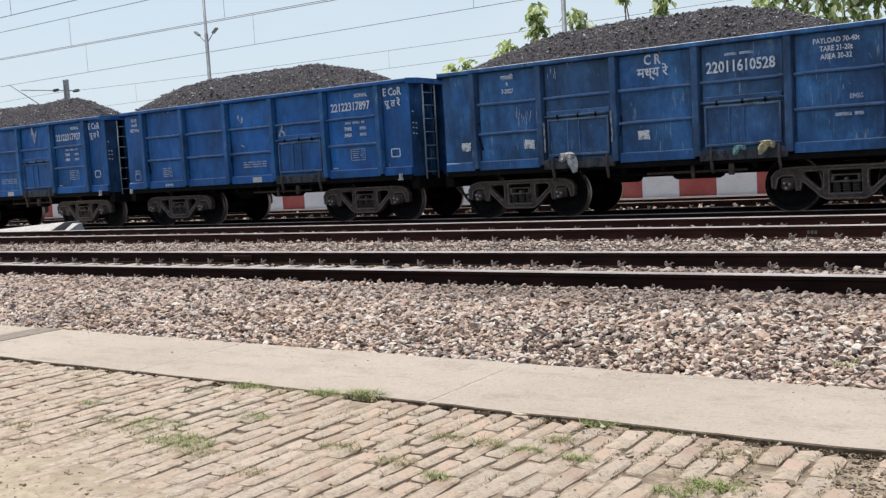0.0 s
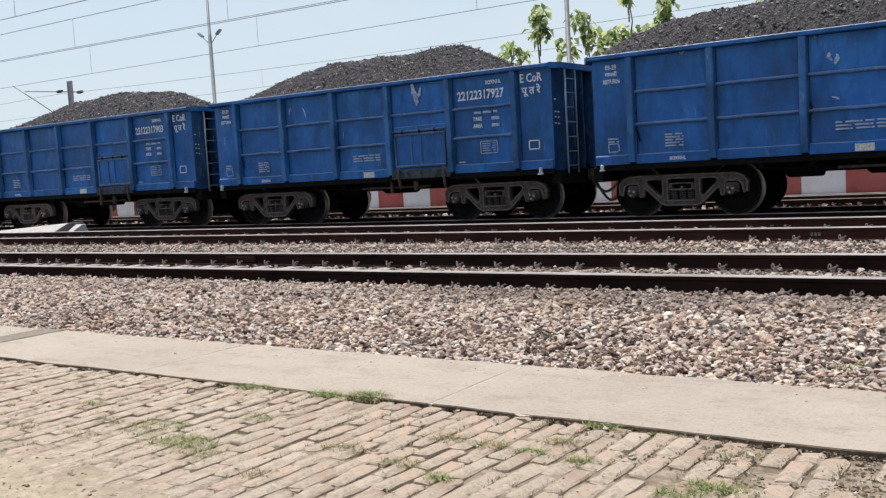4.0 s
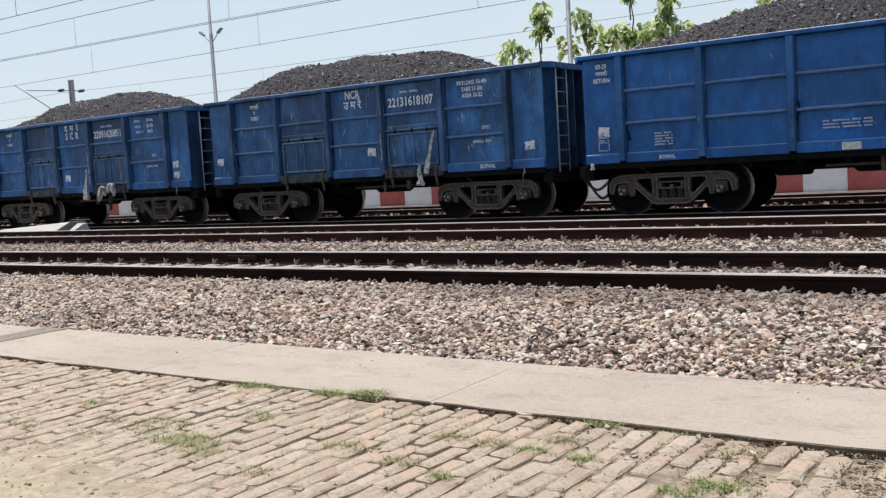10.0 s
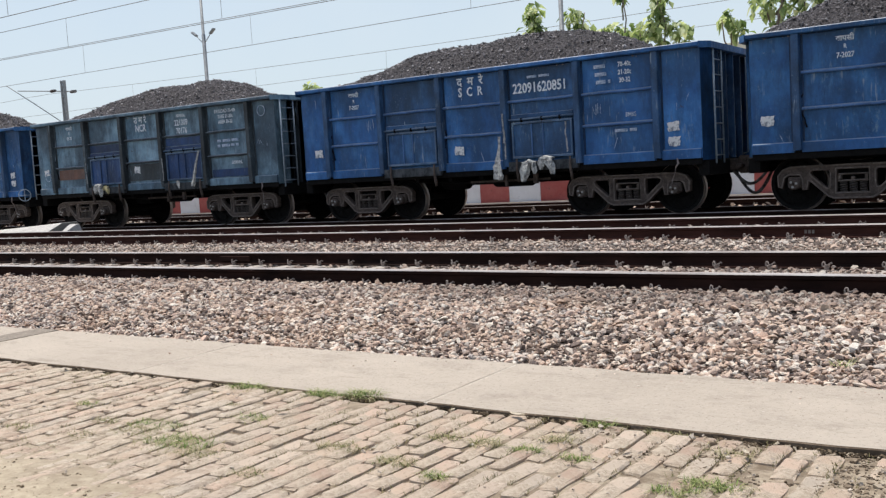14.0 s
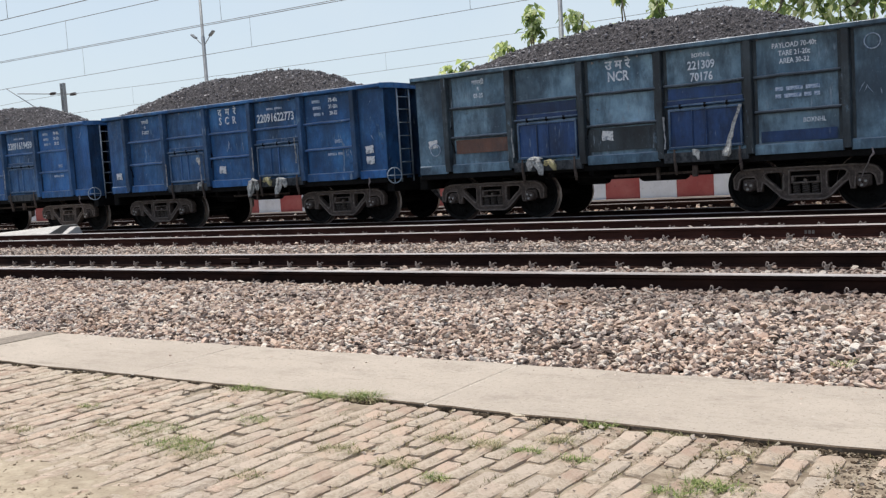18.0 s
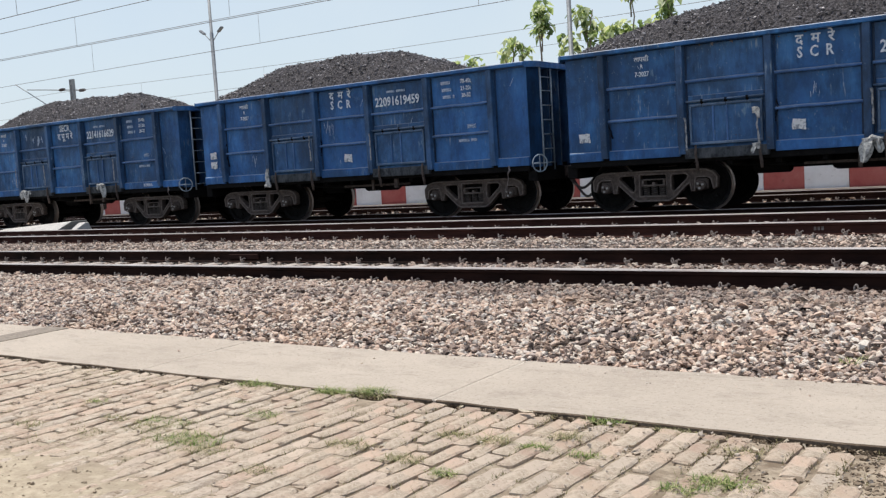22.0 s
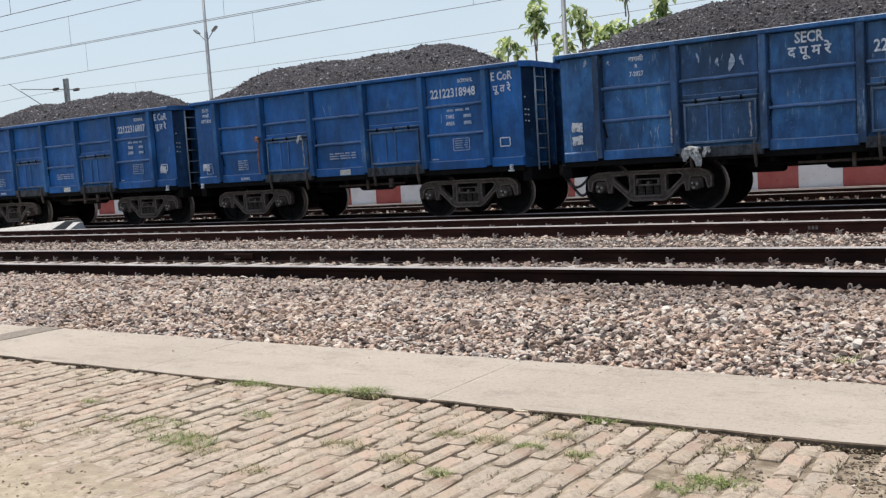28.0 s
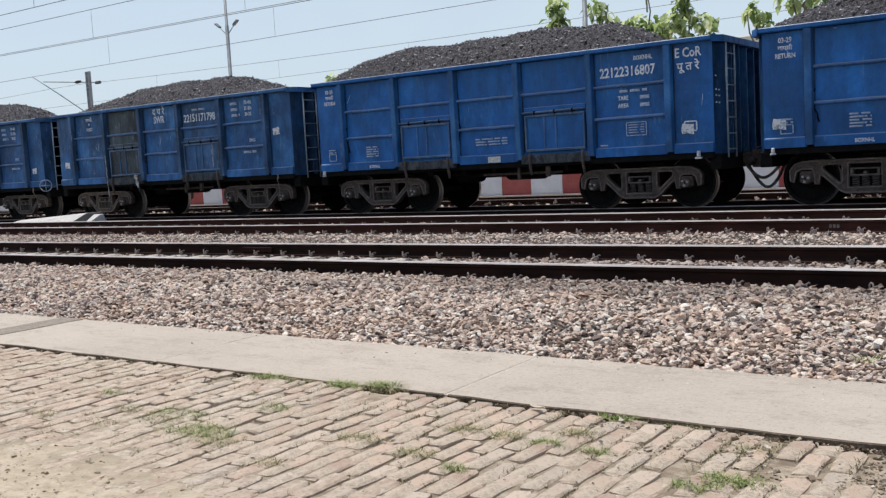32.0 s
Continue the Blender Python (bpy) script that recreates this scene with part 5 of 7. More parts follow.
for k in range(5):
    a = k * math.tau / 5
    add_box(bm, 0.30 * math.cos(a) - 0.04, 0.30 * math.cos(a) + 0.04, -0.045, 0.0, 0.30 * math.sin(a) - 0.04, 0.30 * math.sin(a) + 0.04, 0.012)
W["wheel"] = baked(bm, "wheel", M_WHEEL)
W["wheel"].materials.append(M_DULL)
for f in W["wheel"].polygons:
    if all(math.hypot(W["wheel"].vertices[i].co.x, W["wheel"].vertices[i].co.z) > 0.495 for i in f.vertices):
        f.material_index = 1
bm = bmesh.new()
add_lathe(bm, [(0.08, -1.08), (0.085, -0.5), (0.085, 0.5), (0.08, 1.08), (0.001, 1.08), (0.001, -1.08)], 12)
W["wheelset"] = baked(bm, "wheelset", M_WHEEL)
AXLES = (0.68, 2.68, BODY - 2.68, BODY - 0.68)


def hose(dx, drop, y):
    pts = []
    for k in range(13):
        u = k / 12
        pts.append((BODY + 0.06 + u * (PITCH - BODY - 0.12) + dx * math.sin(u * math.pi), y + 0.05 * math.sin(u * 7), 0.90 - drop * math.sin(u * math.pi) ** 0.8))
    return tube_mesh("brake_hose", M_HOSE, (pts, 0.031), n=8)


W["hose_a"], W["hose_b"] = hose(0.0, 0.40, 0.02), hose(0.03, 0.60, 0.22)
W["hose_joint"] = box_mesh("hose_joint", M_PAPER, (BODY + 0.102, BODY + 0.17, -0.05, 0.06, 0.84, 0.96), bev=0.02)
W["push_pole_bracket"] = box_mesh("lamp_bracket", M_PAPER, (9.735, 9.785, FACE - 0.04, FACE + 0.05, SILL - 0.06, SILL + 0.055), (9.69, 9.83, FACE - 0.03, FACE + 0.02, SILL - 0.10, SILL - 0.064), bev=0.012)
W["tail_bracket"] = box_mesh("lamp_bracket", M_PAPER, (0.17, 0.22, FACE - 0.03, FACE + 0.05, SILL - 0.06, SILL + 0.035), (0.14, 0.25, FACE - 0.02, FACE + 0.02, SILL - 0.10, SILL - 0.064), bev=0.012)


def coal_mesh(seed, a, b, c, d, height):
    """A heap of coal above the rim: it rises from a to b and falls from c to d; fine slack with lumps."""
    g = np.random.default_rng(seed)
    nx, ny = 110, 34
    V = []
    for i in range(nx + 1):
        x = 0.12 + (BODY - 0.24) * i / nx
        rise, fall = min(1.0, max(0.0, (x - a) / (b - a))), math.sin(min(1.0, max(0.0, (d - x) / (d - c))) * math.pi / 2)
        ridge = math.sin(rise * math.pi / 2) * fall
        for j in range(ny + 1):
            y = -1.44 + 2.88 * j / ny
            side = max(0.0, 1 - (abs(y) / 1.42) ** 2.2)
            z = TOP - 0.24 + 0.16 * min(1.0, ridge * 4) + (height + 0.08) * ridge * side + 0.09 * noise.noise((x * 0.8 + seed, y * 0.9, 1)) * ridge
            z += 0.05 * noise.noise((x * 3 + seed, y * 3, 2)) + 0.025 * noise.noise((x * 9, y * 9, seed)) + g.uniform(-0.018, 0.018)
            V.append((x, y, z))
    w = ny + 1
    F = [(i * w + j, (i + 1) * w + j, (i + 1) * w + j + 1, i * w + j + 1) for i in range(nx) for j in range(ny)]
    P = np.array(V)
    P = P[(P[:, 1] < 0.9) & (P[:, 2] > TOP - 0.16)]   # the side of the heap that shows above the rim
    k = 4600
    C = P[g.integers(0, len(P), k)] + g.uniform(-0.05, 0.05, (k, 3)) * (1, 0.9, 0.15) + (0, 0, 0.002)
    s = np.clip(g.lognormal(math.log(0.0185), 0.38, k), 0.009, 0.042)
    lumps = pebbles("lumps", C, s, M_COAL, seed + 9, 0.85, "bit")
    bm = bmesh.new()
    bm.from_mesh(lumps)
    bpy.data.meshes.remove(lumps)
    heap = mesh_from("heap", V, F, M_SLACK)
    k0 = len(bm.faces)
    bm.from_mesh(heap)
    bm.faces.ensure_lookup_table()
    for f in bm.faces[k0:]:
        f.material_index = 1
    bpy.data.meshes.remove(heap)
    me = bpy.data.meshes.new("coal_load")
    bm.to_mesh(me)
    bm.free()
    me.materials.append(M_COAL)
    me.materials.append(M_SLACK)
    return me


HEAPS = (
    (-0.6, 2.4, 5.0, 8.9, 0.85), (-0.3, 3.2, 4.8, 8.6, 0.84), (-0.8, 2.2, 5.0, 8.9, 0.87), (-0.1, 3.5, 5.8, 8.7, 0.85), (-0.1, 4.8, 5.8, 9.3, 0.84),
    (-0.4, 2.3, 4.8, 8.6, 0.85), (0.1, 4.6, 5.6, 9.0, 0.82), (0.3, 4.4, 5.6, 8.8, 0.80), (-0.6, 3.2, 4.8, 8.6, 0.87), (-0.5, 2.8, 4.0, 8.2, 0.90),
    (-0.4, 2.9, 4.9, 9.0, 0.82), (-0.6, 2.7, 6.2, 9.0, 0.84), (-0.7, 2.2, 5.9, 8.9, 0.79), (-0.3, 3.4, 4.8, 9.2, 0.74), (-0.4, 3.0, 5.2, 8.8, 0.80),
)
COALS = [coal_mesh(21 + i, a, b, c + 0.9, d + 0.05, height - 0.065) for i, (a, b, c, d, height) in enumerate(HEAPS)]


def add_drape(bm, pts, rad, g, n=12):
    """A hanging twist of thin sheet: a tube whose folds run along it and turn slowly."""
    p1, p2 = g.uniform(0, 6), g.uniform(0, 6)
    rings = []
    for i, (x, y, z) in enumerate(pts):
        u = i / (len(pts) - 1)
        ring = []
        for k in range(n):
            a = math.tau * k / n
            f = rad[i] * (0.78 + 0.34 * math.sin(3 * a + p1 + u * 2.2) + 0.20 * math.sin(5 * a + p2 - u * 3) + g.uniform(-0.08, 0.08))
            ring.append(bm.verts.new((x + f * math.cos(a), y + f * 0.55 * math.sin(a), z + (g.uniform(-0.25, 0.25) * rad[i] if i == len(pts) - 1 else 0))))
        rings.append(ring)
    for p, q in zip(rings, rings[1:]):
        for k in range(n):
            bm.faces.new((p[k], p[(k + 1) % n], q[(k + 1) % n], q[k]))
    bm.faces.new(rings[0][::-1])
    bm.faces.new(rings[-1])


def strip_rag(seed, length, r0, r1, swell=1.5):
    """A twisted strip of plastic hanging down, from radius r0 at its knot to r1 near its end."""
    g = random.Random(seed)
    bm = bmesh.new()
    pts, rad, drift = [], [], 0.0
    for k in range(14):
        u = k / 13
        drift += g.uniform(-0.012, 0.012)
        pts.append((drift, -0.02 - 0.4 * r1 * u, length * (0.5 - u)))
        rad.append((r0 + (r1 - r0) * u ** swell) * (1.25 if k < 2 else g.uniform(0.85, 1.15)) * (0.8 if k == 13 and r1 > 0.05 else 1.0))
    add_drape(bm, pts, rad, g)
    return baked(bm, "plastic_rag", M_RAG)


def cloth_rag(seed, width, height):
    """A sheet caught on the door sill: a bunched knot with one broad slanting tail and a shorter one."""
    g = random.Random(seed)
    bm = bmesh.new()
    b = width * 0.30
    side = g.choice((-1, 1))
    knot = [(width * (u - 0.5), -0.05 + g.uniform(-0.01, 0.01), height * 0.34 + g.uniform(-0.08, 0.08) * height) for u in (0.05, 0.3, 0.5, 0.72, 0.95)]
    add_tube(bm, knot, [height * f * g.uniform(0.8, 1.15) for f in (0.05, 0.13, 0.16, 0.12, 0.05)], 9)
    drop = g.uniform(1.0, 1.35)
    lead = [(side * width * (0.12 + 0.28 * v) + g.uniform(-0.01, 0.01), -0.06 - 0.02 * v, height * (0.36 - drop * v)) for v in (0, 0.22, 0.45, 0.7, 1.0)]
    add_drape(bm, lead, [b * f for f in (0.75, 1.0, 0.95, 0.8, 0.45)], g, 12)
    drop = g.uniform(0.45, 0.8)
    tail = [(-side * width * (0.22 + 0.10 * v) + g.uniform(-0.01, 0.01), -0.055, height * (0.34 - drop * v)) for v in (0, 0.4, 0.75, 1.0)]
    add_drape(bm, tail, [b * f for f in (0.6, 0.75, 0.6, 0.3)], g, 10)
    for v in bm.verts:
        v.co += Vector((g.uniform(-1, 1), g.uniform(-1, 1), g.uniform(-1, 1))) * 0.02 * height
    return baked(bm, "plastic_rag", M_RAG)


RAGS = {
    "thin": ([strip_rag(s, 0.62, 0.016, 0.020) for s in (1, 2, 3)], M_TWIST, "dirty twisted strip of plastic on the door post"),
    "sack": ([strip_rag(s, 0.46, 0.030, 0.10, 1.2) for s in (26, 27)], M_RAG, "small torn plastic sack hanging at the door"),
    "bag": ([strip_rag(s, 0.92, 0.028, 0.15, 2.2) for s in (6, 7)], M_RAG, "torn pale plastic bag hanging at the door"),
    "cloth": ([cloth_rag(s, 0.38, 0.32) for s in (8, 9, 10, 11)], M_RAG, "crumpled pale plastic sheet caught on the door sill"),
    "small": ([cloth_rag(s, 0.15, 0.14) for s in (12, 13, 14)], M_RAG, "small knot of pale plastic"),
    "yellow": ([cloth_rag(s, 0.30, 0.17) for s in (15, 16)], M_RAG_YELLOW, "yellowed plastic sheet on the door sill"),
    "teal": ([cloth_rag(19, 0.24, 0.16)], M_RAG_TEAL, "faded teal plastic sheet on the door sill"),
    "slant": ([strip_rag(s, 0.98, 0.022, 0.085, 1.6) for s in (31, 32)], M_RAG, "long pale plastic strip slung across the door edge"),
    "orange": ([cloth_rag(17, 0.16, 0.15)], M_RAG_ORANGE, "rust-orange rag tied to the door post"),
    "rust": ([strip_rag(18, 0.75, 0.020, 0.018)], M_RAG_ORANGE, "rusty cord hanging from the door post"),
}


def scratch_mesh(seed):
    """A thin, ragged pale scrape on the paint."""
    g = random.Random(seed)
    L, w = g.uniform(0.08, 0.26), g.uniform(0.004, 0.009)
    top, low = [], []
    for k in range(7):
        u = k / 6
        c = 0.008 * math.sin(u * 2.5 + seed) + g.uniform(-0.0015, 0.0015)
        h = w * math.sin(math.pi * (0.08 + 0.84 * u)) * g.uniform(0.5, 1.2)
        top.append((c - h, 0, (u - 0.5) * L))
        low.append((c + h, 0, (u - 0.5) * L))
    return mesh_from("scratch", top + low, [(k, k + 7, k + 8, k + 1) for k in range(6)], M_FAINT)


SCRATCHES = [scratch_mesh(s) for s in range(12)]


def paper_mesh(seed):
    """A pasted label with torn, uneven edges."""
    g = random.Random(seed)
    ring = []
    for k in range(16):
        a = math.tau * k / 16
        q = 1 / max(abs(math.cos(a)), abs(math.sin(a)))
        ring.append((0.125 * math.cos(a) * q * g.uniform(0.82, 1.05), 0.0, 0.10 * math.sin(a) * q * g.uniform(0.80, 1.05)))
    return mesh_from("label_plate", [(0, -0.003, 0)] + ring, [(0, 1 + (k + 1) % 16, 1 + k) for k in range(16)], M_PAPER)


PAPERS = [paper_mesh(s) for s in range(4)]
TICK = box_mesh("label_plate", M_WHITE, (-0.02, 0.02, -0.004, 0.0, -0.014, 0.014), bev=0)


def build_wagon(spec):
    paint, worn = PAINTS[spec["paint"]], PAINTS[spec.get("worn", spec["paint"])]
    trim = PAINTS[spec["trim"]]
    w = empty("coal_wagon", pose(0, 0, 0), spec["label"], "freight wagon", "coal wagons of the train")
    for i, me in enumerate(PANELS):
        mat = PAINTS["soot"] if i == spec.get("burnt") else worn if spec.get("worn") == "dirty" and i in (2, 4) else paint
        part("side_panel", me, mat, w)
    for me in POST:
        part("side_post", me, trim, w)
    # crease shade drawn as dark strips along the posts, widest on the grey wagon
    for me in CREASES[{"blue": 0.020, "grey": 0.055}.get(spec["paint"], 0.032)]:
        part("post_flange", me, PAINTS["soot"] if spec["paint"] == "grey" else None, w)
    for (i, z), me in RIBS.items():
        if not (z < 2 and i in spec["doors"]):
            part("rib", me, trim if spec["paint"] == "grey" else PAINTS["rib"], w)
    for i, me in enumerate(FLANGES):
        if i not in spec["doors"]:
            part("bottom_flange", me, paint if spec["paint"] == "blue" else PAINTS["faded" if spec["paint"] != "grey" else "grey"], w)
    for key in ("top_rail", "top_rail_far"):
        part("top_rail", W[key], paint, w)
    part("sill", W["sill"], None, w, "black sill under the body")
    part("far_wall", W["far_wall"], paint, w)
    part("floor", W["floor"], None, w)
    for key in ("lead", "tail"):
        part("end_wall", W["end_wall_" + key], paint if spec["paint"] == "grey" else PAINTS["ends"], w)
        part("end_coping", W["end_coping_" + key], paint, w)
        for me in W["end_post_" + key]:
            part("end_post", me, trim if spec["paint"] != "blue" else PAINTS["worn"], w)
        if key == "lead":
            lad = part("ladder", W["ladder_" + key], M_PALE, w, at=pose(0, spec.get("ladder", 0.0), 0))
            for me in W["rung_" + key]:
                part("rung", me, M_PALE, lad)
            part("grab_bar", W["grab_bar"], None, w, "pale upright grab bar")
        part("headstock", W["headstock_" + key], None, w)
        part("coupler", W["coupler_" + key], None, w, "dark cast coupler head")
    for i in spec["doors"]:
        leaf = PAINTS["soot"] if i == spec.get("burnt") else worn
        d = part("door", DOORS[i]["door"], leaf, w, "closed framed steel side door")
        part("door_frame", DOORS[i]["frame"], PAINTS["edge"], d, "scuffed pale edges of the door")
        part("lintel", DOORS[i]["lintel"], leaf, d)
        for me in DOORS[i]["rail"]:
            part("door_rail", me, PAINTS["rib"] if spec["paint"] != "grey" else worn, d)
        part("hinge_rod", DOORS[i]["rod"], PAINTS["edge"], d, "scuffed steel hinge rod")
        for me in DOORS[i]["hinge"]:
            part("hinge", me, None, d)
        part("threshold", DOORS[i]["threshold"], None, d, "sooty grey door sill")
        for me in DOORS[i]["latch"]:
            part("latch", me, None, d)
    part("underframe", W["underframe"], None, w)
    part("brake_cylinder", W["brake_cylinder"], None, w)
    part("brake_pipe", W["brake_pipe"], None, w)
    part("air_reservoir", W["air_reservoir"], None, w, "sooty black brake air reservoir")
    part("brake_lever", W["brake_lever"], None, w)
    if spec.get("handwheel"):
        part("brake_wheel", W["brake_wheel"], None, w, "spoked hand brake wheel", pose(10.36, FACE - 0.06, 1.12, 0, 0, 62))
    if spec.get("bracket"):
        part("lamp_bracket", W["push_pole_bracket"], None, w, "small pale tail lamp bracket")
        part("lamp_bracket", W["tail_bracket"], None, w, "small pale tail lamp bracket")
    for c in (1.68, BODY - 1.68):
        b = part("bogie", W["bolster"], None, w, "sooty cast steel bogie", pose(c, 0, 0))
        part("spring_plank", W["spring_plank"], None, b)
        for key in ("bolster_bar", "spring_seat"):
            for me in W[key]:
                part(key, me, None, b)
        for s in (-1, 1):
            side = part("side_frame", W["side_frame"], None, b, at=pose(0, s * 1.13, 0))
            if s < 0:
                for me in RIM:
                    part("casting_rim", me, None, side, "worn raised rim of the casting")
            for a in (-1.0, 1.0):
                box = part("axle_box", W["axle_box"], None, b, at=pose(a, s * 1.13, 0, 0, 0, 0 if s < 0 else 180))
            for x in (-0.17, 0.0, 0.17):
                part("spring", W["spring"], None, b, at=pose(x, s * 1.13, 0))
        for a in (-1.0, 1.0):
            for q in (0.3, 0.3 + math.tau / 3, 0.3 + math.tau * 2 / 3):
                part("cap_bolt", W["end_bolt"], None, b, at=pose(a + 0.055 * math.cos(q), -1.13, 0.5 + 0.055 * math.sin(q)))
    sets = []
    for x in AXLES:
        ax = part("wheelset", W["wheelset"], None, w, at=pose(x, 0, 0.5))
        for s in (-1, 1):
            part("wheel", W["wheel"], None, ax, at=pose(0, s * 0.87, 0, 0, 0, 0 if s < 0 else 180))
        sets.append(ax)
    for key in ("hose_a", "hose_b"):
        part("brake_hose", W[key], None, w)
    part("hose_joint", W["hose_joint"], None, w)
    for me in W["chain"][:2 if 2 in spec["doors"] else 3]:
        part("lashing_chain", me, None, w, "thin dark chain hanging beside the post")
    if spec["paint"] != "blue":
        part("tether_cord", W["cord"], None, w, "dirty cord tied to the corner")
    for body, x, z, size, mat in spec["marks"]:
        part("marking", text_mesh(body, size, mat, None, 0.024), None, w, at=pose(x, SKIN - (0.058 if z < 1.27 else 0.024), z))
    for x, z, sx, sz, mat in spec["plates"]:
        part("label_plate", box_mesh("label_plate", mat, (-sx / 2, sx / 2, -0.004, 0.002, -sz / 2, sz / 2), bev=0), None, w, at=pose(x, SKIN - (0.058 if z < 1.27 else 0.026), z))
    if spec.get("bracket"):
        for x, z in ((0.06, 2.52), (0.06, 2.26), (0.13, 2.25), (0.06, 2.15), (0.13, 2.14), (0.06, 2.02), (0.13, 2.01)):
            part("label_plate", TICK, None, w, at=pose(BODY + x * 0.467 + 0.006, SKIN + x * 1.0 - 0.003, z, 0, 0, 65))
    g = random.Random(spec["label"] + str(len(spec["marks"])) + spec["marks"][2][0])
    for _ in range(3 if spec["paint"] == "blue" else 7):
        i = g.randrange(7)
        x = g.uniform(EDGES[i] + 0.2, EDGES[i + 1] - 0.2)
        z = g.choice((1.45, 2.15, 2.75)) + g.uniform(-0.15, 0.15)
        part("scratch", g.choice(SCRATCHES), None, w, at=pose(x, SKIN - 0.022, z, 0, g.uniform(-35, 35), 0))
    for k, (x, z, key) in enumerate(spec.get("rags", ())):
        meshes, mat, words = RAGS[key]
        part("plastic_rag", meshes[(k + len(spec["marks"])) % len(meshes)], mat, w, words, pose(x, FACE - 0.01, z, 0, 15 if key == "slant" else 0, 0))
    for x, z in spec.get("scuffs", ()):
        for k in range(4):
            part("scratch", SCRATCHES[(k * 5 + int(x * 10)) % 12], None, w, "pale scrape through the paint", pose(x + (k - 1.5) * 0.05 + g.uniform(-0.02, 0.02), SKIN - 0.022, z + g.uniform(-0.08, 0.08), 0, g.uniform(-12, 12), 0) @ Matrix.Diagonal((1.2, 1, 1.1, 1)))
    for k, (x, z, wide, tall) in enumerate(spec.get("smears", ())):
        part("smear", SCRATCHES[(k * 3 + int(z * 10)) % 12], None, w, "pale dusty smear on the paint", pose(x, SKIN - 0.0225, z, 0, g.uniform(-8, 8), 0) @ Matrix.Diagonal((wide, 1, tall, 1)))
    for k, (x, z) in enumerate(spec.get("papers", ())):
        part("label_plate", PAPERS[k % 4], None, w, "dirty paper label pasted on the panel", pose(x, SKIN - 0.026, z, 0, (3, -4, 2, -2)[k % 4], 0))
    return w, sets


def bars(x, z, n, width, h=0.045, gap=0.10, mat=None):
    """Rows of plain bars that stand for writing too small to read."""
    g = random.Random(int(x * 100 + z * 10))
    out = []
    for k in range(n):
        a = x - width / 2
        while a < x + width / 2 - 0.05:
            l = min(g.uniform(0.12, 0.34), x + width / 2 - a)
            out.append((a + l / 2, z - k * gap, l - 0.03, h, mat or M_FAINT))
            a += l + 0.02
    return out


def frame_lines(x, z, w, h, mat, t=0.025):
    return [(x, z + h / 2, w, t, mat), (x, z - h / 2, w, t, mat), (x - w / 2, z, t, h - t, mat), (x + w / 2, z, t, h - t, mat)]


def east_marks(number):
    m = [("E CoR", 9.56, 3.00, 0.25, M_WHITE), ("पू त रे", 9.56, 2.74, 0.21, M_WHITE), (number, 8.30, 2.76, 0.27, M_WHITE), ("BOXNHL", 8.64, 3.01, 0.12, M_WHITE),
         ("03-29", 0.42, 3.02, 0.13, M_WHITE), ("वापसी", 0.42, 2.88, 0.11, M_WHITE), ("RETURN", 0.42, 2.74, 0.12, M_WHITE), ("TARE", 8.20, 2.24, 0.12, M_WHITE), ("AREA", 8.20, 2.09, 0.12, M_WHITE), ("BOXNHL", 1.75, 1.15, 0.10, M_WHITE)]
    p = bars(8.42, 2.38, 1, 0.62, 0.05, mat=M_FAINT) + [(8.66, 2.24, 0.20, 0.07, M_FAINT), (8.66, 2.09, 0.20, 0.07, M_FAINT)]
    p += frame_lines(8.46, 1.62, 0.42, 0.26, M_FAINT, 0.018) + bars(8.46, 1.70, 4, 0.36, 0.02, 0.05)
    p += frame_lines(9.58, 1.60, 0.24, 0.18, M_WHITE) + frame_lines(0.42, 1.42, 0.22, 0.16, M_FAINT, 0.02) + bars(0.42, 1.60, 2, 0.26, 0.03, 0.06)
    p += bars(1.68, 1.62, 5, 0.40, 0.03, 0.055) + bars(5.05, 1.62, 3, 0.85, 0.03, 0.06) + [(5.12, 1.16, 0.32, 0.13, M_YELLOW)] + bars(7.75, 1.32, 1, 0.2, 0.03)
    return m, p


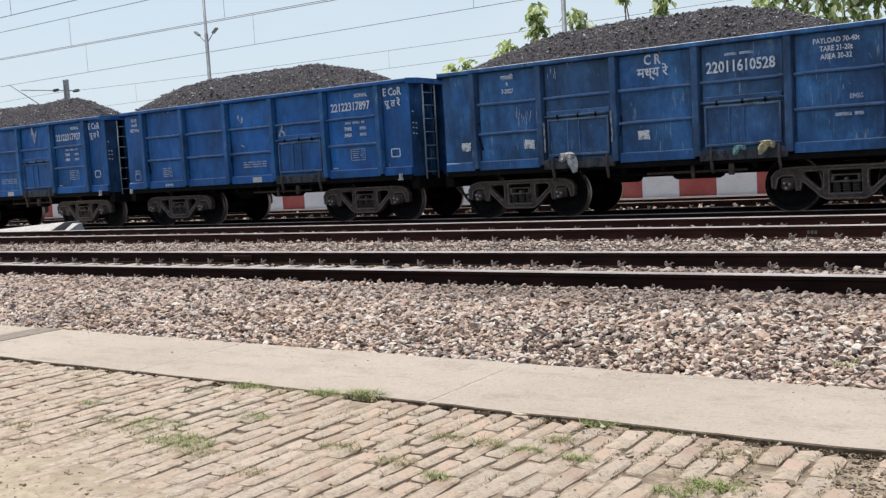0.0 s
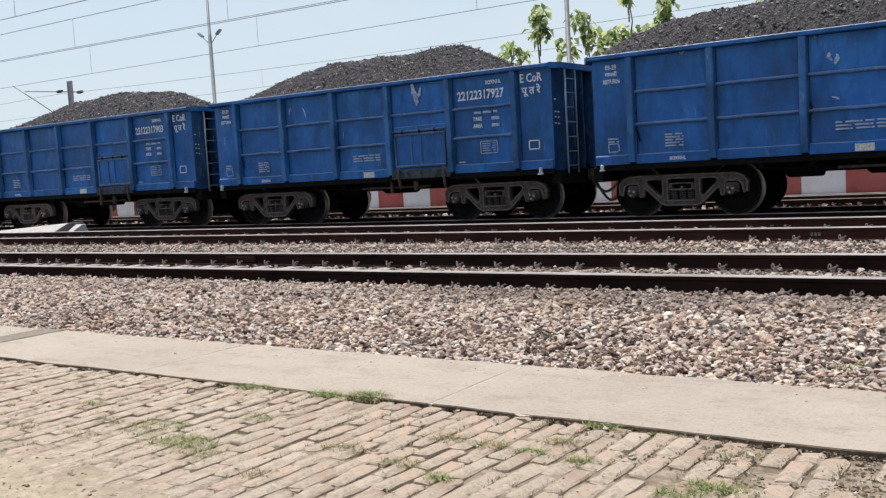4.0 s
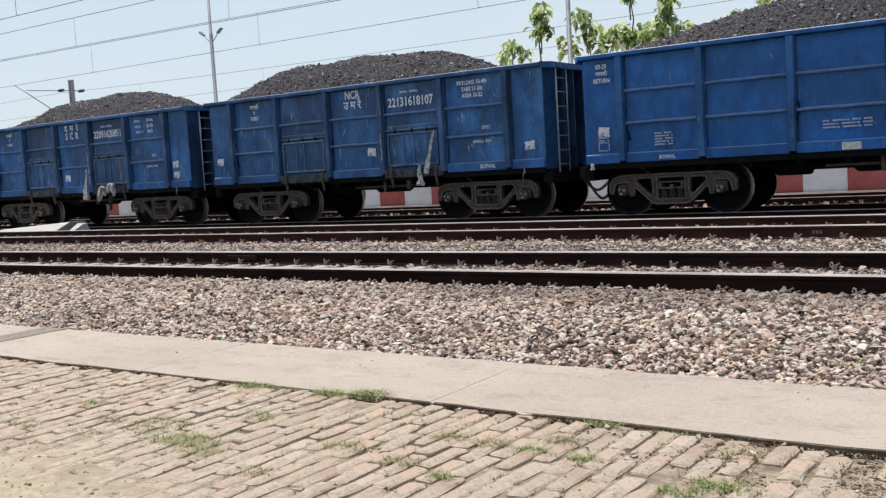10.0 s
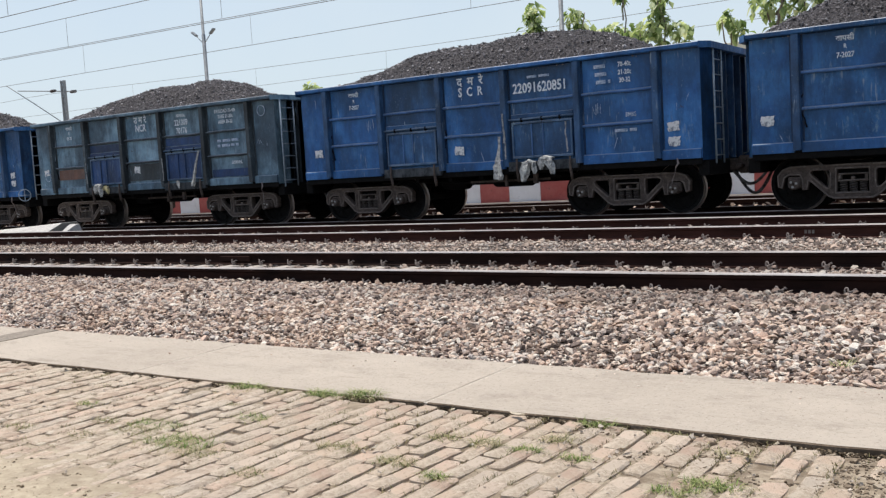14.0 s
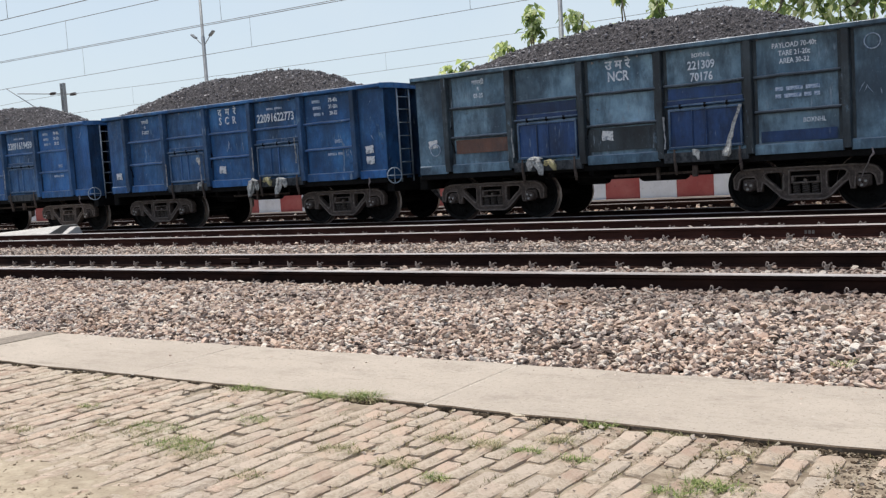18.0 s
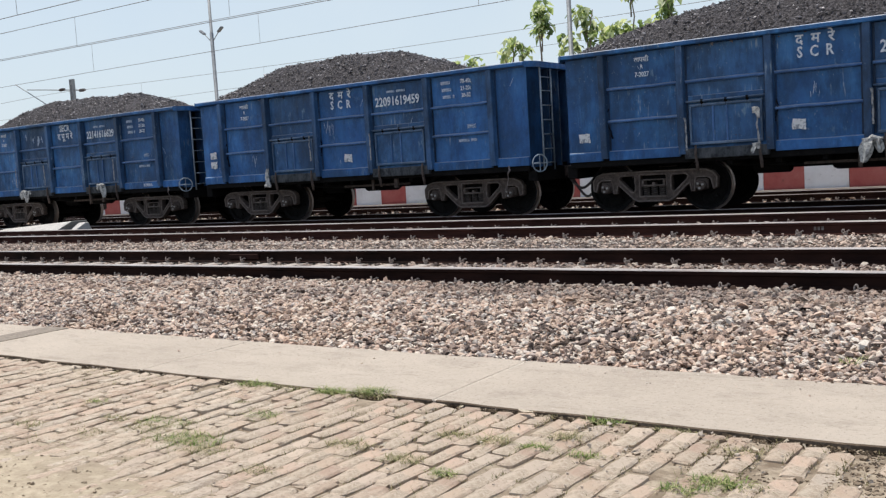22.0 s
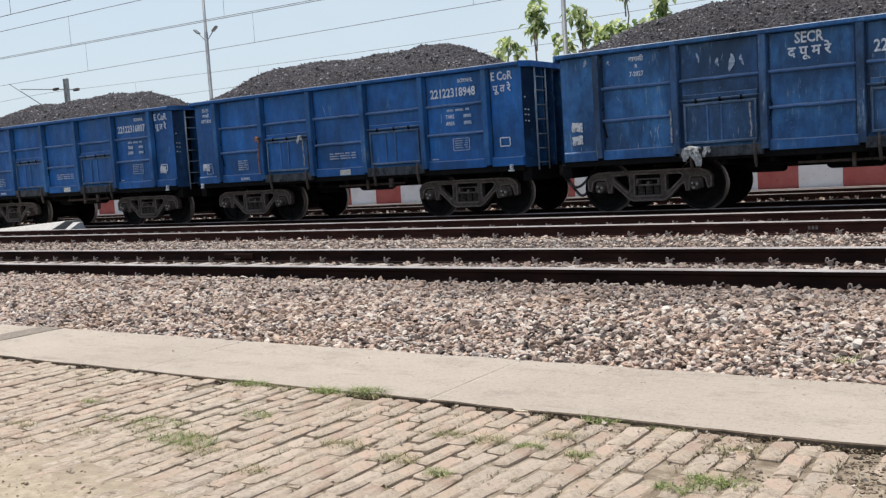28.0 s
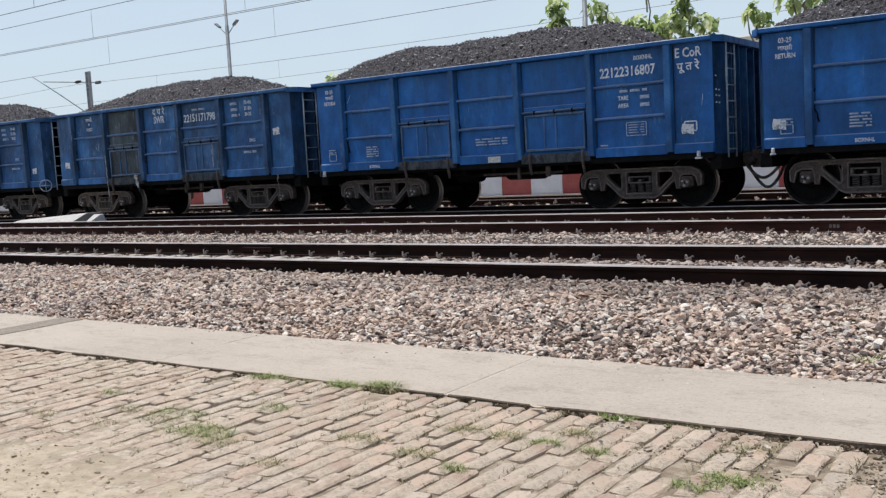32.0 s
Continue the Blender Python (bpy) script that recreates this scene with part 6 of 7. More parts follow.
def zone_marks(zone, hindi, number, hindi_top=True, ret="7-2027", split=None, tare=None, worn_name=False):
    a, b = (3.03, 2.80) if hindi_top else (2.80, 3.05)
    m = [(zone, 4.92, b if hindi_top else 3.04, 0.27, M_WHITE), (hindi, 4.92, a if hindi_top else 2.80, 0.25, M_WHITE)]
    if split:
        m += [(split[0], 6.60, 2.84, 0.22, M_WHITE), (split[1], 6.60, 2.62, 0.22, M_WHITE), ("BOXNHL", 6.60, 3.03, 0.11, M_WHITE)]
        p = bars(8.34, 2.25, 2, 0.8, 0.07, 0.13, M_FAINT)
    else:
        m += [(number, 6.62, 2.75, 0.29, M_WHITE)]
    m += [("वापसी", 1.66, 3.02, 0.13, M_WHITE), ("R", 1.66, 2.88, 0.11, M_WHITE), (ret, 1.66, 2.73, 0.13, M_WHITE)]
    p = p if split else []
    if worn_name:
        m += [("BOXNHL", 8.62, 1.66 if split else 1.17, 0.12, M_WHITE)]
    if tare:
        m += [(t, 8.30, 3.02 - 0.14 * k, 0.13, M_WHITE) for k, t in enumerate(tare)]
    else:
        for r in range(3):
            z = 3.02 - 0.155 * r
            p += bars(8.02 + 0.02 * r, z, 1, 0.34, 0.07, mat=M_FAINT)
        m += [(t, 8.52, 3.02 - 0.155 * r, 0.13, M_WHITE) for r, t in enumerate(("70-40t", "21-20t", "30-32"))]
    if not split:
        p += bars(6.60, 2.98, 1, 0.55, 0.05, mat=M_FAINT)
    if not split:
        p += bars(8.5, 1.72, 1, 0.5, 0.06, mat=M_FAINT)
        m += [("BMBS", 8.62, 2.02, 0.12, M_FAINT)]
    return m, p


def spec(kind, paint, doors, marks, label, **more):
    m, p = marks
    more.setdefault("trim", {"blue": "post", "worn": "trim", "faded": "trim", "grey": "soot"}[paint])
    return dict(paint=paint, doors=doors, marks=m, plates=p, label=label, **more)


TARE = ("PAYLOAD 70-40t", "TARE 21-20t", "AREA 30-32")
BLUE = "blue open steel wagon heaped with coal, one side door"
BLUE2 = "blue open steel wagon heaped with coal, two side doors"
WORN = "scuffed blue open steel wagon heaped with coal"
WAGONS = (
    spec("e", "blue", (4,), east_marks("22122317897"), BLUE, bracket=True),
    spec("z", "worn", (2, 4), zone_marks("C R", "मध्य रे", "22011610528", False, tare=TARE), WORN, worn="dirty", rags=((4.06, 1.82, "thin"), (3.10, 1.21, "cloth"), (2.57, 1.69, "thin"), (6.62, 1.22, "teal"), (7.12, 1.26, "yellow")), papers=((2.14, 1.58), (6.45, 1.50), (0.56, 1.61), (4.7, 1.6), (9.55, 1.6)), scuffs=((2.73, 3.0), (1.9, 2.2), (2.1, 2.15))),
    spec("e", "blue", (4,), east_marks("22122317897"), BLUE, bracket=True, smears=((4.6, 2.78, 7, 1.3), (4.66, 2.72, 5, 0.8), (6.02, 2.34, 7, 1.4), (6.1, 2.3, 6, 1.2), (4.65, 2.05, 6, 0.5))),
    spec("e", "blue", (4,), east_marks("22122317927"), BLUE, bracket=True, smears=((2.72, 2.85, 6, 1.6), (3.15, 2.8, 6, 1.5), (3.22, 2.75, 4, 1.0), (6.55, 2.95, 10, 2.2), (6.65, 2.9, 8, 1.8))),
    spec("e", "blue", (4,), east_marks("22122317903"), BLUE, bracket=True, papers=((0.43, 1.72),)),
    spec("z", "worn", (2, 4), zone_marks("NCR", "उ म रे", "22131618107", False, tare=TARE, worn_name=True), WORN, worn="dirty", rags=((7.21, 1.56, "slant"), (6.88, 1.06, "sack"), (5.79, 1.76, "thin")), papers=((5.42, 1.66), (9.68, 1.56), (0.30, 1.68)), scuffs=((8.0, 2.3), (8.2, 1.6), (3.0, 2.7))),
    spec("z", "faded", (2, 4), zone_marks("S  C  R", "द  म  रे", "22091620851"), "blue open steel wagon with rags at its doors, heaped with coal", worn="dirty", rags=((5.76, 1.95, "thin"), (5.68, 1.32, "bag"), (6.38, 1.09, "cloth"), (6.79, 1.16, "cloth"), (7.26, 1.68, "thin"), (5.80, 1.6, "thin")), papers=((4.56, 1.54), (9.48, 1.72), (9.49, 1.43), (0.48, 1.70)), scuffs=((2.1, 2.3), (7.9, 2.2))),
    spec("z", "grey", (2, 4), zone_marks("NCR", "उ म रे", "", True, "03-25", ("221309", "70176"), TARE, True), "grey-green weathered open steel wagon with blue doors, heaped with coal", worn="dark", primer=True, ladder=-0.26, rags=((7.24, 1.56, "slant"), (5.86, 1.61, "thin"), (2.53, 1.65, "thin"), (3.40, 1.17, "yellow"), (6.49, 1.20, "small"), (3.05, 1.17, "cloth")), papers=((4.64, 1.65), (0.4, 1.75))),
    spec("z", "worn", (2, 4), zone_marks("S  C  R", "द  म  रे", "22091622773"), WORN, worn="dirty", handwheel=True, rags=((3.89, 1.84, "small"), (3.88, 1.19, "small"), (5.86, 1.09, "cloth"), (6.34, 1.19, "yellow"), (6.83, 1.08, "cloth"), (5.86, 1.75, "thin"), (7.32, 1.88, "thin"), (3.92, 1.5, "thin"), (2.55, 1.5, "thin")), papers=((4.61, 1.54), (9.55, 1.76), (9.56, 1.51), (0.37, 1.56)), scuffs=((4.9, 2.1), (8.9, 1.7))),
    spec("z", "faded", (2, 4), zone_marks("S  C  R", "द  म  रे", "22091619459"), BLUE2, trim="trim", handwheel=True, worn="dirty", rags=((2.46, 1.16, "sack"), (3.97, 1.82, "thin"), (5.85, 1.74, "thin")), papers=((5.05, 1.52), (0.39, 1.83), (0.39, 1.58)), scuffs=((4.45, 2.28), (4.55, 2.25), (1.9, 1.6))),
    spec("z", "worn", (2, 4), zone_marks("SECR", "द पू म रे", "22141616629", False, worn_name=True), WORN, worn="dirty", handwheel=True, rags=((6.66, 1.16, "cloth"), (7.28, 1.68, "thin"), (2.77, 1.09, "cloth"), (3.07, 1.16, "small"), (2.37, 1.65, "thin"), (3.87, 1.67, "thin")), papers=((0.33, 1.78), (0.33, 1.51)), scuffs=((2.0, 1.6),), smears=((3.3, 2.78, 6, 1.3), (3.5, 2.75, 7, 1.4), (3.75, 2.78, 6, 1.2), (1.1, 3.0, 5, 0.8), (0.55, 3.05, 4, 0.7), (2.9, 2.9, 3, 1.6))),
    spec("e", "blue", (2, 4), east_marks("22122318948"), BLUE2, bracket=True, rags=((2.40, 2.13, "orange"), (3.86, 2.07, "small"), (2.39, 1.62, "rust"), (3.90, 1.7, "thin")), papers=((0.29, 1.52),)),
    spec("e", "blue", (2, 4), east_marks("22122316807"), BLUE2, bracket=True, papers=((9.52, 1.55),)),
    spec("z", "worn", (2, 4), zone_marks("SWR", "द प रे", "22151171798", True), "scuffed blue open steel wagon with one darkened door", worn="dirty", burnt=2, rags=((2.5, 1.6, "thin"), (2.55, 1.0, "thin"), (3.9, 1.22, "small"), (3.95, 1.05, "small"), (7.2, 1.7, "thin")), papers=((0.4, 1.7), (9.5, 2.2)), scuffs=((2.0, 2.2), (4.9, 2.2))),
    spec("z", "worn", (2, 4), zone_marks("S  C  R", "द  म  रे", " "), WORN, worn="dirty", handwheel=True, rags=((2.6, 1.2, "cloth"), (5.86, 1.7, "thin")), papers=((0.4, 1.7), (9.55, 1.6))),
    spec("e", "blue", (4,), east_marks(" "), BLUE, bracket=True),
)
TRAIN = []
for k, sp in enumerate(WAGONS):
    w, sets = build_wagon(sp)
    if sp.get("primer"):
        part("primer_patch", box_mesh("primer_patch", M_PATCH, (1.02, 2.36, -0.004, 0.0, 1.50, 1.80), bev=0), None, w, "brown primer patch", pose(0, SKIN - 0.022, 0))
        for x0, x1, z0, z1 in ((2.60, 3.97, 2.235, 2.44), (5.93, 7.34, 2.235, 2.44), (7.68, 9.0, 1.30, 1.50)):
            part("repaint_patch", box_mesh("repaint_patch", PAINTS["dark"], (x0, x1, -0.004, 0.0, z0, z1), bev=0), None, w, "dark blue repainted patch", pose(0, SKIN - 0.019, 0))
        ring = bmesh.new()
        add_tube(ring, [(0.13 * math.cos(a * math.tau / 18), 0, 0.13 * math.sin(a * math.tau / 18)) for a in range(19)], 0.012, 4, False)
        for x, z in ((9.60, 2.92), (0.45, 1.62)):
            part("stencil_ring", ring.copy(), M_FAINT, w, "faded round stencil mark", pose(x, SKIN - 0.022, z))
        ring.free()
        part("rust_patch", box_mesh("rust_patch", PAINTS["soot"], (4.24, 5.66, -0.004, 0.0, 1.34, 1.80), bev=0), None, w, "blackened rusty repair plate", pose(0, SKIN - 0.019, 0))
    coal = solid("coal_load", COALS[min(k, len(COALS) - 1)], "heaped black coal in an open wagon", "coal", "stuff")
    TRAIN.append((k, w, sets, coal))


# ---- motion of the train ----
TRAVEL = (
    -22.859, -19.218, -15.583, -11.952, -8.331, -4.717, -1.108, 2.495, 6.099, 9.719, 13.353, 16.989, 20.623, 24.240, 27.832, 31.418, 35.011, 38.627, 42.267, 45.909, 49.548, 53.184, 56.805, 60.427, 64.064, 67.713, 71.373, 75.058, 78.730, 82.376, 86.023, 89.693, 93.381,
)


def motions():
    for k, w, sets, coal in TRAIN:
        # the wagon's tail end starts at TRAVEL[0] for the third wagon of the list
        base = [(float(t), TRAVEL[t] - (k - 2) * PITCH) for t in range(33)]
        for ob in (w, coal):
            walk(ob, [(t, pose(x, TRACK_C, Z_C)) for t, x in base])
        fine = [i * 0.2 for i in range(161)]
        track_x = np.interp(fine, [t for t, _ in base], [x for _, x in base])
        for ax in sets:
            x0 = ax.location.x
            walk(ax, [(t, pose(x0, 0, 0.5, 0, math.degrees(x / 0.5), 0)) for t, x in zip(fine, track_x)])


# ---- bricks, soil and grass in the foreground ----
def sink(x, y):
    """The paving has settled beside the concrete strip, more towards one end."""
    a, b = min(1.0, max(0.0, (x + 3.0) / 2.0)), min(1.0, max(0.0, (y - 2.7) / 0.65))
    return -0.009 * a * b * b


def soil_height(x, y):
    mound = max(0.0, 1 - ((x + 3.2) ** 2 / 1.5 + (y - 1.72) ** 2 / 0.40))
    z = -0.0150 + 0.0135 * min(1, mound * 1.3) + 0.008 * noise.noise((x * 2.3, y * 2.3, 6)) + 0.006 * noise.noise((x * 9, y * 9, 3)) + 0.004 * noise.noise((x * 17, y * 17, 4)) + sink(x, y)
    z += 0.011 * min(1.0, max(0.0, (x + 1.7) / 0.7)) * max(0.0, 0.3 + noise.noise((x * 3.1, y * 3.1, 9)))
    return z - 0.03 * min(1.0, max(0.0, (y - STRIP_NEAR + 0.045) / 0.03))


xs, ys = np.concatenate([np.arange(-9, -5.5, 0.1), np.arange(-5.5, 0.4, 0.024), np.arange(0.4, 4.3, 0.1)]), np.concatenate([np.arange(-1.5, 1.4, 0.1), np.arange(1.4, STRIP_NEAR - 0.01, 0.024), [STRIP_NEAR + 0.004]])
nx = len(xs)
V = [(x, y, soil_height(x, y)) for y in ys for x in xs]
F = [(j * nx + i, j * nx + i + 1, (j + 1) * nx + i + 1, (j + 1) * nx + i) for j in range(len(ys) - 1) for i in range(nx - 1)]
solid("soil", mesh_from("soil", V, F, M_SOIL, True), "sandy soil between and over the paving bricks", "soil", "structure")
solid("forecourt", mesh_from("forecourt", [(-60, -40, -0.075), (40, -40, -0.075), (40, STRIP_NEAR - 0.01, -0.075), (-60, STRIP_NEAR - 0.01, -0.075)], [(0, 1, 2, 3)], M_SOIL), "dusty earth forecourt", "ground", "structure")

paving = empty("brick_pavement", pose(0, 0, 0), "worn pinkish brick-on-edge paving with sandy joints", "pavement", kind="structure")


def brick_mesh(seed):
    """A worn brick on edge: a wavering outline, rounded corners and a slightly crowned, pitted top."""
    g = random.Random(seed)
    bm = bmesh.new()
    cut = g.choice((0, 0, 0, 0.012, 0.03))
    lean = g.uniform(-0.006, 0.006)
    us, vs = (-0.5, -0.34, 0.34, 0.5), (-0.5, -0.44, -0.15, 0.18, 0.44, 0.5)
    grid = {}
    for i, u in enumerate(us):
        for j, v in enumerate(vs):
            ex, ey = i in (0, 3), j in (0, 5)
            corner = ex and ey
            z = (0.0, -0.005, -0.010)[ex + ey] + g.uniform(-0.0035, 0.0015) - 0.012 * (corner and g.random() < 0.25)
            x = u * (0.082 - (0.020 if corner else 0)) + g.uniform(-0.0045, 0.0045) + lean * v
            y = v * (0.240 - cut * (v > 0) - (0.012 if corner else 0)) + g.uniform(-0.007, 0.007)
            grid[i, j] = bm.verts.new((x, y, z))
    for i in range(3):
        for j in range(5):
            bm.faces.new((grid[i, j], grid[i + 1, j], grid[i + 1, j + 1], grid[i, j + 1]))
    rim = [grid[i, 0] for i in range(4)] + [grid[3, j] for j in (1, 2, 3, 4, 5)] + [grid[i, 5] for i in (2, 1, 0)] + [grid[0, j] for j in (4, 3, 2, 1)]
    low = [bm.verts.new((v.co.x * 1.04, v.co.y * 1.01, -0.05)) for v in rim]
    for k in range(len(rim)):
        q = (k + 1) % len(rim)
        bm.faces.new((rim[q], rim[k], low[k], low[q]))
    return baked(bm, "brick", M_BRICK)


BRICKS = [brick_mesh(s) for s in range(32)]
g = random.Random(77)
laid = []
COLUMN, COURSE = 0.089, 0.247
for i in range(-80, 45):
    x = i * COLUMN
    shift = (0.5 * (i % 2) + g.uniform(-0.12, 0.12)) * COURSE
    for j in range(-2, 15):
        y = STRIP_NEAR - 0.16 - j * COURSE - shift
        if y > STRIP_NEAR - 0.01 or y < -0.3:
            continue
        half = 0.0
        if y + 0.12 > STRIP_NEAR - 0.020:   # a cut brick against the strip
            half = (STRIP_NEAR - 0.020 - (y - 0.118)) / 0.236
            if half < 0.2:
                continue
            y = STRIP_NEAR - 0.020 - 0.118 * half
        if g.random() < (0.26 if x > -1.35 and y > 3.02 else 0.006):   # rubble and bare soil at one end
            continue
        laid.append((x + g.gauss(0, 0.006) + 0.03 * (y - 2.5) * 0.3, y + g.gauss(0, 0.006), g.gauss(-0.003, 0.0020) + sink(x, y), g.gauss(0, 0.4), g.gauss(0, 0.6), g.gauss(-1.5, 2.2), g.randrange(32), half or 1.0, g.uniform(0.86, 1.03)))
near = [b for b in laid if -3.1 < b[0] < -0.3 and 2.35 < b[1]]
near = sorted(near, key=lambda b: (b[0] + 1.3) ** 2 + (b[1] - 2.8) ** 2)[:300]
chosen = set(near)
for x, y, z, rx, ry, rz, s, cut, wide in near:
    part("brick", BRICKS[s], None, paving, at=pose(x, y, z, rx, ry, rz) @ Matrix.Diagonal((wide, cut, 1, 1)))
VV, FF, k = [], [], 0
for b in laid:
    if b in chosen:
        continue
    x, y, z, rx, ry, rz, s, cut, wide = b
    m = np.array(pose(x, y, z, rx, ry, rz) @ Matrix.Diagonal((wide, cut, 1, 1)))
    me = BRICKS[s]
    co = np.array([v.co[:] for v in me.vertices])
    VV.append(co @ m[:3, :3].T + m[:3, 3])
    FF += [tuple(k + i for i in p.vertices) for p in me.polygons]
    k += len(co)
rest = part("bricks", mesh_from("bricks", np.concatenate(VV), FF, M_BRICK_FAR), None, paving)
rest["kind"] = "stuff"


def tuft(x, y, r, count, tall, mat, seed, label, bz=-0.012):
    g = np.random.default_rng(seed)
    V, F = [], []
    for k in range(count):
        a, d = g.uniform(0, math.tau), r * math.sqrt(g.uniform(0, 1))
        bx, by = x + d * math.cos(a) * 1.3, y + d * math.sin(a) * 0.6
        h, w = tall * g.uniform(0.2, 0.7), g.uniform(0.0008, 0.0021)
        lean = g.uniform(0.9, 3.2)
        az = g.uniform(0, math.tau)
        dx, dy = math.cos(az), math.sin(az)
        p = np.array((-dy, dx, 0)) * w
        b0, b1, b2 = np.array((bx, by, bz)), np.array((bx + dx * h * lean * 0.4, by + dy * h * lean * 0.4, bz + h * 0.7)), np.array((bx + dx * h * lean, by + dy * h * lean, bz + h * g.uniform(0.25, 1.0)))
        i = len(V)
        V += [b0 - p, b0 + p, b1 + p * 0.8, b1 - p * 0.8, b2]
        F += [(i, i + 1, i + 2), (i, i + 2, i + 3), (i + 3, i + 2, i + 4)]
    me = mesh_np("grass_tuft", np.array(V), np.array(F), mat)
    return solid("grass_tuft", me, label, "grass", "stuff", group="weeds in the paving")


GREEN, DRY = "small green grass tuft growing in the paving", "dry straggling grass in the brick joints"
TUFTS = (
    (-3.51, 3.39, 0.1, 60, 0.07, 0), (-3.30, 3.38, 0.1, 50, 0.05, 1), (-3.00, 3.40, 0.09, 90, 0.07, 0), (-2.81, 3.46, 0.08, 90, 0.08, 0),
    (-3.32, 3.09, 0.05, 25, 0.04, 1), (-3.03, 2.96, 0.09, 50, 0.05, 0), (-3.05, 2.55, 0.16, 120, 0.06, 0), (-3.38, 2.71, 0.14, 80, 0.05, 0),
    (-3.36, 2.60, 0.12, 50, 0.05, 1), (-4.04, 2.84, 0.06, 30, 0.06, 0), (-3.66, 2.66, 0.07, 35, 0.05, 1), (-3.57, 2.47, 0.08, 35, 0.04, 1),
    (-3.97, 2.44, 0.08, 35, 0.05, 1), (-1.60, 3.41, 0.07, 50, 0.06, 0), (-0.97, 2.88, 0.08, 80, 0.06, 0), (-1.69, 2.99, 0.05, 50, 0.05, 0),
    (-1.86, 2.99, 0.06, 50, 0.08, 1), (-2.05, 3.00, 0.07, 60, 0.06, 1), (-1.84, 2.61, 0.05, 40, 0.05, 0), (-2.48, 2.37, 0.07, 30, 0.05, 1),
    (-2.06, 2.68, 0.08, 50, 0.06, 1), (-2.36, 2.75, 0.1, 60, 0.06, 1), (-1.64, 3.14, 0.06, 50, 0.07, 1), (-1.48, 2.97, 0.05, 40, 0.05, 0),
    (-1.31, 3.38, 0.09, 50, 0.04, 1), (-1.01, 3.23, 0.07, 35, 0.05, 1), (-1.05, 2.78, 0.07, 40, 0.05, 0), (-2.86, 2.47, 0.1, 60, 0.05, 1),
)
for i, (x, y, r, c, h, dry) in enumerate(TUFTS):
    tuft(x, y, r * 0.85, int(c * 3.2), h * 0.75, M_STRAW if dry else M_GRASS, 300 + i, DRY if dry else GREEN, sink(x, y) - 0.012)
    if not dry:
        tuft(x + 0.03, y - 0.02, r * 1.3, int(c * 1.3), h * 0.6, M_STRAW, 500 + i, DRY, sink(x, y) - 0.012)
M_GRIT = grimy("pale_grit", (0.36, 0.30, 0.25), (0.5, 0.43, 0.36), 0.9, 40)
g = np.random.default_rng(91)
k = 340
px, py = g.uniform(-5.2, -0.3, k), STRIP_NEAR - 0.02 - np.abs(g.normal(0, 0.55, k))
ok = (py > 1.6) & (g.uniform(0, 1, k) < 0.35 + 0.65 * (px > -1.7))
C = np.stack([px, py, np.full(k, 0.002)], 1)[ok]
solid("grit", pebbles("grit", C, np.clip(g.lognormal(math.log(0.0045), 0.35, len(C)), 0.0025, 0.011), M_GRIT, 92), "scattered grit and small stones on the paving", "grit", "stuff")
M_CRUMB = grimy("earth_crumb", (0.20, 0.155, 0.11), (0.36, 0.29, 0.21), 0.95, 40)
k = 900
px, py = g.uniform(-5.0, -2.3, k), 1.45 + np.abs(g.normal(0, 0.45, k))
C = np.stack([px, py, np.array([max(soil_height(a, b), -0.008) for a, b in zip(px, py)]) + 0.001], 1)
solid("earth_crumbs", pebbles("earth_crumbs", C, np.clip(g.lognormal(math.log(0.0036), 0.45, k), 0.0018, 0.010), M_CRUMB, 95, 0.6), "small earth crumbs and husks over the sandy paving", "earth crumbs", "stuff")
k = 260
px, py = g.uniform(-7.5, -0.3, k), STRIP_FAR - 0.01 - np.abs(g.normal(0, 0.16, k))
ok = py > STRIP_NEAR + 0.02
solid("stone_chips", pebbles("stone_chips", np.stack([px, py, np.full(k, 0.0008)], 1)[ok], np.clip(g.lognormal(math.log(0.0028), 0.45, int(ok.sum())), 0.0016, 0.011), M_STONE, 96), "stone chips spilled from the ballast onto the concrete strip", "stone chips", "stuff")
n = Nodes("leaf_litter", 0.95, 0, 0.1)
M_LITTER = n.done(n.ramp(n.island(), (0.0, (0.035, 0.026, 0.018)), (0.6, (0.10, 0.074, 0.050)), (0.85, (0.22, 0.17, 0.115)), (1.0, (0.50, 0.43, 0.33))))
k = 5200
px, py = g.uniform(-5.8, -0.3, k), STRIP_NEAR - 0.004 - np.abs(g.normal(0, 0.016, k))
ok = g.uniform(0, 1, k) < 0.45 + 0.55 * (px > -2.2)
C = np.stack([px, py, np.array([sink(a, b) for a, b in zip(px, py)]) - 0.016 + g.uniform(-0.004, 0.006, k)], 1)[ok]
solid("leaf_litter", pebbles("leaf_litter", C, np.clip(g.lognormal(math.log(0.0055), 0.4, len(C)), 0.003, 0.013), M_LITTER, 93, 0.5), "dark crumbs and leaf litter along the concrete strip", "leaf litter", "stuff")
n = Nodes("brown_rubble", 0.95, 0, 0.1)
M_RUBBLE = n.done(n.ramp(n.island(), (0.0, (0.11, 0.082, 0.058)), (0.6, (0.24, 0.185, 0.135)), (1.0, (0.46, 0.38, 0.29))))
k = 2200
px, py = g.uniform(-1.7, -0.3, k), g.uniform(2.95, STRIP_NEAR - 0.01, k)
ok = np.array([noise.noise((a * 3.1, b * 3.1, 9)) for a, b in zip(px, py)]) > -0.1
C = np.stack([px, py, np.array([soil_height(a, b) for a, b in zip(px, py)]) + 0.002], 1)[ok]
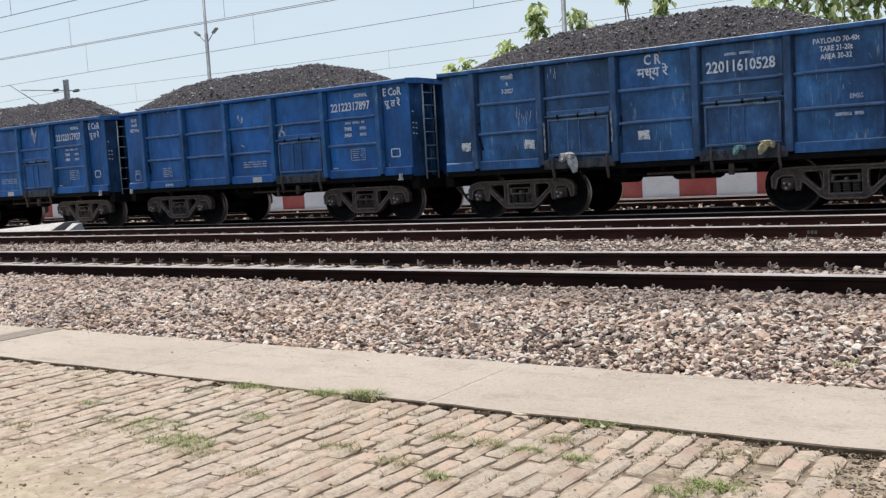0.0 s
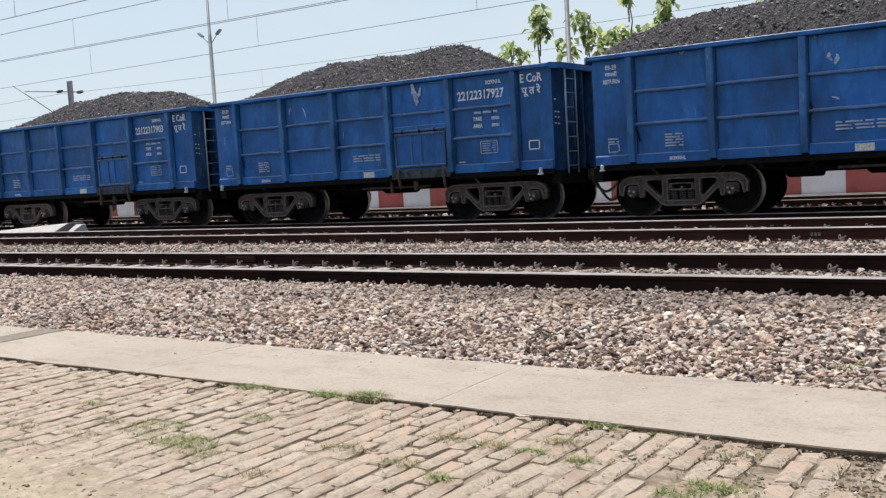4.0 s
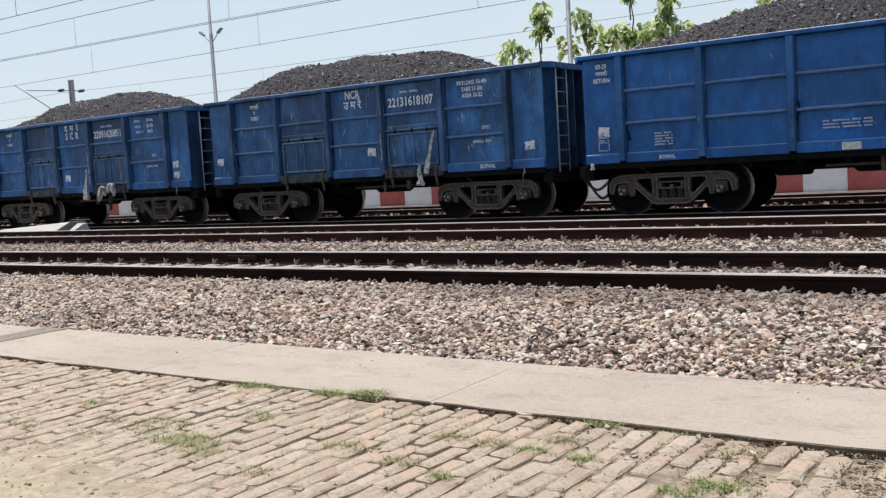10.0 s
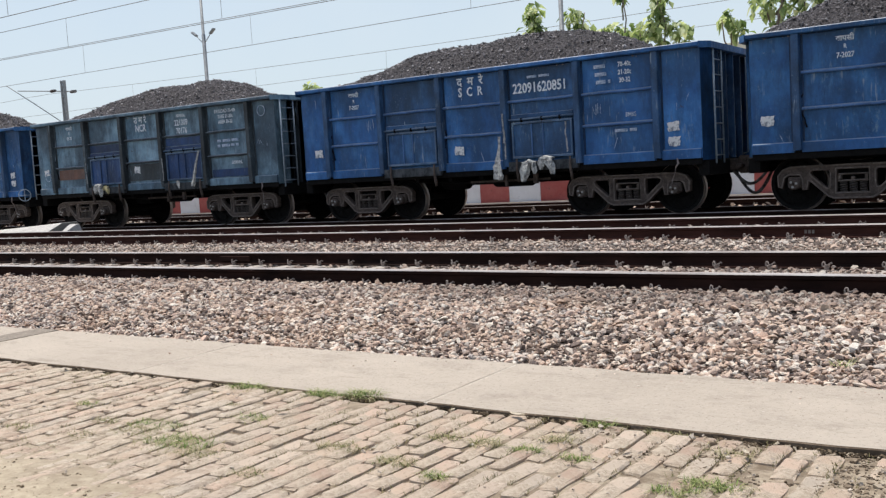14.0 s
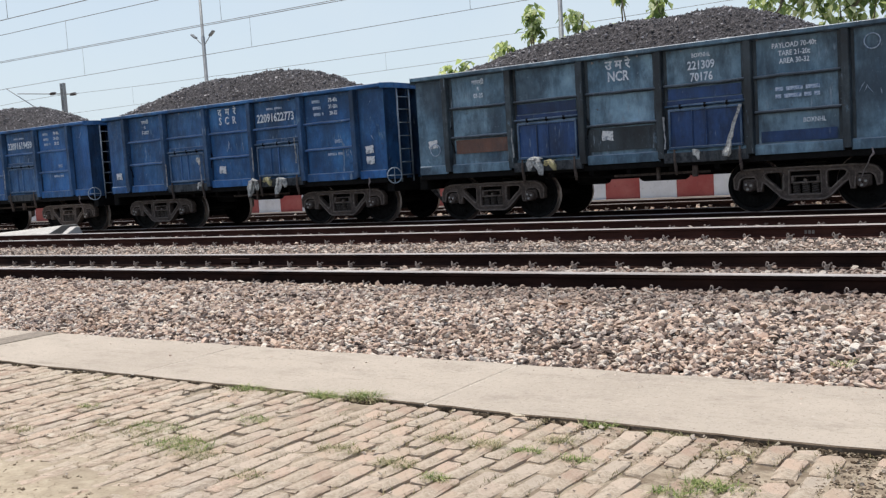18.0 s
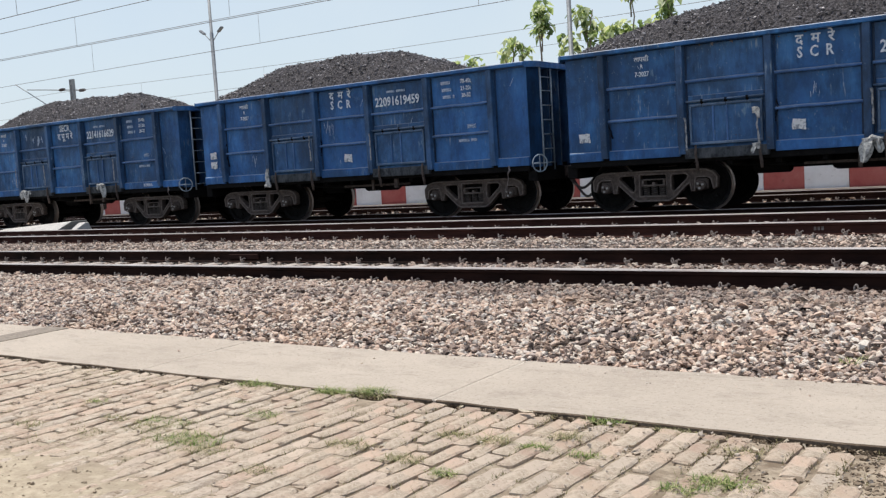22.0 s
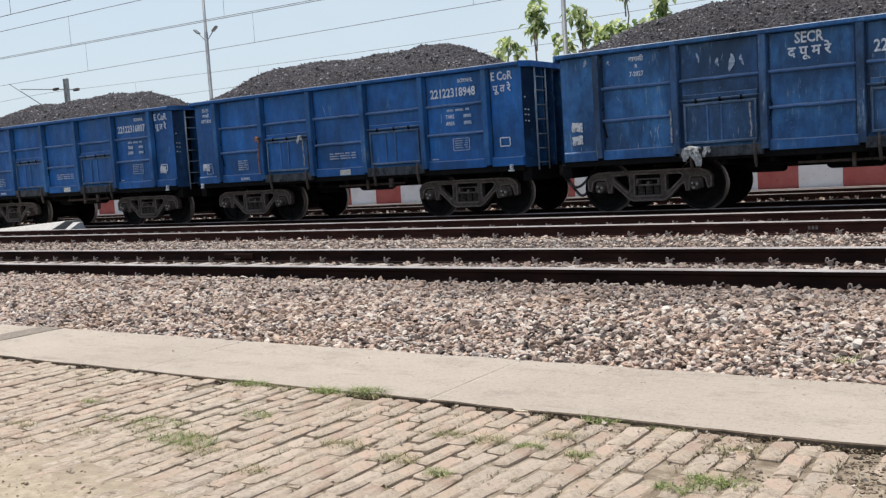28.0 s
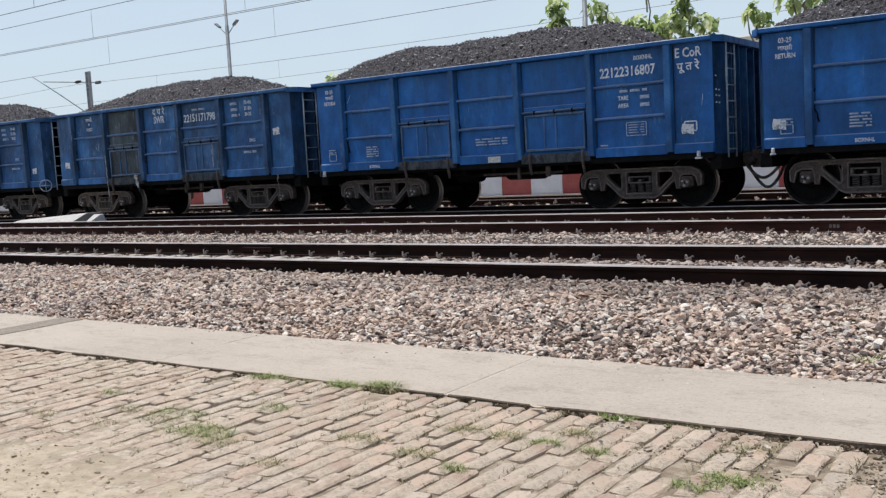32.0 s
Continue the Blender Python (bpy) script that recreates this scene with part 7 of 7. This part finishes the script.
solid("leaf_litter", pebbles("leaf_litter", C, np.clip(g.lognormal(math.log(0.0042), 0.5, len(C)), 0.002, 0.014), M_RUBBLE, 94, 0.5), "brown rubble and leaf litter over the broken paving", "leaf litter", "stuff")
tuft(-18.25, 26.15, 0.20, 140, 0.55, M_GRASS, 298, "green weed growing at the foot of the platform wall", -0.37)
tuft(-0.95, 4.74, 0.04, 30, 0.08, M_GRASS, 299, "small green weed growing in the ballast")


def dry_leaf(x, y, turn, L, seed):
    g = random.Random(seed)
    V = [(L * (u - 0.5), s * L * 0.17 * math.sin(math.pi * (0.05 + 0.9 * u)), 0.006 + 0.02 * (u - 0.4) ** 2 + 0.008 * abs(s) + g.uniform(0, 0.002)) for u in (0, 0.2, 0.45, 0.7, 1.0) for s in (-1, 0, 1)]
    F = [(3 * i + j, 3 * i + j + 1, 3 * i + j + 4, 3 * i + j + 3) for i in range(4) for j in range(2)]
    return solid("dry_leaf", mesh_from("dry_leaf", V, F, M_DRYLEAF, True), "curled dry leaf lying on the paving", "leaf", at=pose(x, y, 0, 0, 0, turn), group="dry leaves")


M_DRYLEAF = grimy("dry_leaf", (0.42, 0.36, 0.28), (0.55, 0.49, 0.40), 0.8, 30)
for i, (x, y, turn, L) in enumerate(((-1.93, 3.36, -20, 0.09), (-2.95, 3.05, 40, 0.06), (-1.35, 3.1, 75, 0.05), (-3.6, 2.6, 10, 0.06), (-0.95, 3.2, 130, 0.05), (-2.2, 2.75, 95, 0.05))):
    dry_leaf(x, y, turn, L, i)
g = random.Random(5)
for i in range(40):
    tuft(g.uniform(-5.2, -0.4), g.uniform(1.7, 3.38), g.uniform(0.02, 0.07), g.randint(6, 18), 0.035, M_STRAW, 400 + i, DRY, -0.014)

# short dead grass and moss rooted in the joints of the paving
g = np.random.default_rng(55)
V, F = [], []
for _ in range(420):
    x = (round(g.uniform(-5.6, -0.3) / COLUMN) + 0.5) * COLUMN
    y = STRIP_NEAR - 0.03 - abs(g.normal(0, 0.7))
    if y < 1.5:
        continue
    for _ in range(int(g.integers(5, 16))):
        bx, by = x + g.normal(0, 0.008), y + g.normal(0, 0.035)
        h, w, az, lean = g.uniform(0.003, 0.011), g.uniform(0.0010, 0.0024), g.uniform(0, math.tau), g.uniform(0.8, 3.4)
        dx, dy = math.cos(az), math.sin(az)
        k = len(V)
        V += [(bx - dy * w, by + dx * w, -0.012), (bx + dy * w, by - dx * w, -0.012), (bx + dx * h * lean, by + dy * h * lean, -0.006 + h)]
        F.append((k, k + 1, k + 2))
n = Nodes("joint_moss", 0.9, 0, 0.15)
M_MOSS = n.done(n.ramp(n.island(), (0.0, (0.07, 0.075, 0.03)), (0.5, (0.15, 0.14, 0.06)), (1.0, (0.30, 0.25, 0.14))))
solid("joint_grass", mesh_np("joint_grass", np.array(V), np.array(F), M_MOSS), "short dead grass and moss in the paving joints", "grass", "stuff")

motions()
